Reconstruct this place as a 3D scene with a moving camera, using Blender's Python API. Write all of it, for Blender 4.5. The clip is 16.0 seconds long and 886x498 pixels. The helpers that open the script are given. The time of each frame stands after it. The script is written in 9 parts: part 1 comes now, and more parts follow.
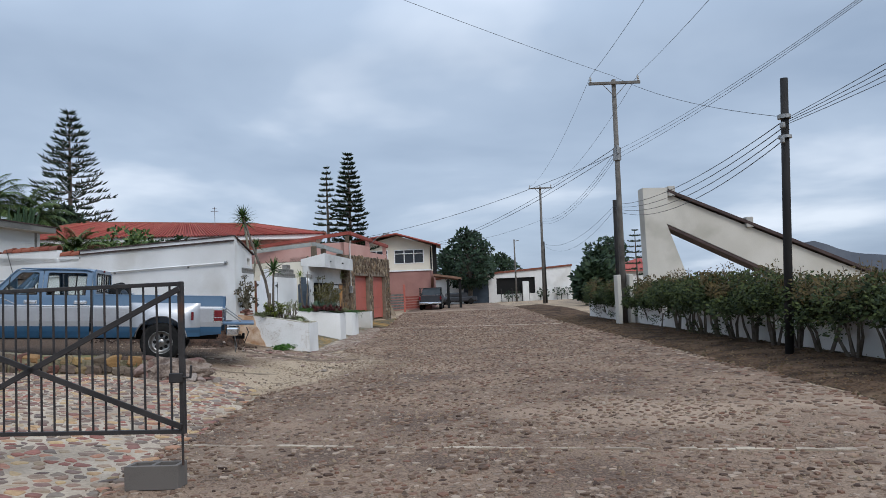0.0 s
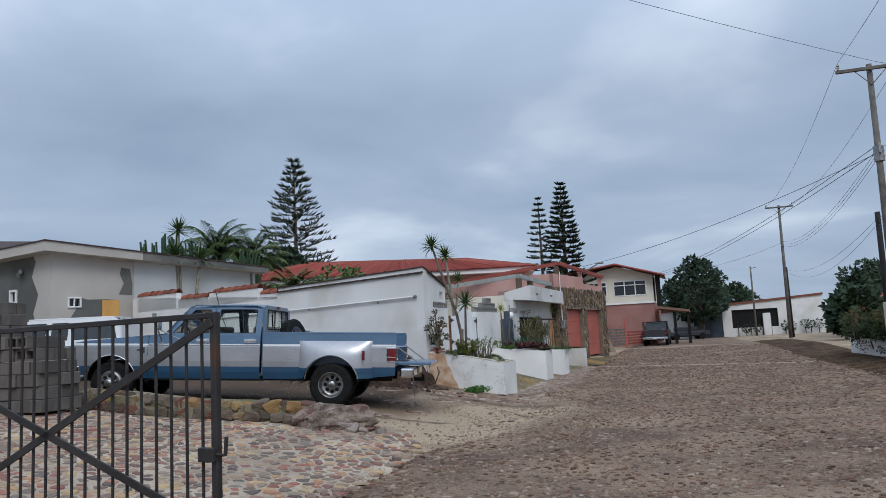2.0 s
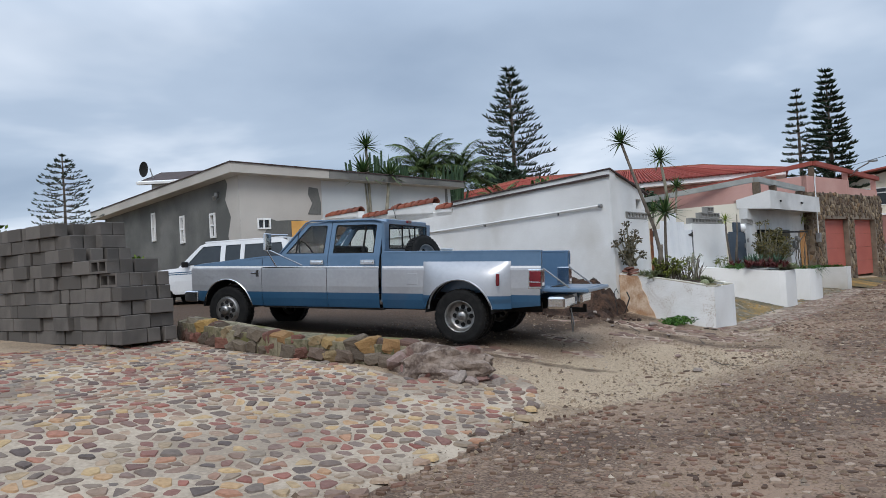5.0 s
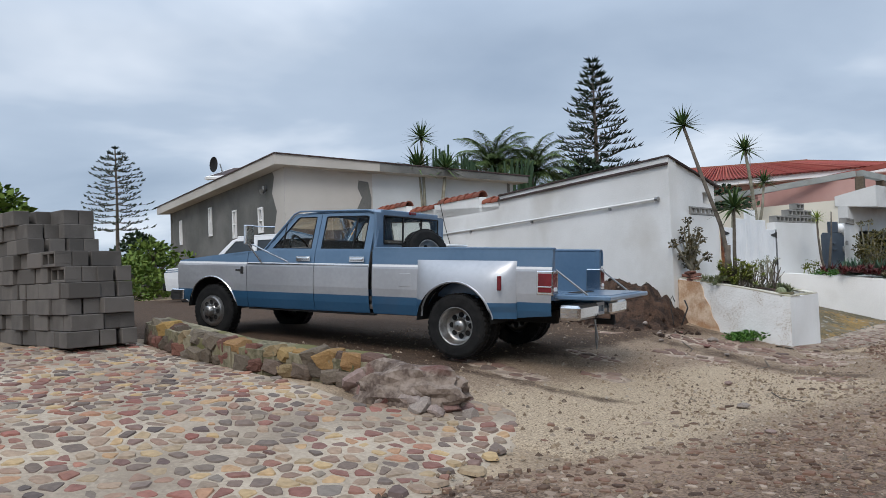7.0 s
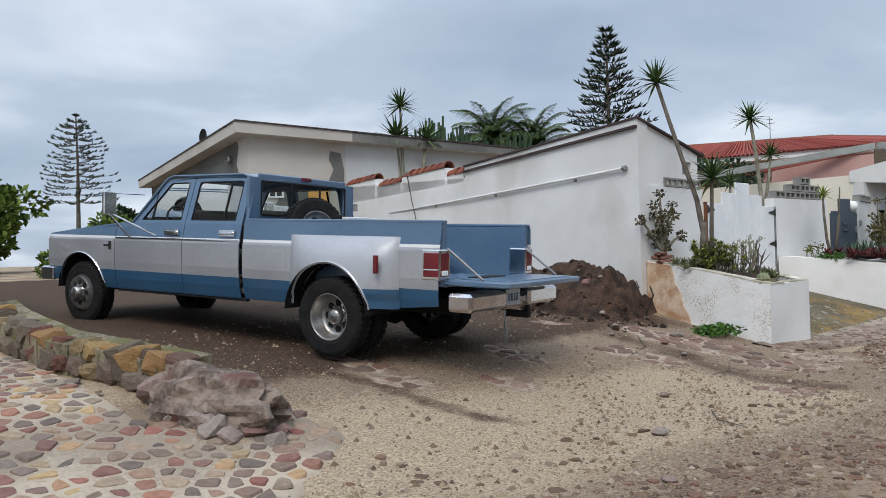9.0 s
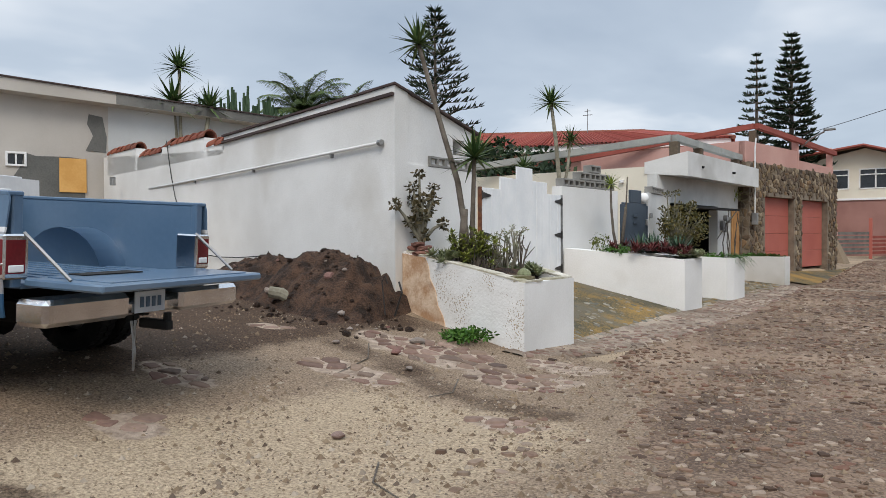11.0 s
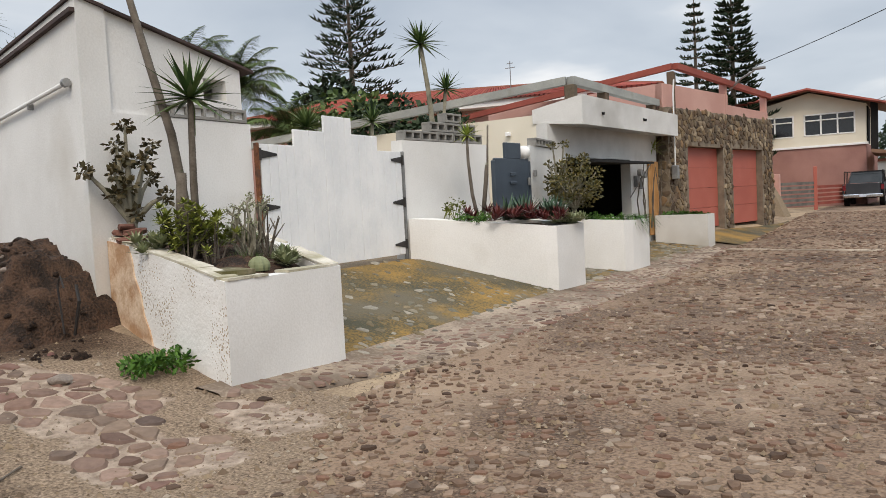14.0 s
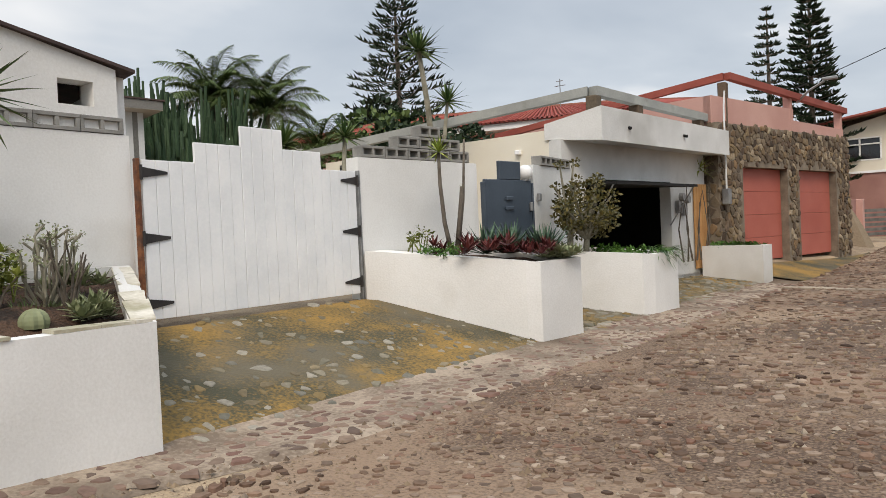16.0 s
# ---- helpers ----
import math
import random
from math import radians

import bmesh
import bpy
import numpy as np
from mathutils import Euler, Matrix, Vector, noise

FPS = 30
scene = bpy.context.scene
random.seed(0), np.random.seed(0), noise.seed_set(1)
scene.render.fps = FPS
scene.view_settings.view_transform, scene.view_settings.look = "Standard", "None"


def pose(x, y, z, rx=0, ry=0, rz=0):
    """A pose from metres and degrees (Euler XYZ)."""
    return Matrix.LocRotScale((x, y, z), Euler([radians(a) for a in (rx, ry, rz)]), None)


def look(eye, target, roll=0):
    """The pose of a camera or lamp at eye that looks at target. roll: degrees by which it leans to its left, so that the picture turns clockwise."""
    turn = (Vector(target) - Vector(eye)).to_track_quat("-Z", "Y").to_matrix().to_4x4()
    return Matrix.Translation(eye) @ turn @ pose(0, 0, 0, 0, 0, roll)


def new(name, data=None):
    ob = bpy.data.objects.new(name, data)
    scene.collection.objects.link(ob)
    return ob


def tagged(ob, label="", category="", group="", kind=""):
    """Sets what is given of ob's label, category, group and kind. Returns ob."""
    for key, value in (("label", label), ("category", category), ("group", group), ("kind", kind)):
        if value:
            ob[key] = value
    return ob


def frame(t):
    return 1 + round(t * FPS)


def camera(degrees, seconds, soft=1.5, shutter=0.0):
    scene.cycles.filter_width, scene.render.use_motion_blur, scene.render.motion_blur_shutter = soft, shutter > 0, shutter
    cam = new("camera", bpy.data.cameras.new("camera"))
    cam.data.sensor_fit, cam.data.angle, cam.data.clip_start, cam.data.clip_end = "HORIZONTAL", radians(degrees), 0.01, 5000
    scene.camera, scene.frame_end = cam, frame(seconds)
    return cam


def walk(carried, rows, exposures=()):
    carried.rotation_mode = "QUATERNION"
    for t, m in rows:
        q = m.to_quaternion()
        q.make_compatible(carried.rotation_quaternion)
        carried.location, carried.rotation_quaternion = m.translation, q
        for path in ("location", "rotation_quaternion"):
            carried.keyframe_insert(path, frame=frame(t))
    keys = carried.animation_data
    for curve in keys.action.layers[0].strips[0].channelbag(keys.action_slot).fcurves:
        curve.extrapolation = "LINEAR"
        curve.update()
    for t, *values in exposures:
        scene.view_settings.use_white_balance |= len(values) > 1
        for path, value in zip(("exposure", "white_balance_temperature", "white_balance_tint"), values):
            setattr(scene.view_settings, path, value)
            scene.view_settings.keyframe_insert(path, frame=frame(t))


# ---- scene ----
cam = camera(61.0, 16.0, soft=0.72)
METRES, EYE, TILT, LEAN, TURN = 19.6, 1.55, 0.0, 0.0, 0.0
ROWS = [
    (0.0, 0.0, 0.0, 0.0, 0.14, 3.33, 2.41),
    (0.5, 0.0015, 0.0341, -0.001, 6.11, 3.72, 2.63),
    (1.0, 0.0052, 0.0671, -0.0009, 10.57, 4.01, 3.24),
    (1.5, 0.0108, 0.0997, -0.0004, 16.21, 5.52, 1.83),
    (2.0, 0.016, 0.1319, -0.0018, 17.14, 6.82, 2.93),
    (2.5, 0.0216, 0.1661, -0.0038, 18.97, 4.22, 2.51),
    (3.0, 0.024, 0.197, -0.0054, 22.24, 2.57, 0.1),
    (3.5, 0.0265, 0.2275, -0.0032, 27.78, 2.71, 1.12),
    (6.0, 0.0223, 0.3824, -0.0055, 39.12, 0.83, 2.58),
    (6.5, 0.0236, 0.4099, -0.0041, 41.74, 1.33, 2.09),
    (7.0, 0.0183, 0.4356, -0.0076, 43.24, 2.05, 2.21),
    (7.5, 0.0177, 0.4665, -0.0086, 43.58, 1.85, 2.5),
    (8.0, 0.0156, 0.4974, -0.0102, 44.95, 0.97, 2.41),
    (10.5, 0.0096, 0.6477, -0.0098, 43.23, -0.16, -0.95),
    (11.0, 0.0089, 0.6802, -0.009, 33.86, -0.84, 0.26),
    (11.5, 0.0104, 0.7126, -0.0101, 28.84, -1.09, 1.12),
    (12.0, 0.0087, 0.7435, -0.011, 27.57, -1.24, 1.32),
    (12.5, 0.0104, 0.7747, -0.0099, 27.15, -2.26, 2.06),
    (13.0, 0.0163, 0.8048, -0.0088, 28.16, -3.01, 2.59),
    (13.5, 0.0175, 0.837, -0.0095, 29.75, -3.21, 2.85),
    (14.0, 0.0238, 0.8686, -0.0107, 31.34, -3.31, 2.93),
    (14.5, 0.0277, 0.8985, -0.0116, 32.58, -3.34, 2.63),
    (15.0, 0.0295, 0.9297, -0.0101, 33.42, -3.12, 1.96),
    (15.5, 0.033, 0.9611, -0.0101, 36.64, -1.76, 1.76),
    (16.0, 0.0317, 0.994, -0.0108, 37.21, -1.15, 2.59),
]
walk(cam, [(t, pose(0, 0, EYE, TILT, LEAN, TURN) @ pose(METRES * x, METRES * y, METRES * z, 90 + pitch, roll, yaw)) for t, x, y, z, yaw, pitch, roll in ROWS],
     exposures=[(0.0, 0.28, 6200, 10), (1.0, 0.28, 6200, 10), (2.0, 0.08, 6100, 10), (3.0, 0.28, 6250, 10), (3.5, 0.30, 6250, 10), (7.0, 0.33, 6400, 10), (10.5, 0.42, 6700, 10), (13.0, 0.52, 7250, 12), (16.0, 0.55, 7450, 12)])

# ---- sky, sun ----
world = bpy.data.worlds.new("overcast_sky")
scene.world = world
world.use_nodes = True
wn, wl = world.node_tree.nodes, world.node_tree.links
wn.clear()
w_out = wn.new("ShaderNodeOutputWorld")
w_bg = wn.new("ShaderNodeBackground")
w_sky = wn.new("ShaderNodeTexSky")
w_sky.sky_type = "NISHITA"
w_sky.sun_disc = False
w_sky.sun_elevation, w_sky.sun_rotation = radians(48), radians(150)
w_tc = wn.new("ShaderNodeTexCoord")
w_sep = wn.new("ShaderNodeSeparateXYZ")
wl.new(w_tc.outputs["Generated"], w_sep.inputs[0])
# cloud deck: project the direction onto a flat layer
w_den = wn.new("ShaderNodeMath")
w_den.operation = "ADD"
w_den.inputs[1].default_value = 0.16
w_abs = wn.new("ShaderNodeMath")
w_abs.operation = "ABSOLUTE"
wl.new(w_sep.outputs["Z"], w_abs.inputs[0])
wl.new(w_abs.outputs[0], w_den.inputs[0])
w_dx = wn.new("ShaderNodeMath")
w_dx.operation = "DIVIDE"
w_dy = wn.new("ShaderNodeMath")
w_dy.operation = "DIVIDE"
wl.new(w_sep.outputs["X"], w_dx.inputs[0])
wl.new(w_den.outputs[0], w_dx.inputs[1])
wl.new(w_sep.outputs["Y"], w_dy.inputs[0])
wl.new(w_den.outputs[0], w_dy.inputs[1])
w_com = wn.new("ShaderNodeCombineXYZ")
wl.new(w_dx.outputs[0], w_com.inputs[0])
wl.new(w_dy.outputs[0], w_com.inputs[1])
w_n1 = wn.new("ShaderNodeTexNoise")
w_n1.inputs["Scale"].default_value = 0.8
w_n1.inputs["Detail"].default_value = 5.0
w_n1.inputs["Roughness"].default_value = 0.48
w_n1.inputs["Distortion"].default_value = 0.25
wl.new(w_com.outputs[0], w_n1.inputs["Vector"])
w_ramp = wn.new("ShaderNodeValToRGB")
cr = w_ramp.color_ramp
cr.elements[0].position, cr.elements[0].color = 0.32, (0.30, 0.375, 0.485, 1)
cr.elements[1].position, cr.elements[1].color = 0.68, (0.70, 0.755, 0.83, 1)
e = cr.elements.new(0.52)
e.color = (0.41, 0.49, 0.60, 1)
wl.new(w_n1.outputs["Fac"], w_ramp.inputs[0])
# a cloud-covered sky grows brighter towards the zenith
w_zen = wn.new("ShaderNodeMapRange")
w_zen.inputs["From Min"].default_value, w_zen.inputs["From Max"].default_value = 0.30, 0.95
w_zen.inputs["To Min"].default_value, w_zen.inputs["To Max"].default_value = 1.0, 2.45
wl.new(w_sep.outputs["Z"], w_zen.inputs["Value"])
w_mul = wn.new("ShaderNodeVectorMath")
w_mul.operation = "SCALE"
wl.new(w_ramp.outputs[0], w_mul.inputs[0])
wl.new(w_zen.outputs[0], w_mul.inputs["Scale"])
w_blue = wn.new("ShaderNodeVectorMath")
w_blue.operation = "SCALE"
w_blue.inputs["Scale"].default_value = 0.06
wl.new(w_sky.outputs[0], w_blue.inputs[0])
w_mix = wn.new("ShaderNodeMix")
w_mix.data_type = "RGBA"
w_mix.inputs["Factor"].default_value = 0.88
wl.new(w_blue.outputs[0], w_mix.inputs["A"])
wl.new(w_mul.outputs[0], w_mix.inputs["B"])
wl.new(w_mix.outputs["Result"], w_bg.inputs["Color"])
w_bg.inputs["Strength"].default_value = 1.0
wl.new(w_bg.outputs[0], w_out.inputs["Surface"])

sun = new("sun", bpy.data.lights.new("sun", "SUN"))
sun.data.energy, sun.data.angle, sun.data.color = 1.3, radians(25), (1.0, 0.955, 0.9)
sun.matrix_world = look((20, -20, 40), (0, 12, 0))

# ---- materials ----


def surf(name, c1, c2, scale=3.0, rough=0.85, bump=0.3, fine=40.0, metal=0.0, c3=None, at3=0.62, random=0.0, spec=0.4, island=False, dist=0.02, coat=0.0, grain=0.35):
    """A procedural surface: two colours mixed by broad noise, a fine grain, an optional stain colour and relief."""
    m = bpy.data.materials.new(name)
    m.use_nodes = True
    n, l = m.node_tree.nodes, m.node_tree.links
    b = n["Principled BSDF"]
    b.inputs["Metallic"].default_value = metal
    b.inputs["Specular IOR Level"].default_value = spec
    b.inputs["Coat Weight"].default_value = coat
    tc = n.new("ShaderNodeTexCoord")
    big = n.new("ShaderNodeTexNoise")
    big.inputs["Scale"].default_value, big.inputs["Detail"].default_value = scale, 4
    small = n.new("ShaderNodeTexNoise")
    small.inputs["Scale"].default_value, small.inputs["Detail"].default_value = fine, 3
    for q in (big, small):
        l.new(tc.outputs["Object"], q.inputs["Vector"])
    r = n.new("ShaderNodeValToRGB")
    r.color_ramp.elements[0].position, r.color_ramp.elements[0].color = 0.35, (*c1, 1)
    r.color_ramp.elements[1].position, r.color_ramp.elements[1].color = 0.65, (*c2, 1)
    add = n.new("ShaderNodeMath")
    add.operation = "MULTIPLY_ADD"
    add.inputs[1].default_value = grain
    l.new(small.outputs["Fac"], add.inputs[0])
    sub = n.new("ShaderNodeMath")
    sub.operation = "MULTIPLY_ADD"
    sub.inputs[1].default_value, sub.inputs[2].default_value = 1.0, -grain / 2
    l.new(big.outputs["Fac"], sub.inputs[0])
    l.new(sub.outputs[0], add.inputs[2])
    fac = add.outputs[0]
    if random:
        src = n.new("ShaderNodeNewGeometry").outputs["Random Per Island"] if island else n.new("ShaderNodeObjectInfo").outputs["Random"]
        ra = n.new("ShaderNodeMath")
        ra.operation = "MULTIPLY_ADD"
        ra.inputs[1].default_value = random
        l.new(src, ra.inputs[0])
        sh = n.new("ShaderNodeMath")
        sh.operation = "ADD"
        sh.inputs[1].default_value = -random / 2
        l.new(fac, sh.inputs[0])
        l.new(sh.outputs[0], ra.inputs[2])
        fac = ra.outputs[0]
    l.new(fac, r.inputs[0])
    col = r.outputs[0]
    if c3:
        st = n.new("ShaderNodeTexNoise")
        st.inputs["Scale"].default_value, st.inputs["Detail"].default_value = scale * 0.55, 6
        mp = n.new("ShaderNodeMapping")
        mp.inputs["Location"].default_value = (7.3, 2.1, 4.4)
        l.new(tc.outputs["Object"], mp.inputs[0])
        l.new(mp.outputs[0], st.inputs["Vector"])
        mr = n.new("ShaderNodeMapRange")
        mr.inputs["From Min"].default_value, mr.inputs["From Max"].default_value = at3, at3 + 0.14
        l.new(st.outputs["Fac"], mr.inputs["Value"])
        mx = n.new("ShaderNodeMix")
        mx.data_type = "RGBA"
        l.new(mr.outputs[0], mx.inputs["Factor"])
        l.new(col, mx.inputs["A"])
        mx.inputs["B"].default_value = (*c3, 1)
        col = mx.outputs["Result"]
    l.new(col, b.inputs["Base Color"])
    rr = n.new("ShaderNodeMapRange")
    rr.inputs["To Min"].default_value, rr.inputs["To Max"].default_value = max(0.02, rough - 0.1), min(1, rough + 0.1)
    l.new(big.outputs["Fac"], rr.inputs["Value"])
    l.new(rr.outputs[0], b.inputs["Roughness"])
    if bump:
        bp = n.new("ShaderNodeBump")
        bp.inputs["Strength"].default_value, bp.inputs["Distance"].default_value = bump, dist
        l.new(fac, bp.inputs["Height"])
        l.new(bp.outputs[0], b.inputs["Normal"])
    return m


def many(name, stops, rough=0.9, fine=30.0, bump=0.4, island=False, spec=0.18):
    """Stones or bricks that differ one from the next: a ramp of colours picked at random per piece, with grain."""
    m = bpy.data.materials.new(name)
    m.use_nodes = True
    n, l = m.node_tree.nodes, m.node_tree.links
    b = n["Principled BSDF"]
    b.inputs["Roughness"].default_value = rough
    b.inputs["Specular IOR Level"].default_value = spec
    src = n.new("ShaderNodeNewGeometry").outputs["Random Per Island"] if island else n.new("ShaderNodeObjectInfo").outputs["Random"]
    r = n.new("ShaderNodeValToRGB")
    r.color_ramp.interpolation = "LINEAR"
    while len(r.color_ramp.elements) < len(stops):
        r.color_ramp.elements.new(0.5)
    for i, c in enumerate(stops):
        r.color_ramp.elements[i].position = i / (len(stops) - 1)
        r.color_ramp.elements[i].color = (*c, 1)
    l.new(src, r.inputs[0])
    tc = n.new("ShaderNodeTexCoord")
    g = n.new("ShaderNodeTexNoise")
    g.inputs["Scale"].default_value, g.inputs["Detail"].default_value = fine, 5
    l.new(tc.outputs["Object"], g.inputs["Vector"])
    mr = n.new("ShaderNodeMapRange")
    mr.inputs["To Min"].default_value, mr.inputs["To Max"].default_value = 0.55, 1.4
    l.new(g.outputs["Fac"], mr.inputs["Value"])
    sc = n.new("ShaderNodeVectorMath")
    sc.operation = "SCALE"
    l.new(r.outputs[0], sc.inputs[0])
    l.new(mr.outputs[0], sc.inputs["Scale"])
    l.new(sc.outputs[0], b.inputs["Base Color"])
    bp = n.new("ShaderNodeBump")
    bp.inputs["Strength"].default_value, bp.inputs["Distance"].default_value = bump, 0.012
    l.new(g.outputs["Fac"], bp.inputs["Height"])
    l.new(bp.outputs[0], b.inputs["Normal"])
    return m


def glass(name, tint=(0.75, 0.82, 0.82), rough=0.02):
    m = bpy.data.materials.new(name)
    m.use_nodes = True
    b = m.node_tree.nodes["Principled BSDF"]
    b.inputs["Base Color"].default_value = (*tint, 1)
    b.inputs["Transmission Weight"].default_value = 1.0
    b.inputs["Roughness"].default_value = rough
    b.inputs["IOR"].default_value = 1.12
    return m


WHITE = surf("white_stucco", (0.64, 0.625, 0.595), (0.765, 0.755, 0.73), 0.7, 0.92, 0.4, 50, c3=(0.54, 0.51, 0.46), at3=0.57)
# darker copy of WHITE: weathering, and the garage side's shade put into the colour
GREYWHITE = surf("shaded_weathered_stucco", (0.51, 0.505, 0.485), (0.66, 0.655, 0.635), 0.9, 0.93, 0.4, 45, c3=(0.39, 0.38, 0.355), at3=0.55)
CREAM = surf("cream_stucco", (0.66, 0.60, 0.49), (0.72, 0.67, 0.56), 0.8, 0.92, 0.2, 60, c3=(0.55, 0.50, 0.42), at3=0.62)
PEELED = surf("peeling_white_paint", (0.70, 0.675, 0.635), (0.81, 0.795, 0.765), 2.0, 0.95, 0.8, 30, c3=(0.45, 0.34, 0.24), at3=0.66)


def pock(m, size, share):
    """Small chipped pits in a paint, showing the brown render below, denser in some patches."""
    n, l = m.node_tree.nodes, m.node_tree.links
    b = n["Principled BSDF"]
    old = b.inputs["Base Color"].links[0].from_socket
    tc = n.new("ShaderNodeTexCoord")
    v = n.new("ShaderNodeTexVoronoi")
    v.inputs["Scale"].default_value = size
    l.new(tc.outputs["Object"], v.inputs["Vector"])
    w_ = n.new("ShaderNodeTexNoise")
    w_.inputs["Scale"].default_value, w_.inputs["Detail"].default_value = 2.2, 3
    l.new(tc.outputs["Object"], w_.inputs["Vector"])
    mr = n.new("ShaderNodeMapRange")
    mr.inputs["From Min"].default_value, mr.inputs["From Max"].default_value = 0.42, 0.62
    mr.inputs["To Min"].default_value, mr.inputs["To Max"].default_value = 0.0, share
    l.new(w_.outputs["Fac"], mr.inputs["Value"])
    lt = n.new("ShaderNodeMath")
    lt.operation = "LESS_THAN"
    l.new(v.outputs["Distance"], lt.inputs[0])
    l.new(mr.outputs[0], lt.inputs[1])
    mx = n.new("ShaderNodeMix")
    mx.data_type = "RGBA"
    l.new(lt.outputs[0], mx.inputs["Factor"])
    l.new(old, mx.inputs["A"])
    mx.inputs["B"].default_value = (0.36, 0.285, 0.20, 1)
    l.new(mx.outputs["Result"], b.inputs["Base Color"])
    return m


pock(PEELED, 42.0, 0.36)
RUSTIRON = surf("rusted_gate_iron", (0.10, 0.035, 0.018), (0.24, 0.095, 0.04), 7.0, 0.85, 0.5, 40, c3=(0.05, 0.035, 0.03), at3=0.52)
RAW = surf("bare_orange_plaster", (0.42, 0.24, 0.13), (0.66, 0.50, 0.36), 5.0, 0.95, 0.8, 30, c3=(0.22, 0.12, 0.08), at3=0.6)
CAPMORTAR = surf("cracked_rim_mortar", (0.40, 0.36, 0.27), (0.66, 0.62, 0.54), 2.5, 0.95, 0.8, 30, c3=(0.27, 0.25, 0.15), at3=0.55)
WOODWHITE = surf("white_painted_boards", (0.73, 0.74, 0.745), (0.82, 0.82, 0.815), 2.0, 0.75, 0.25, 35, c3=(0.64, 0.63, 0.60), at3=0.68)
CEMENT = surf("grey_cement_render", (0.095, 0.095, 0.087), (0.17, 0.165, 0.152), 0.7, 0.93, 0.3, 30, c3=(0.23, 0.22, 0.20), at3=0.60)
BEIGE = surf("beige_plaster", (0.40, 0.365, 0.325), (0.48, 0.445, 0.40), 0.6, 0.92, 0.25, 40, c3=(0.32, 0.30, 0.27), at3=0.66)
PALEPLASTER = surf("pale_grey_plaster", (0.44, 0.45, 0.445), (0.54, 0.55, 0.545), 0.6, 0.92, 0.25, 40, c3=(0.37, 0.37, 0.36), at3=0.64)
CONC = surf("weathered_concrete", (0.30, 0.285, 0.26), (0.42, 0.40, 0.36), 1.6, 0.93, 0.5, 40, c3=(0.20, 0.19, 0.16), at3=0.6)
PALECONC = surf("pale_concrete", (0.46, 0.43, 0.37), (0.56, 0.53, 0.47), 0.5, 0.93, 0.3, 40, c3=(0.30, 0.28, 0.23), at3=0.6)
BLOCK = surf("concrete_block", (0.082, 0.072, 0.063), (0.13, 0.114, 0.10), 3.0, 0.97, 0.7, 90, random=0.5, dist=0.006)
BLOCKPALE = surf("screen_block", (0.19, 0.185, 0.17), (0.27, 0.26, 0.24), 4.0, 0.97, 0.6, 70)
BEAM = surf("grey_painted_beam", (0.25, 0.255, 0.24), (0.33, 0.335, 0.31), 2.0, 0.85, 0.3, 40, c3=(0.18, 0.17, 0.15))
REDPAINT = surf("red_oxide_paint", (0.22, 0.045, 0.03), (0.29, 0.07, 0.05), 1.4, 0.75, 0.2, 40, c3=(0.17, 0.04, 0.03))
SALMON = surf("salmon_door_paint", (0.36, 0.088, 0.062), (0.42, 0.118, 0.086), 1.0, 0.6, 0.1, 30, c3=(0.38, 0.10, 0.07))
PINK = surf("pink_stucco", (0.46, 0.25, 0.21), (0.54, 0.32, 0.27), 0.7, 0.92, 0.3, 40, c3=(0.38, 0.21, 0.18), at3=0.62)
# darker copy of PINK; the lower house wall's shade is put into the colour
SHADEPINK = surf("shaded_pink_stucco", (0.27, 0.135, 0.115), (0.36, 0.19, 0.16), 0.7, 0.92, 0.3, 40, c3=(0.22, 0.115, 0.10), at3=0.6)
GREYSLAT = surf("grey_weathered_slat", (0.085, 0.08, 0.072), (0.16, 0.148, 0.132), 3.0, 0.9, 0.4, 40)
ORANGEW = surf("orange_brown_wood", (0.42, 0.20, 0.07), (0.52, 0.28, 0.11), 3.0, 0.8, 0.3, 30)
PLYWOOD = surf("orange_plywood", (0.58, 0.30, 0.08), (0.66, 0.37, 0.12), 2.0, 0.8, 0.2, 20)
ROOFTILE = many("red_roof_tile", [(0.20, 0.035, 0.025), (0.30, 0.06, 0.045), (0.27, 0.07, 0.05), (0.36, 0.09, 0.06)], 0.85, 20, 0.3, island=True)
ROOFRED = surf("red_roof_sheet", (0.24, 0.045, 0.035), (0.32, 0.07, 0.05), 1.2, 0.8, 0.2, 20, c3=(0.36, 0.10, 0.07))
TERRA = many("terracotta", [(0.20, 0.06, 0.04), (0.30, 0.10, 0.06), (0.14, 0.06, 0.045)], 0.9, 30, 0.4)
DARKROOF = surf("dark_shingle", (0.045, 0.03, 0.028), (0.075, 0.05, 0.045), 3.0, 0.9, 0.4, 40)
BROWNROOF = surf("brown_tile_roof", (0.16, 0.085, 0.055), (0.25, 0.15, 0.10), 2.0, 0.9, 0.5, 30)
WHITETRIM = surf("white_trim", (0.74, 0.73, 0.71), (0.82, 0.815, 0.80), 2.0, 0.6, 0.05, 40)
BLACKIRON = surf("rusty_black_iron", (0.018, 0.016, 0.016), (0.035, 0.03, 0.028), 6.0, 0.6, 0.3, 60, c3=(0.075, 0.035, 0.02), at3=0.62)
STEEL = surf("dull_steel", (0.22, 0.22, 0.22), (0.34, 0.34, 0.33), 4.0, 0.5, 0.1, 40, metal=0.7)
RIMSTEEL = surf("dull_rim_steel", (0.26, 0.25, 0.24), (0.42, 0.41, 0.39), 9.0, 0.36, 0.1, 40, metal=0.9, c3=(0.16, 0.12, 0.09), at3=0.6)
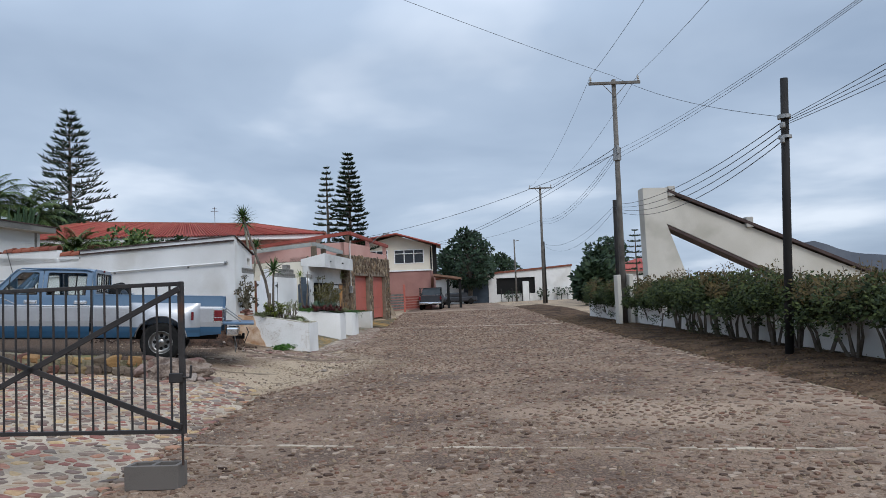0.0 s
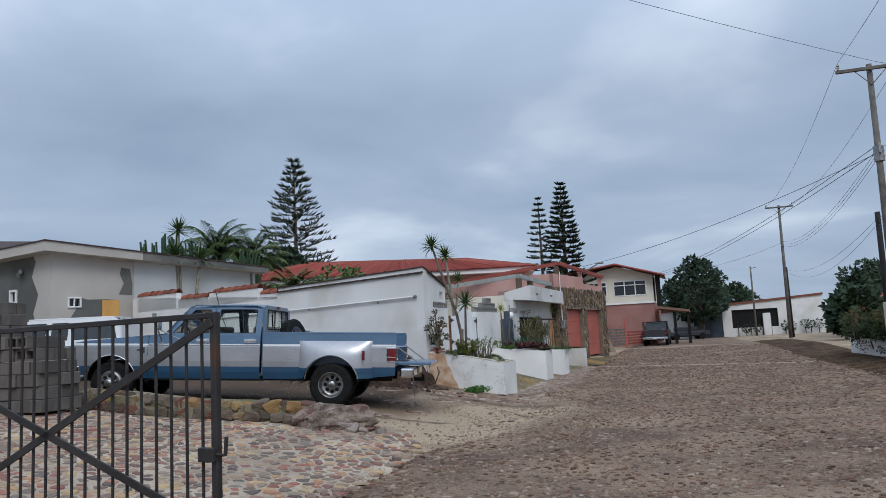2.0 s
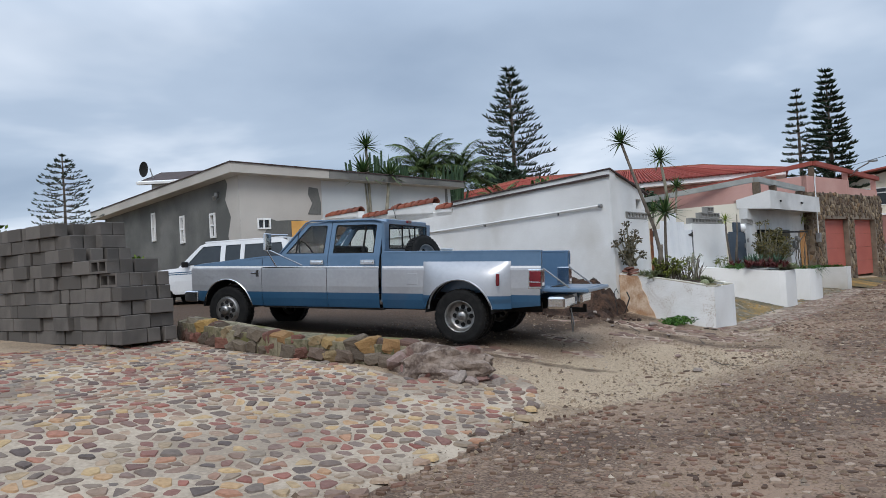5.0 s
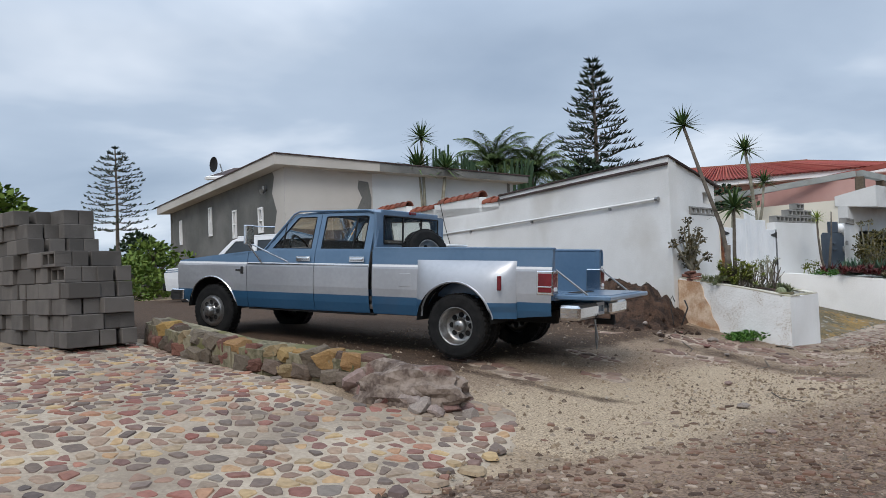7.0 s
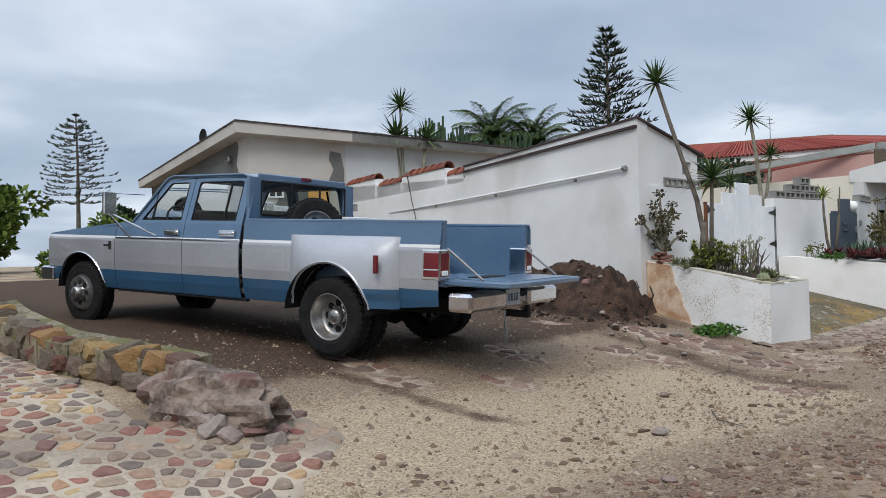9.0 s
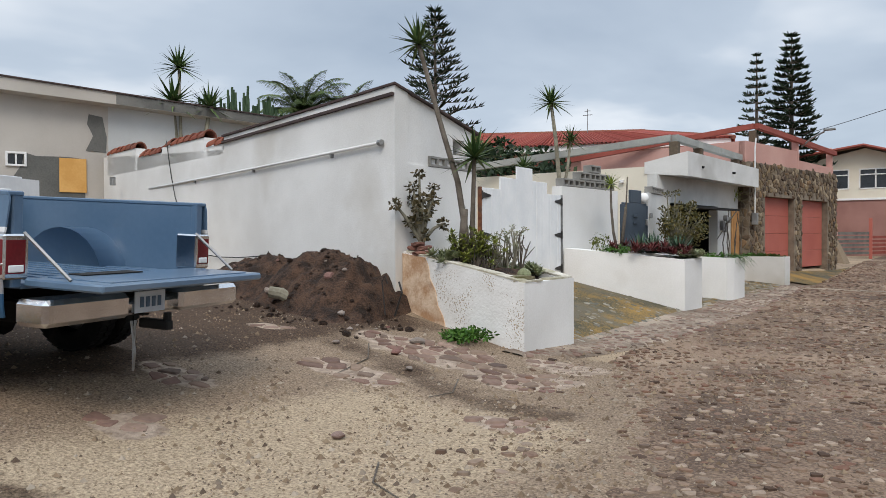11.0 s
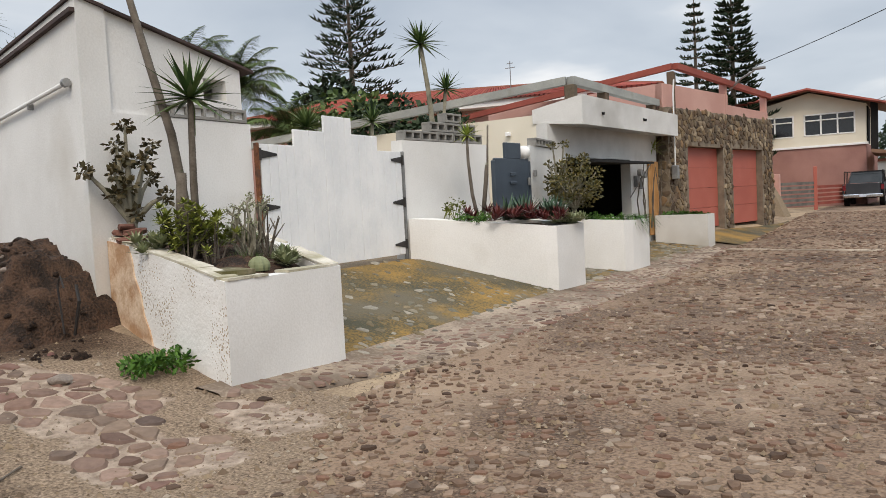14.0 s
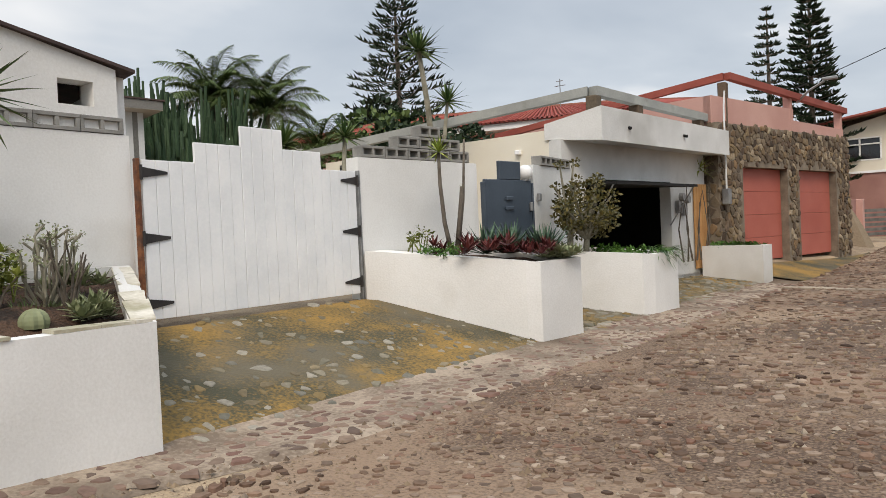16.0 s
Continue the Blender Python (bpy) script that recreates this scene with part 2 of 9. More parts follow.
CHROME = surf("chrome", (0.62, 0.62, 0.62), (0.75, 0.75, 0.75), 5.0, 0.16, 0.03, 30, metal=1.0, c3=(0.45, 0.42, 0.38), at3=0.66)
RUBBER = surf("tyre_rubber", (0.008, 0.008, 0.008), (0.017, 0.0165, 0.016), 8.0, 0.9, 0.3, 60, c3=(0.036, 0.03, 0.025), at3=0.62, spec=0.2)
# near-black for rubber and holes; also puts shade into interior walls
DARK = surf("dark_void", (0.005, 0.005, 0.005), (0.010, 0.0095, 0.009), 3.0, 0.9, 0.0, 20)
SLATE = surf("blue_grey_metal", (0.036, 0.05, 0.068), (0.052, 0.07, 0.092), 2.0, 0.5, 0.1, 40)
POLEWOOD = surf("weathered_pole_wood", (0.085, 0.077, 0.068), (0.165, 0.15, 0.132), 2.5, 0.9, 0.5, 50)
TARPOLE = surf("tarred_pole_wood", (0.009, 0.008, 0.008), (0.02, 0.017, 0.015), 2.5, 0.85, 0.4, 50)
CABLE = surf("black_cable", (0.018, 0.018, 0.02), (0.03, 0.03, 0.032), 2.0, 0.7, 0.0, 10)
PVC = surf("white_pipe", (0.62, 0.62, 0.61), (0.70, 0.70, 0.69), 3.0, 0.5, 0.05, 40)
DIRT = surf("tan_dirt", (0.195, 0.138, 0.09), (0.40, 0.30, 0.197), 0.7, 0.98, 1.0, 44, c3=(0.105, 0.072, 0.05), at3=0.58, dist=0.02, grain=0.7)
SOIL = surf("dark_soil", (0.018, 0.010, 0.006), (0.088, 0.047, 0.028), 5.0, 0.98, 1.0, 45, dist=0.05, grain=0.7)
STRIPMORTAR = surf("trodden_mortar", (0.17, 0.125, 0.09), (0.36, 0.285, 0.215), 1.4, 0.97, 0.9, 30, c3=(0.13, 0.095, 0.068), at3=0.55, dist=0.015, grain=0.6)
VERGE = surf("dark_verge_soil", (0.030, 0.019, 0.012), (0.115, 0.072, 0.045), 1.6, 0.99, 1.0, 26, c3=(0.16, 0.105, 0.066), at3=0.58, dist=0.04, grain=0.8, spec=0.08)
HILLM = surf("far_hill", (0.075, 0.085, 0.105), (0.10, 0.11, 0.13), 0.02, 1.0, 0.0, 0.2)
MORTAR = surf("pale_mortar", (0.265, 0.21, 0.153), (0.43, 0.352, 0.265), 1.0, 0.97, 0.9, 30, c3=(0.19, 0.145, 0.105), at3=0.55, dist=0.015, grain=0.55)
ROADBED = surf("muddy_road_bed", (0.085, 0.052, 0.034), (0.255, 0.172, 0.115), 0.6, 0.97, 1.0, 42, c3=(0.31, 0.22, 0.15), at3=0.55, dist=0.02, grain=0.95)
MOSS = surf("mossy_driveway_mortar", (0.060, 0.057, 0.034), (0.30, 0.175, 0.045), 1.1, 0.95, 0.9, 34, c3=(0.125, 0.105, 0.070), at3=0.5, grain=0.6)
APRONSTONE = many("apron_stone", [(0.26, 0.165, 0.12), (0.14, 0.112, 0.095), (0.33, 0.245, 0.17), (0.21, 0.085, 0.066), (0.19, 0.158, 0.132), (0.43, 0.30, 0.155), (0.29, 0.125, 0.095), (0.105, 0.084, 0.075), (0.31, 0.215, 0.15)], 0.88, 22, 0.6)
APRONSTONE_J = many("apron_stone_joined", [(0.26, 0.165, 0.12), (0.14, 0.112, 0.095), (0.33, 0.245, 0.17), (0.21, 0.085, 0.066), (0.19, 0.158, 0.132), (0.43, 0.30, 0.155), (0.29, 0.125, 0.095), (0.105, 0.084, 0.075), (0.31, 0.215, 0.15)], 0.88, 22, 0.6, island=True)
ROADSTONES = [(0.050, 0.030, 0.021), (0.175, 0.113, 0.078), (0.11, 0.066, 0.045), (0.26, 0.182, 0.128), (0.16, 0.083, 0.056), (0.20, 0.138, 0.10), (0.34, 0.26, 0.195), (0.075, 0.047, 0.034)]
ROADSTONE = many("road_stone", ROADSTONES, 0.85, 26, 0.6)
ROADSTONE_J = many("road_stone_joined", ROADSTONES, 0.85, 26, 0.6, island=True)
RAMPSTONE_J = many("ramp_stone", [(0.13, 0.12, 0.088), (0.24, 0.21, 0.155), (0.22, 0.145, 0.055), (0.115, 0.11, 0.09), (0.33, 0.30, 0.245), (0.17, 0.145, 0.10)], 0.85, 26, 0.5)
WALLSTONE = many("dark_wall_stone", [(0.085, 0.06, 0.043), (0.15, 0.11, 0.075), (0.11, 0.085, 0.066), (0.23, 0.165, 0.095), (0.10, 0.066, 0.048), (0.34, 0.27, 0.185), (0.055, 0.04, 0.03), (0.25, 0.16, 0.09)], 0.9, 24, 0.6)
KERBSTONE = many("kerb_rock", [(0.14, 0.11, 0.08), (0.085, 0.066, 0.05), (0.16, 0.072, 0.055), (0.29, 0.185, 0.065), (0.17, 0.145, 0.11), (0.105, 0.06, 0.046)], 0.94, 9, 1.0)
KERBMORTAR = surf("mossy_kerb_mortar", (0.085, 0.075, 0.040), (0.24, 0.205, 0.135), 4.0, 0.97, 1.0, 22, c3=(0.11, 0.10, 0.035), at3=0.5, grain=0.6)
REDROCK = many("reddish_rock", [(0.16, 0.07, 0.055), (0.24, 0.12, 0.09), (0.12, 0.06, 0.05)], 0.92, 14, 0.8)
GRANITE = many("broken_rock", [(0.24, 0.20, 0.17), (0.30, 0.25, 0.215), (0.20, 0.10, 0.085), (0.26, 0.22, 0.19)], 0.92, 12, 0.9)
WALLMORTAR = surf("wall_mortar", (0.14, 0.112, 0.082), (0.24, 0.195, 0.145), 3.0, 0.97, 0.5, 30)


def leafmat(name, c1, c2, rough=0.55):
    return many(name, [c1, tuple((a + b) / 2 for a, b in zip(c1, c2)), c2], rough, 8, 0.1, island=True, spec=0.18)


PINELEAF = leafmat("dark_conifer_needles", (0.012, 0.024, 0.014), (0.035, 0.058, 0.03), 0.7)
PINELEAF2 = leafmat("grey_green_needles", (0.022, 0.034, 0.026), (0.05, 0.068, 0.045), 0.7)
YUCCALEAF = leafmat("yucca_leaf", (0.03, 0.065, 0.02), (0.12, 0.175, 0.06))
LIMELEAF = leafmat("lime_leaf", (0.14, 0.20, 0.03), (0.30, 0.34, 0.08))
PALMLEAF = leafmat("palm_leaf", (0.035, 0.068, 0.020), (0.14, 0.19, 0.065))
CACTUSM = leafmat("cactus_skin", (0.020, 0.045, 0.022), (0.055, 0.09, 0.045))
HEDGELEAF = leafmat("hedge_leaf", (0.009, 0.018, 0.005), (0.060, 0.074, 0.019), 0.7)
HEDGERED = leafmat("rusty_hedge_leaf", (0.045, 0.035, 0.012), (0.10, 0.07, 0.025), 0.7)
TREELEAF = leafmat("tree_leaf", (0.010, 0.022, 0.011), (0.036, 0.058, 0.024), 0.6)
BRIGHTLEAF = leafmat("bright_tree_leaf", (0.045, 0.085, 0.012), (0.16, 0.22, 0.045), 0.6)
WEED = leafmat("weed_leaf", (0.025, 0.075, 0.012), (0.085, 0.18, 0.03), 0.5)
JADE = leafmat("jade_leaf", (0.035, 0.038, 0.012), (0.135, 0.105, 0.03), 0.45)
JADERED = leafmat("reddish_jade_leaf", (0.035, 0.034, 0.016), (0.115, 0.085, 0.04), 0.45)
REDSED = leafmat("maroon_succulent", (0.055, 0.012, 0.014), (0.15, 0.04, 0.035), 0.5)
AGAVE = leafmat("blue_green_succulent", (0.035, 0.075, 0.05), (0.10, 0.16, 0.10), 0.5)
FRESHLEAF = leafmat("yellow_green_leaf", (0.085, 0.11, 0.018), (0.29, 0.31, 0.075), 0.5)
PALESUC = leafmat("pale_succulent", (0.14, 0.17, 0.08), (0.28, 0.29, 0.17), 0.5)
BARK = surf("grey_brown_bark", (0.075, 0.06, 0.045), (0.15, 0.125, 0.10), 6.0, 0.95, 0.7, 50)
PALEBARK = surf("pale_bark", (0.16, 0.145, 0.105), (0.27, 0.25, 0.19), 6.0, 0.95, 0.6, 50)

# ---- mesh helpers ----


class MB:
    """Collects vertices and faces for one mesh."""

    def __init__(self):
        self.v, self.f, self.m = [], [], []

    def add(self, verts, faces, mat=0):
        o = len(self.v)
        self.v.extend([tuple(p) for p in verts])
        self.f.extend([tuple(i + o for i in q) for q in faces])
        self.m.extend([mat] * len(faces))
        return self

    def box(self, c, s, b=0.01, rot=0.0, mat=0, tilt=None):
        """A box of centre c and size s with chamfered edges."""
        h = [q / 2 for q in s]
        b = min(b, *(q * 0.45 for q in h))
        vs, idx = [], {}
        for sx in (-1, 1):
            for sy in (-1, 1):
                for sz in (-1, 1):
                    for ax in range(3):
                        p = [sx * h[0], sy * h[1], sz * h[2]]
                        for k in range(3):
                            if k != ax:
                                p[k] -= b * (1 if p[k] > 0 else -1)
                        idx[(sx, sy, sz, ax)] = len(vs)
                        vs.append(Vector(p))
        fs = []
        S = (-1, 1)
        for ax in range(3):
            a1, a2 = (ax + 1) % 3, (ax + 2) % 3
            for s0 in S:
                quad = []
                for q1, q2 in ((-1, -1), (1, -1), (1, 1), (-1, 1)):
                    k = [0, 0, 0]
                    k[ax], k[a1], k[a2] = s0, q1, q2
                    quad.append(idx[(*k, ax)])
                fs.append(quad if s0 > 0 else quad[::-1])
            for q1 in S:
                for q2 in S:
                    k0, k1 = [0, 0, 0], [0, 0, 0]
                    k0[ax], k0[a1], k0[a2] = -1, q1, q2
                    k1[ax], k1[a1], k1[a2] = 1, q1, q2
                    quad = [idx[(*k0, a1)], idx[(*k1, a1)], idx[(*k1, a2)], idx[(*k0, a2)]]
                    fs.append(quad if q1 * q2 < 0 else quad[::-1])
        for sx in S:
            for sy in S:
                for sz in S:
                    tri = [idx[(sx, sy, sz, a)] for a in range(3)]
                    fs.append(tri if sx * sy * sz > 0 else tri[::-1])
        R = Matrix.Rotation(radians(rot), 3, "Z")
        if tilt is not None:
            R = tilt
        self.add([R @ p + Vector(c) for p in vs], fs, mat)
        return self

    def tube(self, path, radii, n=8, mat=0, caps=True):
        path = [Vector(p) for p in path]
        if not hasattr(radii, "__len__"):
            radii = [radii] * len(path)
        vs, fs = [], []
        u = None
        for i, p in enumerate(path):
            d = (path[min(i + 1, len(path) - 1)] - path[max(i - 1, 0)]).normalized()
            if u is None:
                u = d.orthogonal().normalized()
            else:
                u = (u - d * u.dot(d))
                u = u.normalized() if u.length > 1e-6 else d.orthogonal().normalized()
            w = d.cross(u)
            for k in range(n):
                a = 2 * math.pi * k / n
                vs.append(p + (u * math.cos(a) + w * math.sin(a)) * radii[i])
        for i in range(len(path) - 1):
            for k in range(n):
                k2 = (k + 1) % n
                fs.append((i * n + k, i * n + k2, (i + 1) * n + k2, (i + 1) * n + k))
        if caps:
            fs.append(tuple(range(n))[::-1])
            fs.append(tuple(range((len(path) - 1) * n, len(path) * n)))
        return self.add(vs, fs, mat)

    def prism(self, poly, z0, z1, mat=0, top=None):
        """A plan polygon (anticlockwise) raised from z0 to z1; z1 and z0 may be lists."""
        n = len(poly)
        a = z0 if hasattr(z0, "__len__") else [z0] * n
        b = z1 if hasattr(z1, "__len__") else [z1] * n
        vs = [(x, y, a[i]) for i, (x, y) in enumerate(poly)] + [(x, y, b[i]) for i, (x, y) in enumerate(poly)]
        fs = [(i, (i + 1) % n, n + (i + 1) % n, n + i) for i in range(n)]
        self.add(vs, fs + [tuple(range(n))[::-1], tuple(range(n, 2 * n))], mat)
        return self

    def slab(self, a, b, z0, z1, th, mat=0):
        """An upright wall from plan point a to b with thickness th to the left of a->b; z0, z1 numbers or pairs."""
        a, b = Vector(a), Vector(b)
        d = (b - a).normalized()
        nrm = Vector((-d.y, d.x)) * th
        za = z0 if hasattr(z0, "__len__") else (z0, z0)
        zb = z1 if hasattr(z1, "__len__") else (z1, z1)
        return self.prism([a, b, b + nrm, a + nrm], [za[0], za[1], za[1], za[0]], [zb[0], zb[1], zb[1], zb[0]], mat)

    def blade(self, p, d, up, length, width, droop=0.2, seg=3, mat=0, fold=0.15):
        """A pointed leaf, slightly folded along its middle."""
        p, d, up = Vector(p), Vector(d).normalized(), Vector(up)
        side = d.cross(up)
        side = side.normalized() if side.length > 1e-5 else d.orthogonal().normalized()
        nrm = side.cross(d)
        vs, fs = [], []
        for i in range(seg):
            t = i / seg
            c = p + d * (length * t) + Vector((0, 0, -droop * length * t * t))
            w = width * (0.55 + 0.45 * math.sin(math.pi * min(1, t * 1.5 + 0.1))) * (1 - t ** 3) / 2
            vs += [c - side * w + nrm * w * fold * 2, c, c + side * w + nrm * w * fold * 2]
        vs.append(p + d * length + Vector((0, 0, -droop * length)))
        for i in range(seg - 1):
            o = i * 3
            fs += [(o, o + 1, o + 4, o + 3), (o + 1, o + 2, o + 5, o + 4)]
        o = (seg - 1) * 3
        fs += [(o, o + 1, len(vs) - 1), (o + 1, o + 2, len(vs) - 1)]
        return self.add(vs, fs, mat)

    def mesh(self, name, mats, smooth=False):
        me = bpy.data.meshes.new(name)
        me.from_pydata(self.v, [], self.f)
        for q in mats if isinstance(mats, (list, tuple)) else [mats]:
            me.materials.append(q)
        me.polygons.foreach_set("material_index", self.m)
        if smooth:
            me.polygons.foreach_set("use_smooth", [True] * len(self.f))
        me.update()
        return me


def part(name, mb, mats, parent=None, label="", smooth=False):
    ob = new(name, mb.mesh(name, mats, smooth))
    ob.parent = parent
    if label:
        tagged(ob, label)
    return ob


def thing(name, label, category, m=None, group="", kind=""):
    ob = new(name)
    ob.empty_display_size = 0.2
    if m is not None:
        ob.matrix_basis = m
    return tagged(ob, label, category, group, kind)


def solid(name, mb, mats, label, category, group="", kind="", smooth=False, m=None):
    ob = new(name, mb.mesh(name, mats, smooth))
    if m is not None:
        ob.matrix_basis = m
    return tagged(ob, label, category, group, kind)


def setting(name, mb, mats, label="", category="", smooth=False):
    return solid(name, mb, mats, label, category, kind="structure", smooth=smooth)


R = random.Random(11)


def lerp(xs, ys, x):
    if x <= xs[0]:
        return ys[0]
    for i in range(1, len(xs)):
        if x <= xs[i]:
            t = (x - xs[i - 1]) / (xs[i] - xs[i - 1])
            return ys[i - 1] * (1 - t) + ys[i] * t
    return ys[-1]


def gz(x, y):
    """Height of the ground: a nearly level road, with the lots rising to its left."""
    road = 0.24 * (lambda s: s * s * (3 - 2 * s))(min(1, max(0, (y - 37) / 14)))
    u = -x
    lot = lerp([3.2, 5.0, 5.8, 7.2, 9.5, 16, 25, 60, 400], [0, 0.24, 0.37, 0.45, 0.67, 0.95, 1.15, 1.6, -3.0], u)
    ramp = lerp([3.75, 5.85, 30, 60, 400], [0, 0.60, 1.1, 1.6, -3.0], u)
    drive = lerp([3.7, 5.6, 30, 60, 400], [0, 0.18, 1.0, 1.6, -3.0], u)
    doors = lerp([3.2, 4.6, 30, 60, 400], [0, 0.34, 1.0, 1.6, -3.0], u)
    if y < 20.9:
        left = lot
    elif y < 22.2:
        k = (y - 20.9) / 1.3
        left = lot * (1 - k) + ramp * k
    elif y < 27.0:
        left = ramp
    elif y < 28.2:
        k = (y - 27.0) / 1.2
        left = ramp * (1 - k) + drive * k
    elif y < 36.4:
        left = drive
    elif y < 37.4:
        k = (y - 36.4)
        left = drive * (1 - k) + doors * k
    elif y < 46:
        left = doors
    else:
        k = min(1, (y - 46) / 8)
        left = doors * (1 - k)
    if x < -3.0:
        return road + left
    right = lerp([5.3, 7.2, 40, 400], [0, 0.06, 0.0, -4.0], x)
    return road + right


# ---- ground ----
def sheet(name, xs, ys, lift, mats, label, category, wave=0.0, smooth=True, keep=None):
    mb = MB()
    vs = [(x, y, gz(x, y) + lift + wave * noise.noise((x * 1.3, y * 1.3, 1.7)) + wave * 0.5 * noise.noise((x * 4.1, y * 4.1, 5))) for y in ys for x in xs]
    w = len(xs)
    fs = [(j * w + i, j * w + i + 1, (j + 1) * w + i + 1, (j + 1) * w + i) for j in range(len(ys) - 1) for i in range(w - 1)
          if keep is None or keep((xs[i] + xs[i + 1]) / 2, (ys[j] + ys[j + 1]) / 2)]
    mb.add(vs, fs)
    return setting(name, mb, mats, label, category, smooth)


def steps(a, b, s):
    n = max(1, round((b - a) / s))
    return [a + (b - a) * i / n for i in range(n + 1)]


GX = [-900, -400, -150, -80, -50, -35] + steps(-28, -14, 1.0) + steps(-13.5, -3, 0.25) + steps(-2.5, 5, 0.5) + steps(5.25, 9, 0.25) + [11, 15, 25, 50, 120, 400, 900]
GY = [-300, -100, -40, -15, -8] + steps(-4, 48, 0.4) + [50, 52, 54, 56, 60, 66, 75, 90, 120, 200, 500, 1200]
sheet("ground", GX, GY, -0.03, DIRT, "tan gravelly dirt ground of the lots beside the road", "ground", wave=0.012)


def band(name, left, right, ys, nx, lift, mats, label, category, wave=0.0):
    """A ground sheet between two wavering edges."""
    mb = MB()
    vs = []
    for y in ys:
        a, b = left(y), right(y)
        for i in range(nx + 1):
            x = a + (b - a) * i / nx
            vs.append((x, y, gz(x, y) + lift + wave * noise.noise((x * 1.3, y * 1.3, 1.7)) + wave * 0.5 * noise.noise((x * 4.1, y * 4.1, 5)) - (0.035 if i in (0, nx) else 0)))
    w = nx + 1
    mb.add(vs, [(j * w + i, j * w + i + 1, (j + 1) * w + i + 1, (j + 1) * w + i) for j in range(len(ys) - 1) for i in range(nx)])
    return setting(name, mb, mats, label, category, True)


def wob(y, k, s=0.6):
    return noise.noise((y * s, k, 0)) + 0.4 * noise.noise((y * s * 4, k + 5, 0))


def road_l(y):
    return lerp([12.6, 14.6, 17.5, 19.5, 21.2], [-3.15, -2.3, -1.5, -2.2, -3.05], y) + 0.16 * wob(y, 1) if y < 46 else -3.0


def road_r(y):
    return 5.4 + 0.22 * wob(y, 2)


def apron_r(y):
    return lerp([4, 9, 12, 13.4, 14.2], [-2.7, -2.95, -3.1, -3.45, -4.0], y) + 0.16 * wob(y, 3, 1.0)


def strip_r(y):
    return lerp([20.6, 21.2, 22.0, 22.9, 24.7, 27.3, 36], [-3.75, -3.40, -3.18, -2.92, -2.75, -2.62, -2.95], y) + 0.08 * wob(y, 4, 1.2)


def road_in(x, y):
    return road_l(y) + 0.06 < x < road_r(y) - 0.05 and not (y > 20.6 and x < strip_r(y) + 0.05)


def apron_in(x, y, e=0.0):
    return x < apron_r(y) - e and y < (13.05 if x < -5.0 else 14.1)


def strip_in(x, y):
    return x < strip_r(y) - 0.03 and x > (-3.72 if 22.3 < y < 27.2 else -3.78)


def ramp_in(x, y):
    return x < -3.76 and (y > 22.35 + (-3.8 - x) * 0.44) and y < 27.2 - max(0, (-3.9 - x)) * 0.45


band("road", road_l, road_r, steps(-4, 50, 0.25) + [55, 60, 66, 75, 90, 120], 30, 0.0, ROADBED, "muddy brown cobbled village road, worn and dusty", "road", 0.01)
band("apron", lambda y: -10.2, apron_r, steps(4.4, 13.05, 0.25), 30, 0.006, MORTAR, "pale mortared stone apron in front of the parking lot", "pavement", 0.008)
band("apron_tip", lambda y: -4.95, apron_r, steps(13.05, 14.1, 0.15), 8, 0.005, MORTAR, "pale mortared stone apron edge", "pavement", 0.008)
band("paved_strip", lambda y: -4.0, strip_r, steps(20.7, 36.0, 0.25), 8, 0.008, STRIPMORTAR, "pale stone edging strip along the road", "pavement", 0.006)
band("driveway_ramp", lambda y: -5.84, lambda y: -3.72, steps(22.1, 27.4, 0.25), 12, 0.012, MOSS, "mossy cobbled driveway ramp stained orange", "driveway", 0.006)
band("garage_drive", lambda y: -5.7, lambda y: -3.65, steps(27.6, 36.4, 0.4), 8, 0.005, MOSS, "worn stone driveway by the garage", "driveway", 0.005)
band("soil_verge", road_r, lambda y: 7.9, steps(2, 60, 0.8), 8, 0.016, VERGE, "brown dirt verge along the hedge", "verge", 0.02)
band("doors_drive", lambda y: -4.75 + 0.2 * (y - 37), lambda y: -2.95 + 0.1 * wob(y, 6), steps(37.0, 46.0, 0.5), 6, 0.008, MOSS, "mossy stone drive before the red doors", "driveway", 0.006)


# ---- the dirt lot: one sheet whose soil changes from sand to mud, with broken flagstones in it ----
FLAGS = ((-4.3, 19.95, 1.15, 0.55), (-3.35, 19.75, 0.75, 0.42), (-4.45, 18.6, 0.55, 0.30), (-5.35, 15.45, 0.75, 0.22), (-4.25, 16.3, 0.40, 0.20), (-5.1, 17.3, 0.45, 0.2), (-3.1, 20.55, 0.6, 0.35), (-6.2, 19.3, 0.35, 0.2), (-2.6, 18.2, 0.4, 0.2))


def bump01(a, b, v):
    t = min(1.0, max(0.0, (v - a) / (b - a)))
    return t * t * (3 - 2 * t)


def seg_dist(x, y, ax, ay, bx, by):
    t = min(1.0, max(0.0, ((x - ax) * (bx - ax) + (y - ay) * (by - ay)) / ((bx - ax) ** 2 + (by - ay) ** 2)))
    return math.hypot(x - ax - t * (bx - ax), y - ay - t * (by - ay))


def flag_at(x, y):
    """How firmly a point lies on one of the broken flagstone patches."""
    best = -1.0
    for cx, cy, rx, ry in FLAGS:
        best = max(best, 1 - ((x - cx) / rx) ** 2 - ((y - cy) / ry) ** 2)
    return best + 0.75 * noise.noise((x * 1.9, y * 1.9, 4.2)) + 0.35 * noise.noise((x * 5.5, y * 5.5, 1.2))


def flag_in(x, y):
    return flag_at(x, y) > 0.22 and not (x < -3.6 and y > 20.85 - 0.25 * (x + 3.8)) and x < road_l(y) + 0.5


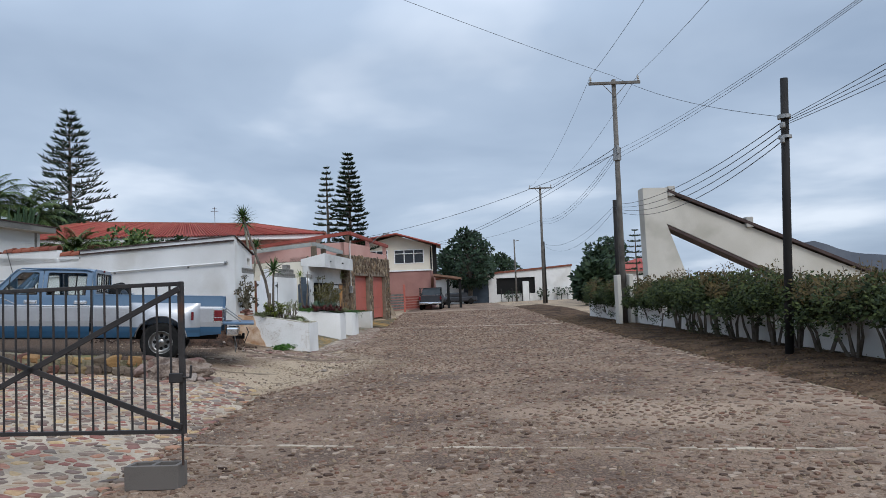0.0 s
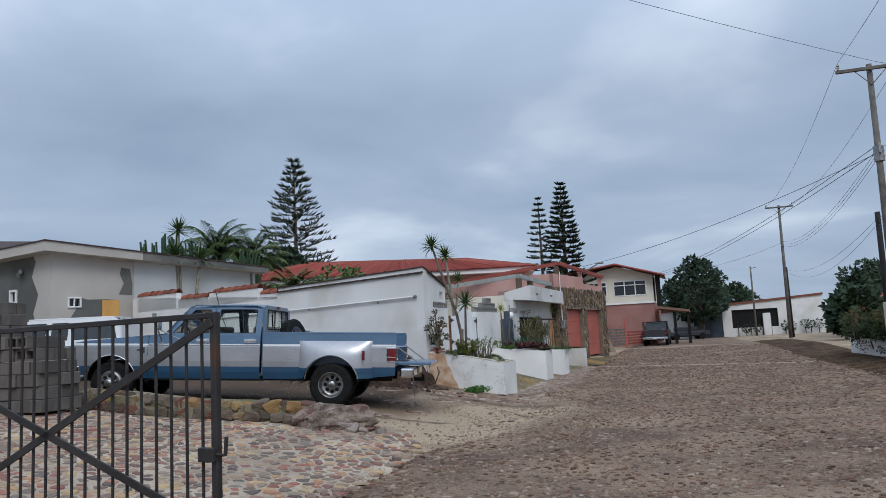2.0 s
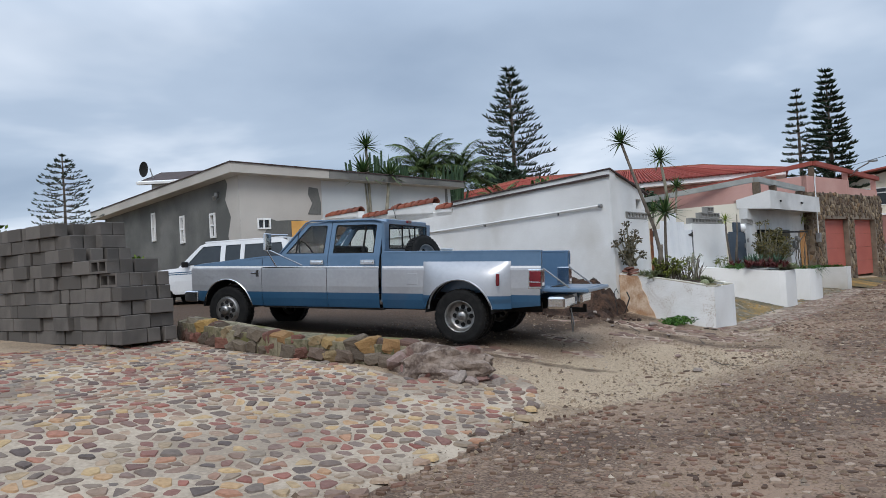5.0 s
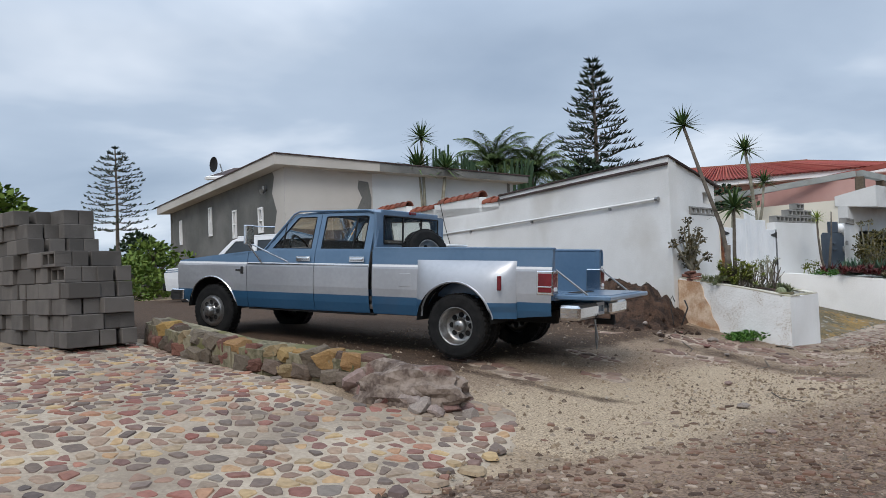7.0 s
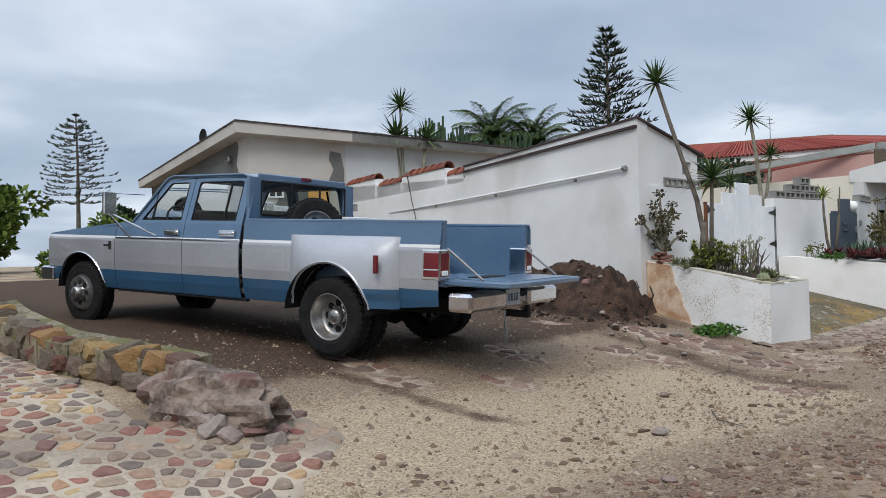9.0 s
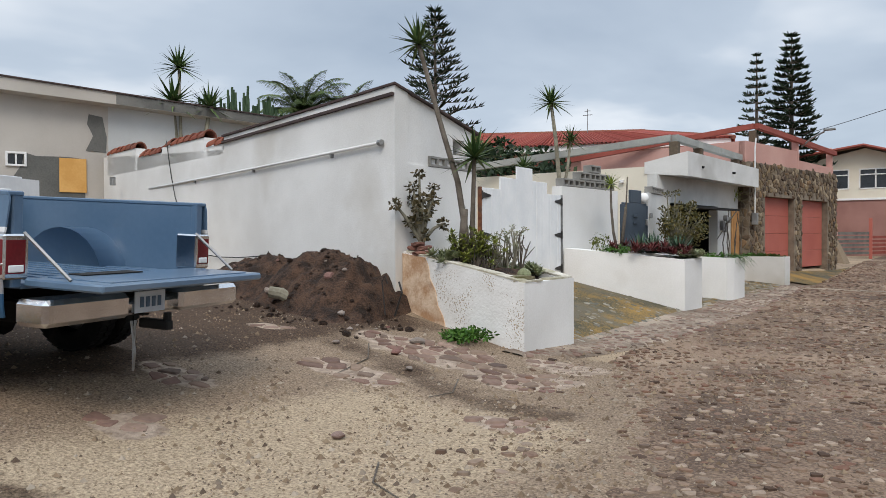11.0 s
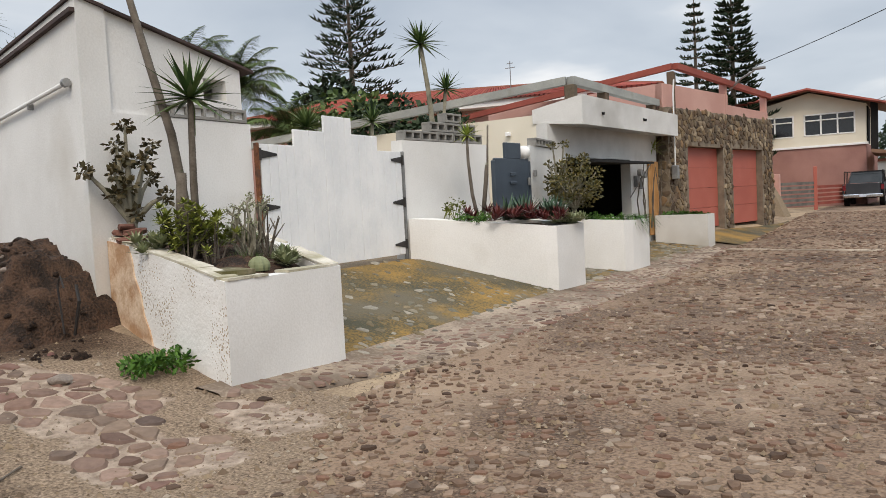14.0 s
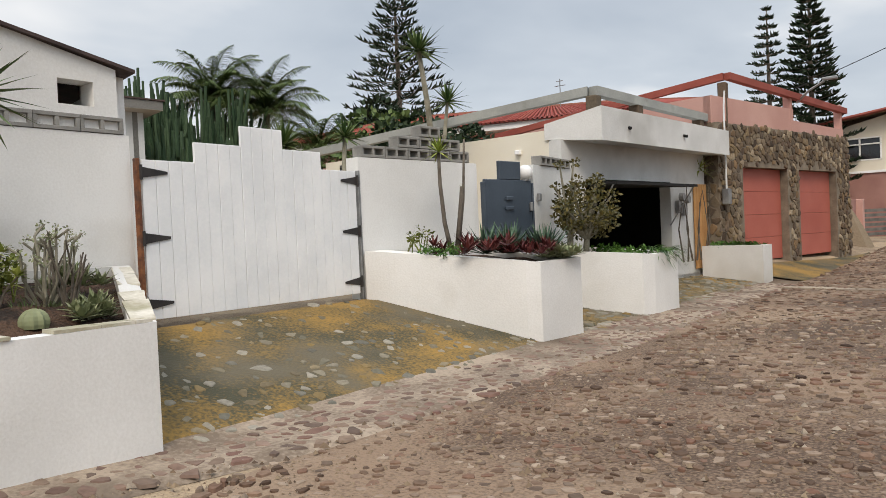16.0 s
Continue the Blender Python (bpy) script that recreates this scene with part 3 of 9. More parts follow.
def soil_kind(x, y):
    """Sand, mud and mortar shares of the lot at a point."""
    d = seg_dist(x, y, -3.7, 14.1, -3.0, 17.5)
    sand = 1 - bump01(0.55, 1.75, d + 0.35 * noise.noise((x * 0.8, y * 0.8, 9)))
    mud = bump01(-4.7, -6.1, x + 0.5 * noise.noise((x * 0.9, y * 0.9, 6)))
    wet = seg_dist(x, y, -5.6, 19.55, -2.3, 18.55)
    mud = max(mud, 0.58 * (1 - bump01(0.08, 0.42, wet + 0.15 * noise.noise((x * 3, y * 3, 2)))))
    rut = abs(y - (15.05 + 0.30 * (x + 5.0) + 0.12 * math.sin(x * 2.1)))
    mud = max(mud, 0.7 * (1 - bump01(0.03, 0.22, rut + 0.06 * noise.noise((x * 5, y * 5, 3)))) * (1 - bump01(-4.0, -3.0, x)))
    return sand, mud, bump01(0.12, 0.32, flag_at(x, y))


def lot_z(x, y):
    e = x - road_l(y)
    spill = bump01(-1.0, -0.1, e) * 0.016 - bump01(0.05, 1.0, e + 0.35 * noise.noise((x * 1.2, y * 1.2, 7))) * 0.05
    edge = -0.05 * (1 - bump01(13.25, 13.5, y)) - 0.05 * bump01(21.1, 21.4, y)
    return gz(x, y) - 0.012 + spill + edge + 0.01 * noise.noise((x * 1.3, y * 1.3, 1.7)) + 0.005 * noise.noise((x * 4.1, y * 4.1, 5)) + 0.009 * noise.noise((x * 2.4, y * 3.3, 8)) + 0.005 * noise.noise((x * 8, y * 8, 8))


def lot_material():
    m = bpy.data.materials.new("mixed_lot_dirt")
    m.use_nodes = True
    n, l = m.node_tree.nodes, m.node_tree.links
    b = n["Principled BSDF"]
    b.inputs["Roughness"].default_value = 0.96
    b.inputs["Specular IOR Level"].default_value = 0.2
    tc = n.new("ShaderNodeTexCoord")

    def cloud(scale, detail=4):
        q = n.new("ShaderNodeTexNoise")
        q.inputs["Scale"].default_value, q.inputs["Detail"].default_value, q.inputs["Roughness"].default_value = scale, detail, 0.62
        l.new(tc.outputs["Object"], q.inputs["Vector"])
        return q.outputs["Fac"]

    def tone(src, lo, hi, a=0.34, z=0.66):
        r = n.new("ShaderNodeValToRGB")
        r.color_ramp.elements[0].position, r.color_ramp.elements[0].color = a, (*lo, 1)
        r.color_ramp.elements[1].position, r.color_ramp.elements[1].color = z, (*hi, 1)
        l.new(src, r.inputs[0])
        return r.outputs[0]

    def blend(name, below, above, broad):
        at = n.new("ShaderNodeAttribute")
        at.attribute_name = name
        k = n.new("ShaderNodeMath")
        k.operation = "MULTIPLY_ADD"
        k.inputs[1].default_value = 1.1
        l.new(broad, k.inputs[0])
        l.new(at.outputs["Fac"], k.inputs[2])
        mr = n.new("ShaderNodeMapRange")
        mr.inputs["From Min"].default_value, mr.inputs["From Max"].default_value = 0.80, 1.30
        l.new(k.outputs[0], mr.inputs["Value"])
        mx = n.new("ShaderNodeMix")
        mx.data_type = "RGBA"
        l.new(mr.outputs[0], mx.inputs["Factor"])
        l.new(below, mx.inputs["A"])
        l.new(above, mx.inputs["B"])
        return mx.outputs["Result"]
    grit, mid, broad = cloud(52, 5), cloud(9, 5), cloud(2.6, 6)
    brown = tone(grit, (0.105, 0.072, 0.049), (0.37, 0.275, 0.192))
    sand = tone(grit, (0.20, 0.146, 0.097), (0.53, 0.415, 0.285))
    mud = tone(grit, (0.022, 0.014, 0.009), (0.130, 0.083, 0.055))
    pale = tone(mid, (0.21, 0.155, 0.115), (0.46, 0.365, 0.285))
    col = blend("sand", brown, sand, mid)
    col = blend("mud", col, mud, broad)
    col = blend("pale", col, pale, mid)
    l.new(col, b.inputs["Base Color"])
    add = n.new("ShaderNodeMath")
    add.operation = "MULTIPLY_ADD"
    add.inputs[1].default_value = 0.5
    l.new(grit, add.inputs[0])
    l.new(mid, add.inputs[2])
    bp = n.new("ShaderNodeBump")
    bp.inputs["Strength"].default_value, bp.inputs["Distance"].default_value = 1.0, 0.028
    l.new(add.outputs[0], bp.inputs["Height"])
    l.new(bp.outputs[0], b.inputs["Normal"])
    return m


LX, LY = steps(-20, -9.2, 0.4)[:-1] + steps(-9.2, -0.3, 0.06), steps(13.2, 21.45, 0.06)
lm = MB()
lm.add([(x, y, lot_z(x, y)) for y in LY for x in LX], [(j * len(LX) + i, j * len(LX) + i + 1, (j + 1) * len(LX) + i + 1, (j + 1) * len(LX) + i) for j in range(len(LY) - 1) for i in range(len(LX) - 1)])
lot = setting("lot_dirt", lm, lot_material(), "sandy brown dirt lot with mud and broken flagstones", "ground", True)
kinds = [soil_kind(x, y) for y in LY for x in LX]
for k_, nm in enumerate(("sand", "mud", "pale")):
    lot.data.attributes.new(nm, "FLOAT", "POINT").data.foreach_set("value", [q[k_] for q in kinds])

# ---- white walled garden: wedge wall, gate, walls ----
A0, A1, A2, A3 = (-5.9, 21.25), (-10.95, 22.65), (-16.4, 24.0), (-17.6, 24.4)
w = MB()
w.prism([A0, (-5.9, 21.55), (-10.95, 22.95), A1], [0.1] * 4, [3.40, 3.40, 3.26, 3.26])
w.prism([A1, (-10.95, 22.95), (-17.6, 24.7), A3], [0.3] * 4, [3.02, 3.02, 3.45, 3.45])
setting("wall_wedge", w, WHITE, "long white stucco boundary wall with a sloping top", "wall")
w = MB()
w.prism([(-5.9, 21.55), (-5.9, 23.32), (-6.15, 23.32), (-6.15, 21.55)], [0.1] * 4, [2.38] * 4)
setting("wall_gate_side", w, WHITE, "white stucco wall beside the gate", "wall")
# upper storage building behind, with its sloping roof
w = MB()
for y0, y1, z0, z1a, z1b in ((21.55, 22.70, 2.38, 3.37, 3.10), (22.70, 23.02, 2.38, 2.62, 2.62), (22.70, 23.02, 2.84, 3.10, 3.03), (23.02, 23.24, 2.38, 3.03, 2.98)):
    w.prism([(-5.93, y0), (-5.93, y1), (-6.15, y1), (-6.15, y0)], [z0] * 4, [z1a, z1b, z1b, z1a])
w.slab((-6.6, 23.24), (-6.15, 23.24), 1.0, 2.97, 0.2)
w.slab((-6.16, 21.6), (-6.16, 23.2), 2.38, 2.62, 0.3)
setting("wall_shed", w, WHITE, "white stucco shed wall with a small window opening", "wall")
rf = MB()
rf.prism([(-5.87, 21.22), (-5.87, 23.40), (-9.5, 24.2), (-10.98, 22.62)], [3.405, 2.965, 2.97, 3.262], [3.435, 2.995, 3.0, 3.295])
setting("roof_shed", rf, DARKROOF, "dark tar-paper shed roof edge", "roof")
bk = MB().slab((-9.5, 24.1), (-6.6, 23.44), 0.5, 2.95, 0.2)
setting("wall_shed_back", bk, WHITE, "white stucco shed back wall", "wall")
w = MB()
w.prism([(-5.85, 26.32), (-5.6, 28.55), (-5.8, 28.55), (-6.05, 26.32)], [0.0] * 4, [2.34] * 4)
setting("wall_gate_right", w, WHITE, "white stucco garden wall between gate and door", "wall")
w = MB()
w.prism([(-5.35, 29.75), (-5.5, 31.3), (-5.7, 31.3), (-5.55, 29.75)], [0.0] * 4, [2.36] * 4)
setting("wall_by_door", w, GREYWHITE, "white stucco wall beside the blue door", "wall")

# ---- white garage with parapet ----
G0, G1 = Vector((-5.62, 31.2)), Vector((-5.05, 37.0))
gd = (G1 - G0).normalized()
gn = Vector((-gd.y, gd.x))


def on_g(s, d=0.0):
    return G0 + gd * s + gn * d


L = (G1 - G0).length
w = MB()
w.slab(on_g(0), on_g(0.75), 0.0, 2.9, 0.25)
w.slab(on_g(4.1), on_g(L), 0.0, 2.9, 0.25)
w.slab(on_g(0.75), on_g(4.1), 2.22, 2.9, 0.25)
setting("wall_garage_front", w, GREYWHITE, "white stucco garage front with a wide doorway", "wall")
w = MB()
w.slab(on_g(0, 6.5), on_g(0, 0.252), 0.2, (3.1, 3.08), 0.25)
setting("wall_garage_side", w, CREAM, "cream stucco garage side wall", "wall")
# inner walls near-black: the shade inside is put into their colour
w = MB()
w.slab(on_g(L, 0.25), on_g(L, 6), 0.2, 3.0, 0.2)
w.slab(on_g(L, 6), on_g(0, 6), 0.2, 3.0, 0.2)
setting("wall_garage_back", w, DARK, "garage interior wall, near-black for the shade inside", "wall")
gfl = MB().prism([on_g(0, 0.0), on_g(L, 0.0), on_g(L, 6), on_g(0, 6)], 0.0, 0.22)
setting("garage_floor", gfl, CONC, "grey concrete garage floor", "floor")
gr = MB().prism([on_g(0.01, 0.26), on_g(L - 0.01, 0.26), on_g(L - 0.01, 6), on_g(0.01, 6)], 2.72, 2.9)
setting("ceiling_garage", gr, CONC, "concrete garage ceiling slab", "ceiling")
w = MB()
w.prism([on_g(-0.05, 0.3), on_g(0.35, -0.62), on_g(L + 0.15, -0.55), on_g(L + 0.15, 0.3)], [2.905, 2.83, 2.83, 2.905], [3.18, 3.42, 3.38, 3.36])
setting("parapet_garage", w, GREYWHITE, "projecting white stucco parapet over the garage", "parapet")

# ---- stone garage with two red doors ----
S0, S1 = Vector((-4.75, 37.1)), Vector((-3.25, 44.6))
sd = (S1 - S0).normalized()
sn = Vector((-sd.y, sd.x))
SL = (S1 - S0).length
ST, SB = 3.62, 0.2
SDOORS = ((1.15, 3.55), (4.25, 6.7))
SHEAD = 2.62


def on_s(s, d=0.0):
    return S0 + sd * s + sn * d


w = MB()
cuts = [0] + [q for d in SDOORS for q in d] + [SL]
for i in range(0, len(cuts), 2):
    w.slab(on_s(cuts[i]), on_s(cuts[i + 1]), SB - 0.2, ST, 0.5)
for d in SDOORS:
    w.slab(on_s(d[0]), on_s(d[1]), SHEAD, ST, 0.5)
w.slab(on_s(0, 3.0), on_s(0, 0.5), 0.1, ST, 0.3)
stone_wall = setting("wall_stone_garage", w, WALLMORTAR, "dark rubble stone garage front", "wall")
w = MB()
w.slab(on_s(0.0, 0.12), on_s(4.3, 0.12), ST, 4.25, 0.2)
w.slab(on_s(4.3, 0.12), on_s(SL, 0.12), ST, (3.95, 3.9), 0.2)
w.slab(on_s(0, 6), on_s(0, 0.14), ST - 0.2, 4.25, 0.2)
w.slab(on_s(SL, 0.5), on_s(SL, 6), 0.2, 3.9, 0.2)
w.prism([on_s(0.2, 0.5), on_s(SL, 0.5), on_s(SL, 6), on_s(0.2, 6)], ST - 0.15, ST)
setting("wall_pink_upper", w, PINK, "pink stucco parapet above the stone garage", "wall")

# ---- grey house at the back of the lot ----
H0, HL, HR = Vector((-18.75, 21.95)), Vector((-31.2, 24.6)), Vector((-15.9, 29.6))
hb = 0.5


def wall_with_holes(mb, a, b, z0, z1a, z1b, holes, th=0.25, mat=0):
    """An upright wall a->b with rectangular holes (s0, s1, z0, z1); its top slopes from z1a to z1b."""
    a, b = Vector(a), Vector(b)
    ln = (b - a).length
    d = (b - a) / ln
    top = lambda s: z1a + (z1b - z1a) * s / ln
    s_prev = 0
    for s0, s1, q0, q1 in sorted(holes):
        mb.slab(a + d * s_prev, a + d * s0, z0, (top(s_prev), top(s0)), th, mat)
        mb.slab(a + d * s0, a + d * s1, z0, q0, th, mat)
        mb.slab(a + d * s0, a + d * s1, q1, (top(s0), top(s1)), th, mat)
        s_prev = s1
    mb.slab(a + d * s_prev, b, z0, (top(s_prev), z1b), th, mat)


def window(name, a, b, s0, s1, z0, z1, mull=1, frame_mat=None, pane_mat=None, inset=0.06, out=0.03, rows=1, fw=0.05):
    """A framed window in a wall a->b: frame, sill, panes."""
    frame_mat = frame_mat or WHITETRIM
    pane_mat = pane_mat or WINGLASS
    a, b = Vector(a), Vector(b)
    d = (b - a).normalized()
    n = Vector((-d.y, d.x))
    ang = math.degrees(math.atan2(d.y, d.x))
    root = thing(name, "white framed window with dark glass", "window", kind="structure")
    fr = MB()
    mid = lambda s, z, off: (*(a + d * s + n * off), z)
    off = (inset - out) / 2
    dep = inset + out
    fr.box(mid((s0 + s1) / 2, z1 - fw / 2, off), (s1 - s0, dep, fw), 0.006, ang)
    fr.box(mid((s0 + s1) / 2, z0 + fw / 2, off), (s1 - s0, dep, fw), 0.006, ang)
    for s in [s0 + fw / 2, s1 - fw / 2]:
        fr.box(mid(s, (z0 + z1) / 2, off), (fw, dep, z1 - z0 - 2 * fw), 0.006, ang)
    for k in range(1, mull):
        fr.box(mid(s0 + (s1 - s0) * k / mull, (z0 + z1) / 2, off), (fw * 0.7, dep * 0.8, z1 - z0 - 2 * fw), 0.006, ang)
    for k in range(1, rows):
        fr.box(mid((s0 + s1) / 2, z0 + (z1 - z0) * k / rows, off + 0.002), (s1 - s0 - 2 * fw, dep * 0.7, fw * 0.7), 0.006, ang)
    part("window_frame", fr, frame_mat, root)
    for k in range(mull):
        pn = MB()
        pn.box(mid(s0 + (s1 - s0) * (k + 0.5) / mull, (z0 + z1) / 2, inset - 0.01), ((s1 - s0) / mull - fw, 0.012, z1 - z0 - fw), 0.002, ang)
        part("pane", pn, pane_mat, root)
    return root


WINGLASS = surf("dark_window_glass", (0.012, 0.014, 0.016), (0.02, 0.022, 0.025), 2.0, 0.06, 0.0, 10, spec=0.6)
w = MB()
hl = (HL - H0).length
GWIN = [(1.75, 2.15, 3.02, 3.86), (4.25, 4.62, 3.0, 4.0), (6.95, 7.3, 3.25, 4.36), (10.95, 11.25, 3.15, 4.18)]
wall_with_holes(w, HL, H0, hb, 4.75, 5.0, [(hl - s1, hl - s0, a, b) for s0, s1, a, b in GWIN], 0.25)
setting("wall_grey_house_side", w, CEMENT, "patchy dark grey cement house wall with narrow windows", "wall")
for s0, s1, a, b in GWIN:
    window("window_grey_house", HL, H0, hl - s1, hl - s0, a, b, 1, rows=2, fw=0.07, out=0.05)
w = MB()
hr = (HR - H0).length
wall_with_holes(w, H0, HR, hb, 5.0, 4.6, [(0.55, 1.0, 3.15, 3.5)], 0.25)
setting("wall_grey_house_front", w, BEIGE, "beige plastered house wall with cement patches", "wall")
window("window_grey_house_small", H0, HR, 0.55, 1.0, 3.15, 3.5, 2, fw=0.05, out=0.05)
w = MB()
w.slab(HR, HR + Vector((-11, 3)), hb, 4.6, 0.25)
w.slab(HR + Vector((-11, 3)), HL, hb, 4.7, 0.25)
setting("wall_grey_house_back", w, CEMENT, "grey cement house wall", "wall")
hd = (HL - H0).normalized()
hf = (HR - H0).normalized()
o = 0.45
E0, EL, ER = H0 - hd * o - hf * o, HL + hd * o - hf * o, HR + hf * 0.3 - hd * o
EB = HR + Vector((-11.5, 3.2))
rf = MB()
rf.prism([E0, ER, EB, EL], [4.93, 4.55, 4.7, 4.62], [5.24, 4.76, 4.95, 4.93])
setting("roof_grey_house", rf, [BEIGE], "flat roof slab with a plastered fascia", "roof")
rf = MB()
off = -hf * 0.03
rf.prism([E0 - hd * 0.04 + off, ER + hf * 0.05 - hd * 0.04, EB, EL + off], [5.244, 4.764, 4.954, 4.934], [5.28, 4.80, 4.99, 4.965])
setting("roof_sheet_grey_house", rf, DARKROOF, "dark roofing sheet on the grey house", "roof")
fl_ = (ER - E0).length
fd_ = (ER - E0).normalized()
fo_ = Vector((fd_.y, -fd_.x))
fz = lambda s, a, b: a + (b - a) * s / fl_
fs0 = 3.35
w = MB().prism([E0 + fd_ * fs0, E0 + fd_ * fs0 + fo_ * 0.008, ER + fo_ * 0.008, ER], [fz(fs0, 4.94, 4.56)] * 2 + [4.56] * 2, [fz(fs0, 5.235, 4.755)] * 2 + [4.755] * 2)
setting("fascia_cement", w, CEMENT, "dark bare cement along the roof fascia", "fascia")
w = MB()
w.slab(H0 + hf * 2.86, HR, 0.7, (fz(2.86, 4.95, 4.55), 4.55), -0.012)
setting("plaster_pale", w, PALEPLASTER, "pale grey plaster coat on the house wall", "patch")
# cement patches: trowelled layers of their own on the beige wall
fn = Vector((hf.y, -hf.x))


def patch(pts, name="cement_patch"):
    mb = MB()
    base = [H0 + hf * s + fn * 0.002 for s, z in pts]
    outp = [H0 + hf * s + fn * 0.014 for s, z in pts]
    n = len(pts)
    vs = [(*p, z) for p, (s, z) in zip(base, pts)] + [(*p, z) for p, (s, z) in zip(outp, pts)]
    mb.add(vs, [tuple(range(n, 2 * n))] + [(i, (i + 1) % n, n + (i + 1) % n, n + i) for i in range(n)])
    return setting(name, mb, CEMENT, "trowelled dark cement patch on the wall", "patch")


patch([(0.55, 0.9), (2.3, 0.9), (2.3, 3.4), (1.9, 3.44), (1.2, 3.42), (0.95, 3.5), (0.9, 3.2), (0.65, 2.8)])
patch([(2.32, 3.62), (2.8, 3.6), (2.82, 4.0), (2.72, 4.5), (2.4, 4.55), (2.36, 4.3), (2.5, 4.0)])
pl = MB().box((*(H0 + hf * 2.02 + fn * 0.03), 2.98), (0.62, 0.03, 0.85), 0.004, math.degrees(math.atan2(hf.y, hf.x)))
solid("plywood_board", pl, PLYWOOD, "orange plywood sheet fixed to the house wall", "board")
lam = MB()
lp = H0 + hd * 1.45 - hf * 0.07
lam.box((*lp, 4.42), (0.12, 0.12, 0.16), 0.02)
lam.tube([(*lp, 4.36), (lp.x, lp.y - 0.12, 4.30)], [0.05, 0.09], 8)
solid("wall_lamp", lam, STEEL, "small grey lamp fixed to the house wall", "lamp")
# second house behind it: gable roof and satellite dish
far = thing("back_house", "white house with a dark shingle roof behind the grey house", "house")
hA, hB, hC, hD = (-32.6, 27.9), (-28.6, 30.6), (-31.0, 34.0), (-36.2, 31.2)
part("wall", MB().prism([hA, hB, hC, hD], 1.0, [6.55, 6.45, 7.45, 7.6]), WHITE, far)
part("roof", MB().prism([(-32.9, 27.4), (-28.2, 30.4), (-31.0, 34.4), (-36.7, 31.2)], [6.5, 6.42, 7.55, 7.7], [6.68, 6.6, 7.72, 7.88]), DARKROOF, far)
part("fascia", MB().tube([(-28.2, 30.36, 6.52), (-32.92, 27.36, 6.6), (-36.7, 31.15, 7.8)], 0.10, 5), WHITETRIM, far, "white fascia board")
part("dish_mast", MB().tube([(-33.7, 28.9, 6.5), (-33.9, 28.7, 7.55)], 0.03, 6), STEEL, far)
m = MB()
vs, fs = [Vector((0, 0, 0))], []
for i in range(1, 4):
    for k in range(16):
        a = 2 * math.pi * k / 16
        vs.append(Vector((0.40 * i / 3 * math.cos(a), -0.10 * (i / 3) ** 2, 0.40 * i / 3 * math.sin(a))))
for k in range(16):
    fs.append((0, 1 + k, 1 + (k + 1) % 16))
    for i in range(2):
        fs.append((1 + i * 16 + k, 1 + (i + 1) * 16 + k, 1 + (i + 1) * 16 + (k + 1) % 16, 1 + i * 16 + (k + 1) % 16))
m.add([v + Vector((-34.0, 28.5, 7.5)) for v in vs], fs)
part("satellite_dish", m, DARK, far, "dark satellite dish")
# lighter plaster left bare at the corner of the cement wall
sn_ = Vector((hd.y, -hd.x))
if sn_.y > 0:
    sn_ = -sn_
pts = [(0.0, hb + 0.4), (0.7, hb + 0.4), (0.55, 2.2), (0.85, 3.0), (0.6, 3.6), (0.95, 4.2), (0.75, 4.7), (0.9, 4.9), (0.0, 4.93)]
m = MB()
n = len(pts)
m.add([(*(H0 + hd * q + sn_ * 0.002), z) for q, z in pts] + [(*(H0 + hd * q + sn_ * 0.014), z) for q, z in pts], [tuple(range(n, 2 * n))] + [(i, (i + 1) % n, n + (i + 1) % n, n + i) for i in range(n)])
setting("plaster_patch", m, BEIGE, "ragged beige plaster at the house corner", "patch")

# ---- planters ----


def planter(name, poly, z0, z1, th, label, mats=None, sides=None, rim=0.03):
    """A masonry trough: walls along a plan polygon (anticlockwise), soil within, thin cap."""
    n = len(poly)
    P = [Vector(p) for p in poly]
    inn = []
    for i in range(n):
        d1 = (P[i] - P[i - 1]).normalized()
        d2 = (P[(i + 1) % n] - P[i]).normalized()
        n1, n2 = Vector((-d1.y, d1.x)), Vector((-d2.y, d2.x))
        bis = (n1 + n2).normalized()
        inn.append(P[i] + bis * th / max(0.35, bis.dot(n1)))
    zz = z1 if hasattr(z1, "__len__") else [z1] * n
    root = thing(name, label, "planter")
    body = MB()
    body.v = [(*p, z0) for p in P] + [(*p, z) for p, z in zip(P, zz)] + [(*p, z) for p, z in zip(inn, zz)] + [(*p, z0) for p in inn]
    for i in range(n):
        j = (i + 1) % n
        body.f += [(i, j, n + j, n + i), (n + i, n + j, 2 * n + j, 2 * n + i), (2 * n + i, 2 * n + j, 3 * n + j, 3 * n + i)]
        body.m += [(sides or {}).get(i, 0)] * 3
    part("body", body, mats or [WHITE], root)
    so = MB()
    c = sum(inn, Vector((0, 0))) / n
    zc = sum(zz) / n - 0.08
    ring = []
    for i in range(n):
        for k in range(4):
            t = k / 4
            ring.append((*(inn[i].lerp(inn[(i + 1) % n], t)), zz[i] * (1 - t) + zz[(i + 1) % n] * t - 0.10 + 0.02 * R.random()))
    rn = len(ring)
    mid = [(*(c + (Vector(q[:2]) - c) * 0.5), zc + 0.05 * R.random()) for q in ring]
    so.add(ring + mid + [(*c, zc + 0.05)], [(i, (i + 1) % rn, rn + (i + 1) % rn, rn + i) for i in range(rn)] + [(rn + i, rn + (i + 1) % rn, 2 * rn) for i in range(rn)])
    part("soil", so, SOIL, root, "dark bare soil", True)
    return root


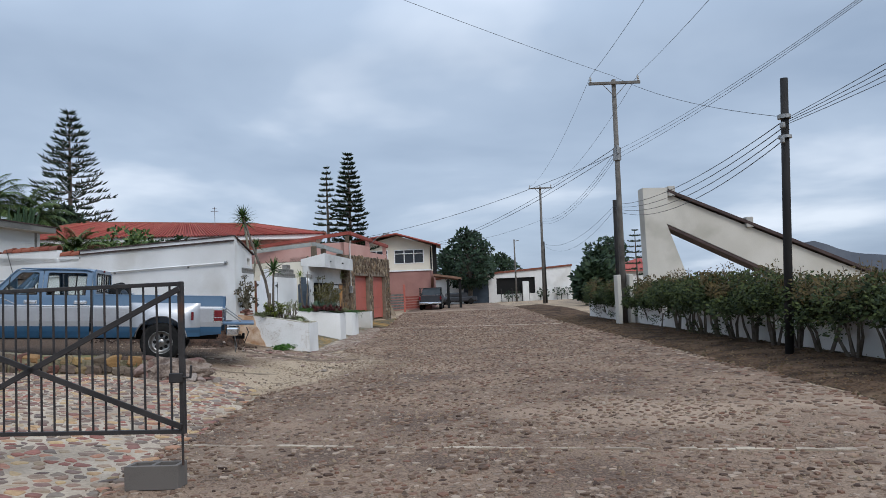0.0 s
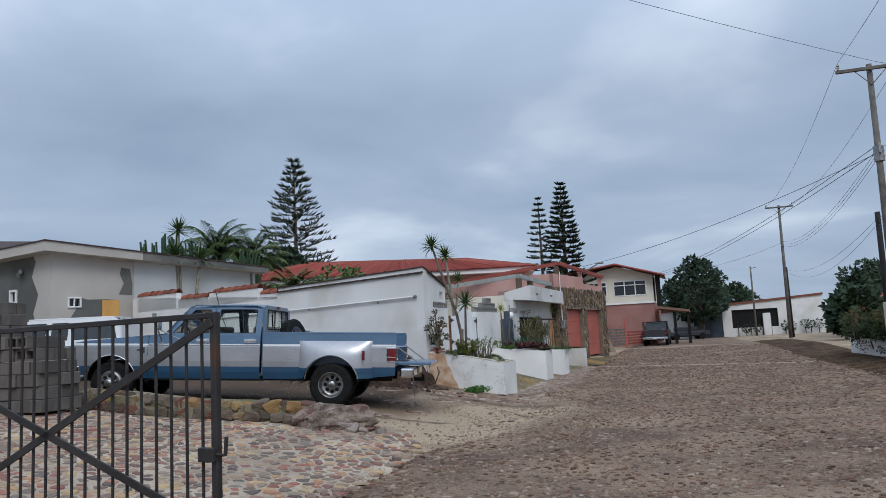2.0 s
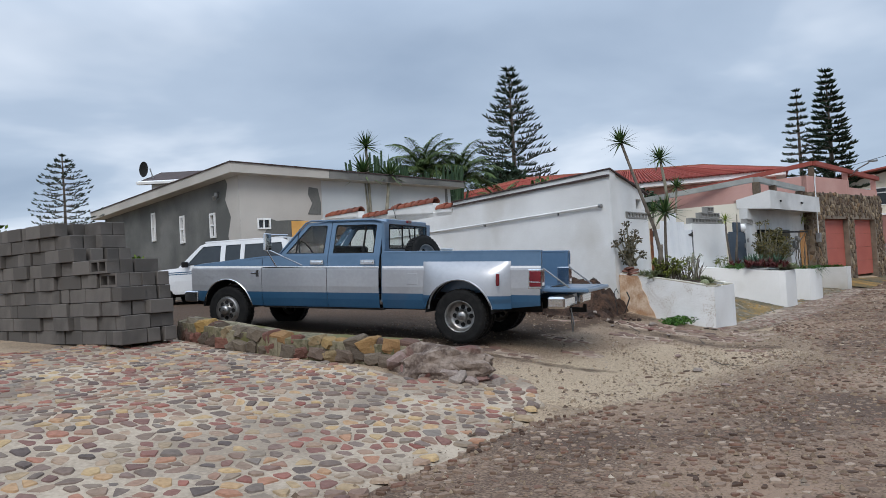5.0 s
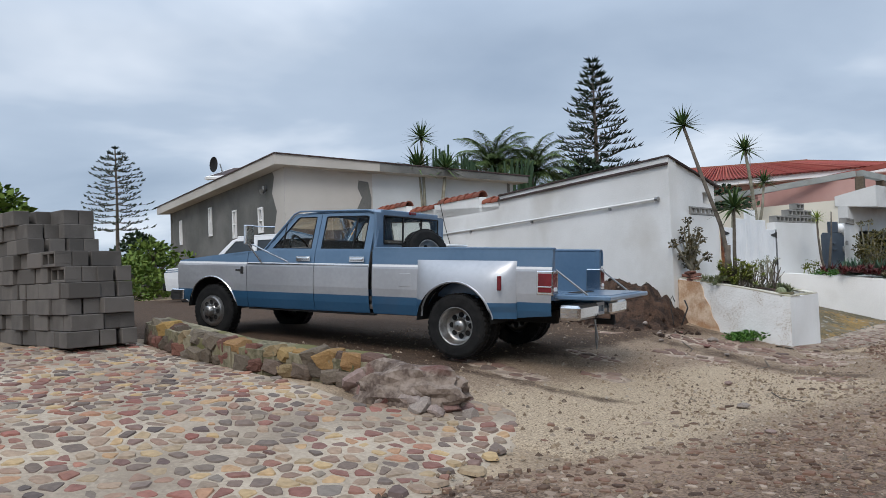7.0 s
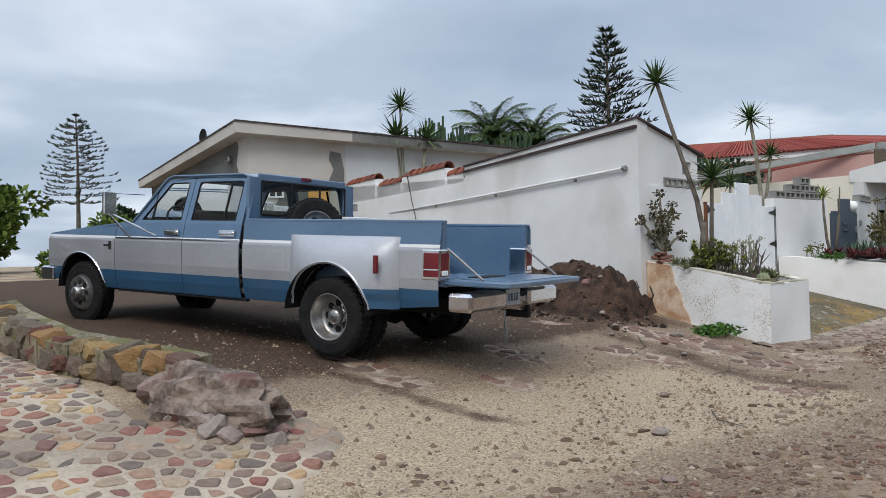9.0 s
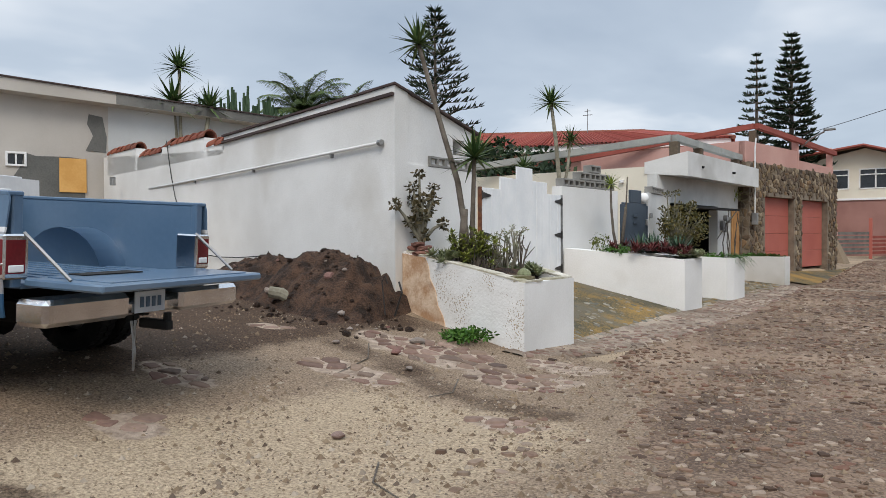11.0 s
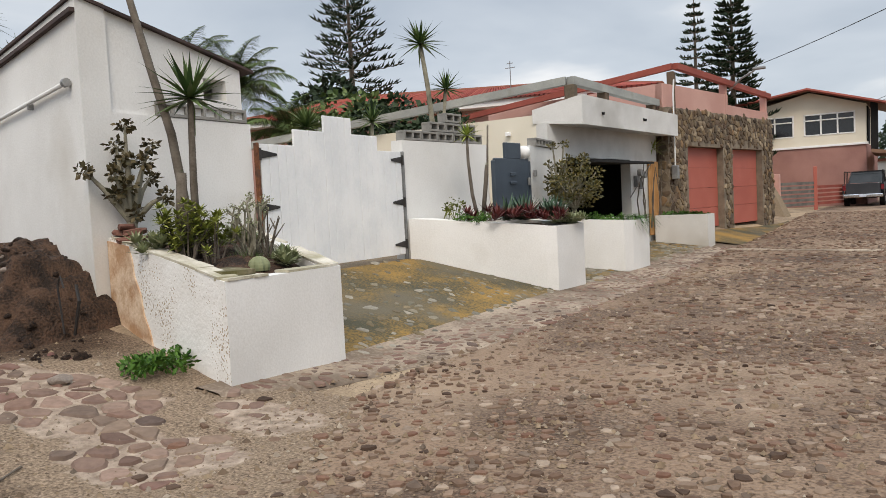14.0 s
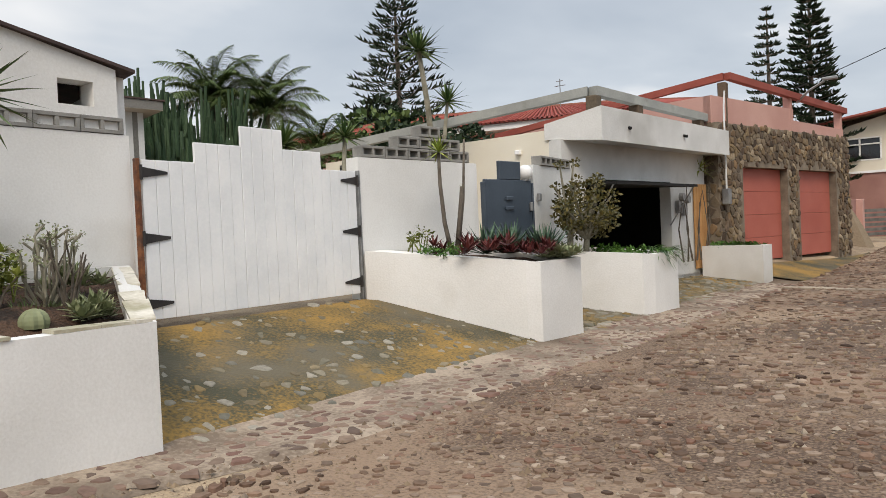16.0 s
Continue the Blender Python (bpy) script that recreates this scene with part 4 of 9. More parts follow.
P1 = [(-3.79, 20.88), (-3.77, 22.19), (-5.88, 23.25), (-5.88, 21.40)]
pl1 = planter("planter", P1, -0.05, [0.86, 0.86, 1.18, 1.20], 0.16, "white masonry planter with peeling paint and cracked rim", [WHITE, PEELED], {3: 1})
P2 = [(-5.80, 26.32), (-3.94, 27.06), (-3.80, 27.16), (-3.73, 28.05), (-5.5, 28.5)]
pl2 = planter("planter", P2, -0.05, [1.17, 0.98, 0.96, 0.97, 1.1], 0.14, "white masonry planter full of red and green succulents")
P3 = [(-5.45, 29.85), (-3.74, 30.05), (-3.66, 30.3), (-3.61, 31.13), (-5.4, 31.5)]
pl3 = planter("planter", P3, -0.05, [1.0, 0.92, 0.9, 0.9, 1.0], 0.14, "white masonry planter with trailing green plants")
P4 = [(-5.0, 36.5), (-3.62, 36.22), (-3.57, 36.75), (-4.7, 36.98)]
pl4 = planter("planter", P4, -0.05, 0.80, 0.13, "white masonry planter before the stone garage")
# broken cap slabs on the rim of the near planter
for i, (a, b) in enumerate(((P1[0], P1[1]), (P1[3], P1[0]), (P1[1], P1[2]))):
    a, b = Vector(a), Vector(b)
    za, zb_ = ((0.86, 0.86), (1.20, 0.86), (0.86, 1.18))[i]
    d = (b - a)
    nrm = Vector((-d.y, d.x)).normalized()
    t = 0.02
    while t < 0.96:
        w_ = R.uniform(0.10, 0.26)
        t2 = min(0.99, t + w_)
        o1, o2 = R.uniform(-0.012, 0.012), R.uniform(-0.012, 0.012)
        cs = MB().prism([a + d * t + nrm * o1, a + d * (t2 - 0.005) + nrm * o2, a + d * (t2 - 0.007) + nrm * (0.17 + o1), a + d * (t + 0.004) + nrm * (0.16 + o2)],
                        [za + (zb_ - za) * q + 0.002 for q in (t, t2, t2, t)], [za + (zb_ - za) * q + 0.016 + R.uniform(0, 0.008) for q in (t, t2, t2, t)])
        if R.random() < 0.9:
            part("cap_slab", cs, CAPMORTAR, pl1)
        t = t2
part("broken_slab", MB().prism([(-3.93, 20.98), (-3.84, 21.24), (-4.25, 21.38), (-4.42, 21.12)], 0.885, 0.925), KERBMORTAR, pl1, "loose mossy slab")
part("drain_hole", MB().tube([(-4.5, 27.0 - 0.02, 0.74), (-4.47, 26.94, 0.74)], 0.025, 8), DARK, pl2)
# raw plaster patch where the paint is gone
m = MB()
e0, e1 = Vector((-5.885, 21.40)), Vector((-5.05, 21.192))
dd = (e1 - e0).normalized()
nn = Vector((dd.y, -dd.x))
pts = [(0, 0.3), (0.45, 0.22), (0.86, 0.2), (0.80, 0.38), (0.70, 0.52), (0.66, 0.70), (0.55, 0.86), (0.53, 1.0), (0.46, 1.12), (0, 1.17)]
npt = len(pts)
m.add([(*(e0 + dd * s - nn * 0.05), z) for s, z in pts] + [(*(e0 + dd * s + nn * 0.012), z) for s, z in pts], [tuple(range(npt, 2 * npt))] + [(i, (i + 1) % npt, npt + (i + 1) % npt, npt + i) for i in range(npt)])
solid("bare_plaster_patch", m, RAW, "bare orange plaster patch on the planter", "patch", kind="structure")

# ---- white board gate ----
gate = thing("driveway_gate", "white painted stepped board double gate with iron hinges", "gate", pose(-5.86, 23.40, 0.62))
GW, gy0 = 2.86, 0.0
bw = 0.143
nb = 20
for i in range(nb):
    y0 = i * GW / nb
    yc = y0 + GW / nb / 2
    h = 1.51 if (yc < 0.56 or yc > 2.29) else 1.71 if (yc < 1.14 or yc > 1.70) else 1.92
    m = MB().box((R.uniform(-0.003, 0.003), yc, 0.03 + h / 2), (0.03, GW / nb - 0.004, h), 0.004)
    part("board", m, WOODWHITE, gate)
for z in (0.25, 0.85, 1.4):
    part("rail", MB().box((-0.045, GW / 2, z), (0.05, GW - 0.06, 0.1), 0.006), WOODWHITE, gate)
for y, sgn in ((0.0, 1), (GW, -1)):
    for z in (0.18, 0.80, 1.42):
        m = MB()
        m.add([(0.017, y, z - 0.05), (0.017, y + sgn * 0.26, z - 0.012), (0.017, y + sgn * 0.26, z + 0.012), (0.017, y, z + 0.05),
               (0.028, y, z - 0.05), (0.028, y + sgn * 0.26, z - 0.012), (0.028, y + sgn * 0.26, z + 0.012), (0.028, y, z + 0.05)],
              [(0, 1, 2, 3), (4, 5, 6, 7), (0, 1, 5, 4), (1, 2, 6, 5), (2, 3, 7, 6), (3, 0, 4, 7)])
        m.tube([(0.03, y - sgn * 0.02, z - 0.07), (0.03, y - sgn * 0.02, z + 0.07)], 0.016, 8)
        part("hinge", m, BLACKIRON, gate, "black iron strap hinge")
for y, mt in ((-0.045, RUSTIRON), (GW + 0.05, STEEL)):
    m = MB().box((0.0, y, 0.75), (0.06, 0.04, 1.6), 0.006)
    part("post", m, mt, gate, "rusty steel gate post")

# ---- vehicles ----
BLUE = surf("steel_blue_paint", (0.070, 0.128, 0.205), (0.090, 0.152, 0.232), 1.2, 0.33, 0.0, 20, spec=0.5, coat=0.35, c3=(0.135, 0.19, 0.25), at3=0.6)
NAVY = surf("dark_blue_paint", (0.020, 0.070, 0.135), (0.028, 0.084, 0.155), 1.2, 0.35, 0.0, 20, spec=0.5, coat=0.3, c3=(0.055, 0.085, 0.13), at3=0.62)
SILVER = surf("silver_paint", (0.34, 0.345, 0.36), (0.41, 0.415, 0.43), 1.4, 0.34, 0.0, 20, metal=0.35, spec=0.5, coat=0.4)
VANWHITE = surf("white_car_paint", (0.62, 0.62, 0.62), (0.70, 0.70, 0.695), 1.2, 0.3, 0.0, 20, spec=0.5, coat=0.4)
CARDARK = surf("dark_grey_car_paint", (0.022, 0.024, 0.028), (0.034, 0.036, 0.042), 1.5, 0.35, 0.0, 20, spec=0.5, coat=0.4)
LAMPRED = surf("red_lens", (0.10, 0.004, 0.008), (0.15, 0.008, 0.012), 4.0, 0.2, 0.0, 40, spec=0.6)
INTERIOR = surf("tan_vinyl_interior", (0.10, 0.085, 0.075), (0.15, 0.13, 0.115), 4.0, 0.8, 0.1, 40)
CARGLASS = glass("car_glass", (0.84, 0.88, 0.87))
CARGLASS_DARK = surf("tinted_car_glass", (0.02, 0.024, 0.026), (0.03, 0.034, 0.036), 2.0, 0.07, 0.0, 10, spec=0.7)
PLATE = surf("license_plate_white", (0.45, 0.50, 0.58), (0.55, 0.60, 0.66), 4.0, 0.5, 0.0, 30)


def arc(cx, cz, r, a0, a1, n=14):
    return [(cx + r * math.cos(radians(a0 + (a1 - a0) * i / n)), cz + r * math.sin(radians(a0 + (a1 - a0) * i / n))) for i in range(n + 1)]


def panel(name, outline, width, side, bands, mats, parent, holes=(), levels=(), thick=0.012, label=""):
    """A pressed side panel: outline in x and z, bent to width(x, z), its colours split at heights."""
    bm = bmesh.new()
    edges = []
    for loop in (outline, *holes):
        vs = [bm.verts.new((x, 0, z)) for x, z in loop]
        edges += [bm.edges.new((vs[i], vs[(i + 1) % len(vs)])) for i in range(len(vs))]
    bmesh.ops.triangle_fill(bm, use_beauty=True, use_dissolve=False, edges=edges)
    for z in sorted(set(bands) | set(levels)):
        bmesh.ops.bisect_plane(bm, geom=bm.verts[:] + bm.edges[:] + bm.faces[:], dist=1e-5, plane_co=(0, 0, z), plane_no=(0, 0, 1))
    for f in bm.faces:
        zc = f.calc_center_median().z
        f.material_index = sum(zc > b for b in bands)
    for v in bm.verts:
        v.co.y = side * width(v.co.x, v.co.z)
    bmesh.ops.recalc_face_normals(bm, faces=bm.faces[:])
    if sum(f.normal.y * f.calc_area() for f in bm.faces) * side < 0:
        bmesh.ops.reverse_faces(bm, faces=bm.faces[:])
    bmesh.ops.solidify(bm, geom=bm.faces[:], thickness=thick)
    me = bpy.data.meshes.new(name)
    bm.to_mesh(me)
    bm.free()
    for q in mats:
        me.materials.append(q)
    ob = new(name, me)
    ob.parent = parent
    if label:
        tagged(ob, label)
    return ob


def wheel(parent, x, y, z, r, w, side, dish, hub=None, label=""):
    """Tyre with shoulders and tread, steel rim with a dish, hub with holes."""
    prof = [(0.60 * r, -0.46 * w), (0.68 * r, -0.5 * w), (0.90 * r, -0.5 * w), (0.97 * r, -0.44 * w), (r, -0.36 * w), (r, 0.36 * w), (0.97 * r, 0.44 * w), (0.90 * r, 0.5 * w), (0.68 * r, 0.5 * w), (0.60 * r, 0.46 * w)]
    n = 36

    def lathe(pf, mat=0, close=False):
        vs = [(x + q * math.cos(2 * math.pi * k / n), y + side * o, z + q * math.sin(2 * math.pi * k / n)) for q, o in pf for k in range(n)]
        fs = [(i * n + k, i * n + (k + 1) % n, (i + 1) * n + (k + 1) % n, (i + 1) * n + k) for i in range(len(pf) - 1) for k in range(n)]
        return vs, fs
    m, tr_ = MB(), MB()
    m.add(*lathe(prof))
    for k in range(n):
        a = 2 * math.pi * (k + 0.5) / n
        for o, s in ((-0.22, 1), (0.22, -1)):
            tr_.box((x + (r + 0.004) * math.cos(a), y + o * w, z + (r + 0.004) * math.sin(a)), (0.05, w * 0.34, 0.014), 0.003,
                  tilt=(Matrix.Rotation(-a + math.pi / 2, 3, "Y") @ Matrix.Rotation(0.3 * s, 3, "Z")))
    ty = part("wheel", m, RUBBER, parent, label or "worn black tyre on a steel rim")
    tagged(part("tread", tr_, RUBBER, ty), kind="stuff")
    m = MB()
    m.add(*lathe([(0.62 * r, 0.42 * w), (0.585 * r, 0.47 * w), (0.56 * r, 0.42 * w), (0.53 * r, dish + 0.02), (0.44 * r, dish), (0.22 * r, dish), (0.20 * r, dish + 0.03), (0.20 * r, dish + 0.07), (0.15 * r, dish + 0.09), (0.02 * r, dish + 0.095)]))
    part("rim", m, RIMSTEEL, ty, "dull chromed steel rim", True)
    m = MB()
    for k in range(8):
        a = 2 * math.pi * k / 8
        q = 0.335 * r
        m.tube([(x + q * math.cos(a), y + side * (dish - 0.01), z + q * math.sin(a)), (x + q * math.cos(a), y + side * (dish + 0.006), z + q * math.sin(a))], 0.035, 10)
    part("vent_hole", m, DARK, ty, "dark wheel vent holes")
    m = MB()
    for k in range(8):
        a = 2 * math.pi * (k + 0.5) / 8
        q = 0.25 * r
        m.tube([(x + q * math.cos(a), y + side * dish, z + q * math.sin(a)), (x + q * math.cos(a), y + side * (dish + 0.03), z + q * math.sin(a))], 0.012, 6)
    tagged(part("lug_nut", m, STEEL, ty), kind="stuff")
    return ty


def body_w(x, z):
    if z <= 1.27:
        w = lerp([0.40, 0.48, 0.60, 0.80, 1.06, 1.10, 1.28, 1.36], [0.90, 0.945, 0.975, 0.995, 0.995, 0.985, 0.95, 0.94], z)
    else:
        w = 0.952 - (z - 1.27) * 0.30
    if x > 4.3:
        w -= 0.05 * ((x - 4.3) / 0.65) ** 2
    return w


def bed_w(x, z):
    return lerp([0.40, 0.48, 0.60, 0.80, 1.06, 1.10, 1.28, 1.36], [0.90, 0.945, 0.975, 0.995, 0.995, 0.985, 0.965, 0.96], z)


tf = Vector((-0.968, -0.246, 0.055)).normalized()
tl = Vector((-tf.y, tf.x, 0)).normalized()
tu = tf.cross(tl)
tm = Matrix((tf, tl, tu)).transposed().to_4x4()
tm.translation = Vector((-6.07, 16.32, 0.405))
truck = thing("pickup_truck", "old blue and silver crew-cab dual-wheel pickup with its tailgate open", "pickup truck", tm)
BANDS, TONES = [0.70, 1.085, 1.115], [NAVY, SILVER, VANWHITE, BLUE]
LV = [0.48, 0.60, 0.80, 0.95, 1.06, 1.28, 1.42, 1.56, 1.70]
BELT = 1.285
for sd_ in (1, -1):
    # front fender with wheel arch
    fo = [(3.49, 0.47), (3.70, 0.47)] + arc(4.18, 0.42, 0.475, 174, 6) + [(4.70, 0.52), (4.93, 0.56), (4.95, 1.05), (4.90, 1.13), (4.2, 1.205), (3.49, 1.275)]
    panel("front_fender", fo, body_w, sd_, BANDS, TONES, truck, levels=LV)
    d1 = panel("door", [(2.275, 0.47), (3.48, 0.47), (3.48, 1.275), (3.20, BELT), (2.275, BELT)], body_w, sd_, BANDS, TONES, truck, levels=LV)
    d2 = panel("door", [(1.365, 0.47), (2.265, 0.47), (2.265, BELT), (1.365, BELT)], body_w, sd_, BANDS, TONES, truck, levels=LV)
    # upper frames with window holes
    panel("window_frame", [(2.275, BELT), (3.20, BELT), (2.74, 1.80), (2.275, 1.83)], body_w, sd_, [], [BLUE], d1,
          holes=[[(2.35, BELT + 0.03), (3.05, BELT + 0.03), (2.70, 1.73), (2.66, 1.755), (2.39, 1.765), (2.35, 1.73)]], levels=LV, thick=0.03)
    panel("window_frame", [(1.365, BELT), (2.265, BELT), (2.265, 1.83), (1.42, 1.83), (1.365, 1.75)], body_w, sd_, [], [BLUE], d2,
          holes=[[(1.47, BELT + 0.03), (2.19, BELT + 0.03), (2.19, 1.73), (2.16, 1.765), (1.51, 1.765), (1.47, 1.73)]], levels=LV, thick=0.03)
    for q, (pa, pts) in enumerate(((d1, [(2.36, BELT + 0.035), (3.04, BELT + 0.035), (2.69, 1.735), (2.66, 1.75), (2.36, 1.75)]), (d2, [(1.48, BELT + 0.035), (2.18, BELT + 0.035), (2.18, 1.75), (1.48, 1.75)]))):
        g = panel("window_pane", pts, lambda x, z: body_w(x, z) - 0.02, sd_, [], [CARGLASS], pa, levels=(), thick=0.004)
        g.visible_shadow = False
        # dark rubber seals round the pane
        mb = MB()
        loop = pts + [pts[0]]
        mb.tube([(x, sd_ * (body_w(x, z) - 0.004), z) for x, z in loop], 0.009, 5)
        part("window_seal", mb, DARK, pa)
    mb = MB()
    mb.box((2.87, sd_ * (body_w(2.8, 1.5) - 0.012), 1.51), (0.025, 0.02, 0.42), 0.004, tilt=Matrix.Rotation(sd_ * 0.29, 3, "X"))
    part("window_divider", mb, DARK, truck)
    mb = MB()
    mb.box((1.66, sd_ * (body_w(1.6, 1.5) - 0.012), 1.525), (0.025, 0.02, 0.44), 0.004, tilt=Matrix.Rotation(sd_ * 0.29, 3, "X"))
    part("window_divider", mb, DARK, truck)
    for dx, pa in ((2.40, d1), (1.50, d2)):
        mb = MB()
        mb.box((dx + 0.05, sd_ * 1.005, 1.175), (0.20, 0.028, 0.035), 0.01)
        mb.box((dx + 0.05, sd_ * 0.993, 1.175), (0.24, 0.012, 0.07), 0.005)
        part("door_handle", mb, CHROME, pa, "chrome door handle")
    # bed side
    bo = [(1.305, 0.47), (0.58, 0.47), (0.48, 0.62)] + arc(0, 0.42, 0.50, 12, 168)[1:-1] + [(-0.50, 0.55), (-0.62, 0.50), (-1.16, 0.55), (-1.18, 1.28), (-1.165, 1.335), (1.305, 1.335)]
    panel("bed_side", bo, bed_w, sd_, BANDS, TONES, truck, levels=LV)
    # flared outer fender over the dual wheels

    def bulge(x, z):
        ex = max(0.0, 1 - (abs(x + 0.06) / 0.69) ** 3.4) ** 0.85
        ez = max(0.0, 1 - (max(0, z - 0.62) / 0.57) ** 3.0) ** 0.8
        return 0.975 + 0.215 * ex * ez + (0.0 if z > 0.6 else -0.02)
    # grid of the flare, cut by the arch
    nx, nz = 40, 22
    mb = MB()
    vs, ok = [], {}
    for i in range(nx + 1):
        for k in range(nz + 1):
            x = 0.62 - 1.36 * i / nx
            z = 0.50 + 0.68 * k / nz
            d = math.hypot(x, z - 0.42)
            inside = d < 0.50
            if inside and d > 0.40:
                x, z = x * 0.50 / d, 0.42 + (z - 0.42) * 0.50 / d
            vs.append((x, sd_ * bulge(x, z), z))
            ok[(i, k)] = not (inside and d <= 0.40)
    fs, ms = [], []
    for i in range(nx):
        for k in range(nz):
            q = [(i, k), (i + 1, k), (i + 1, k + 1), (i, k + 1)]
            dcen = math.hypot(0.62 - 1.36 * (i + 0.5) / nx, 0.50 + 0.68 * (k + 0.5) / nz - 0.42)
            if all(ok[a] for a in q) and dcen > 0.46:
                fs.append(tuple(a * (nz + 1) + b for a, b in (q if sd_ < 0 else q[::-1])))
                ms.append(0 if 0.50 + 0.68 * (k + 0.5) / nz < 0.70 else 1)
    mb.add(vs, fs)
    mb.m = ms
    rim_pts = [(x, sd_ * (bulge(x, z) + 0.004), z) for x, z in arc(0, 0.42, 0.50, 172, 8, 24)]
    fl = part("rear_fender", mb, [NAVY, SILVER], truck, "wide flared silver rear fender", True)
    part("fender_lip", MB().tube(rim_pts, 0.014, 6), SILVER, fl)
    part("arch_liner", MB().add(*(lambda n: ([(p[0], sd_ * o, p[1]) for o in (0.55, 1.19) for p in arc(0, 0.42, 0.505, 178, 2, n)], [(i, i + 1, n + 2 + i, n + 1 + i) for i in range(n)]))(18)), DARK, fl)
    part("arch_liner", MB().add(*(lambda n: ([(p[0], sd_ * o, p[1]) for o in (0.55, 0.985) for p in arc(4.18, 0.42, 0.48, 178, 2, n)], [(i, i + 1, n + 2 + i, n + 1 + i) for i in range(n)]))(18)), DARK, truck)
    part("fender_lip", MB().tube([(x, sd_ * (body_w(x, z) + 0.003), z) for x, z in arc(4.18, 0.42, 0.475, 174, 6, 24)], 0.012, 6), CHROME, truck)
    part("side_marker", MB().box((-0.60, sd_ * 1.175, 0.92), (0.05, 0.03, 0.17), 0.012), LAMPRED, fl, "red side marker lamp")
    part("fuel_door", MB().box((0.80, sd_ * 0.992, 0.92), (0.17, 0.012, 0.17), 0.004), SILVER, truck)
    part("belt_moulding", MB().box((2.42, sd_ * 0.992, 1.095), (2.1, 0.012, 0.02), 0.004), CHROME, truck)
    tlp = MB().box((-1.095, sd_ * 0.917, 0.93), (0.195, 0.178, 0.25), 0.02)
    tl_ = part("tail_lamp", tlp, LAMPRED, truck, "red tail lamp with chrome edge")
    part("bezel", MB().box((-1.088, sd_ * 0.909, 0.93), (0.205, 0.184, 0.285), 0.012), CHROME, tl_)
    part("reverse_lens", MB().box((-1.182, sd_ * 0.915, 0.855), (0.03, 0.115, 0.05), 0.008), WHITETRIM, tl_)
    part("lens_strip", MB().box((-1.095, sd_ * 1.004, 0.885), (0.17, 0.012, 0.012), 0.003), CHROME, tl_)
    # west-coast style mirrors on struts
    mr = part("mirror", MB().box((3.16, sd_ * 1.30, 1.50), (0.05, 0.17, 0.27), 0.02), CHROME, truck, "tall chrome towing mirror")
    part("mirror_arm", MB().tube([(3.20, sd_ * 0.985, 1.10), (3.18, sd_ * 1.28, 1.36), (3.17, sd_ * 1.29, 1.62), (3.05, sd_ * 0.90, 1.62)], 0.012, 6), CHROME, mr)
    part("mirror_arm", MB().tube([(2.72, sd_ * 0.99, 1.13), (3.17, sd_ * 1.27, 1.38)], 0.011, 6), CHROME, mr)
    part("badge", MB().box((3.62, sd_ * 0.995, 1.0), (0.16, 0.012, 0.03), 0.004).box((3.57, sd_ * 0.997, 1.0), (0.06, 0.012, 0.11), 0.004), CHROME, truck)
# hood, cowl, roof, windscreen
hood = MB()
st = [(4.93, 1.10), (4.86, 1.145), (4.4, 1.185), (3.9, 1.225), (3.42, 1.275)]
vs, fs = [], []
for x, z in st:
    for k in range(13):
        y = -0.965 + 1.93 * k / 12
        edge = abs(y) / 0.965
        vs.append((x, y * (1 - 0.04 * max(0, (x - 4.3) / 0.6)), z + 0.035 * (1 - edge ** 2) - (0.015 if 0.86 < edge else 0)))
for i in range(4):
    for k in range(12):
        fs.append((i * 13 + k, i * 13 + k + 1, (i + 1) * 13 + k + 1, (i + 1) * 13 + k))
hood.add(vs, fs)
part("hood", hood, BLUE, truck, "", True)
roof = MB()
vs, fs = [], []
prof = [(2.76, 1.795), (2.66, 1.845), (2.45, 1.872), (1.9, 1.885), (1.5, 1.87), (1.36, 1.84), (1.30, 1.79)]
for x, z in prof:
    for k in range(15):
        y = -0.805 + 1.61 * k / 14
        e_ = abs(y) / 0.805
        vs.append((x, y, z - 0.055 * e_ ** 6 - 0.012 * e_ ** 2))
for i in range(len(prof) - 1):
    for k in range(14):
        fs.append((i * 15 + k, i * 15 + k + 1, (i + 1) * 15 + k + 1, (i + 1) * 15 + k))
roof.add(vs, fs)
part("roof", roof, BLUE, truck, "", True)
for sd_ in (1, -1):
    part("drip_rail", MB().tube([(3.19, sd_ * 0.955, 1.29), (2.76, sd_ * 0.81, 1.80), (2.66, sd_ * 0.805, 1.838), (1.5, sd_ * 0.805, 1.835), (1.37, sd_ * 0.81, 1.80), (1.31, sd_ * 0.85, 1.6), (1.30, sd_ * 0.94, 1.29)], 0.014, 6), BLUE, truck)
ws = MB().add([(3.22, -0.90, 1.29), (3.22, 0.90, 1.29), (2.75, 0.77, 1.80), (2.75, -0.77, 1.80)], [(0, 1, 2, 3)])
wso = part("windscreen", ws, CARGLASS, truck)
wso.visible_shadow = False
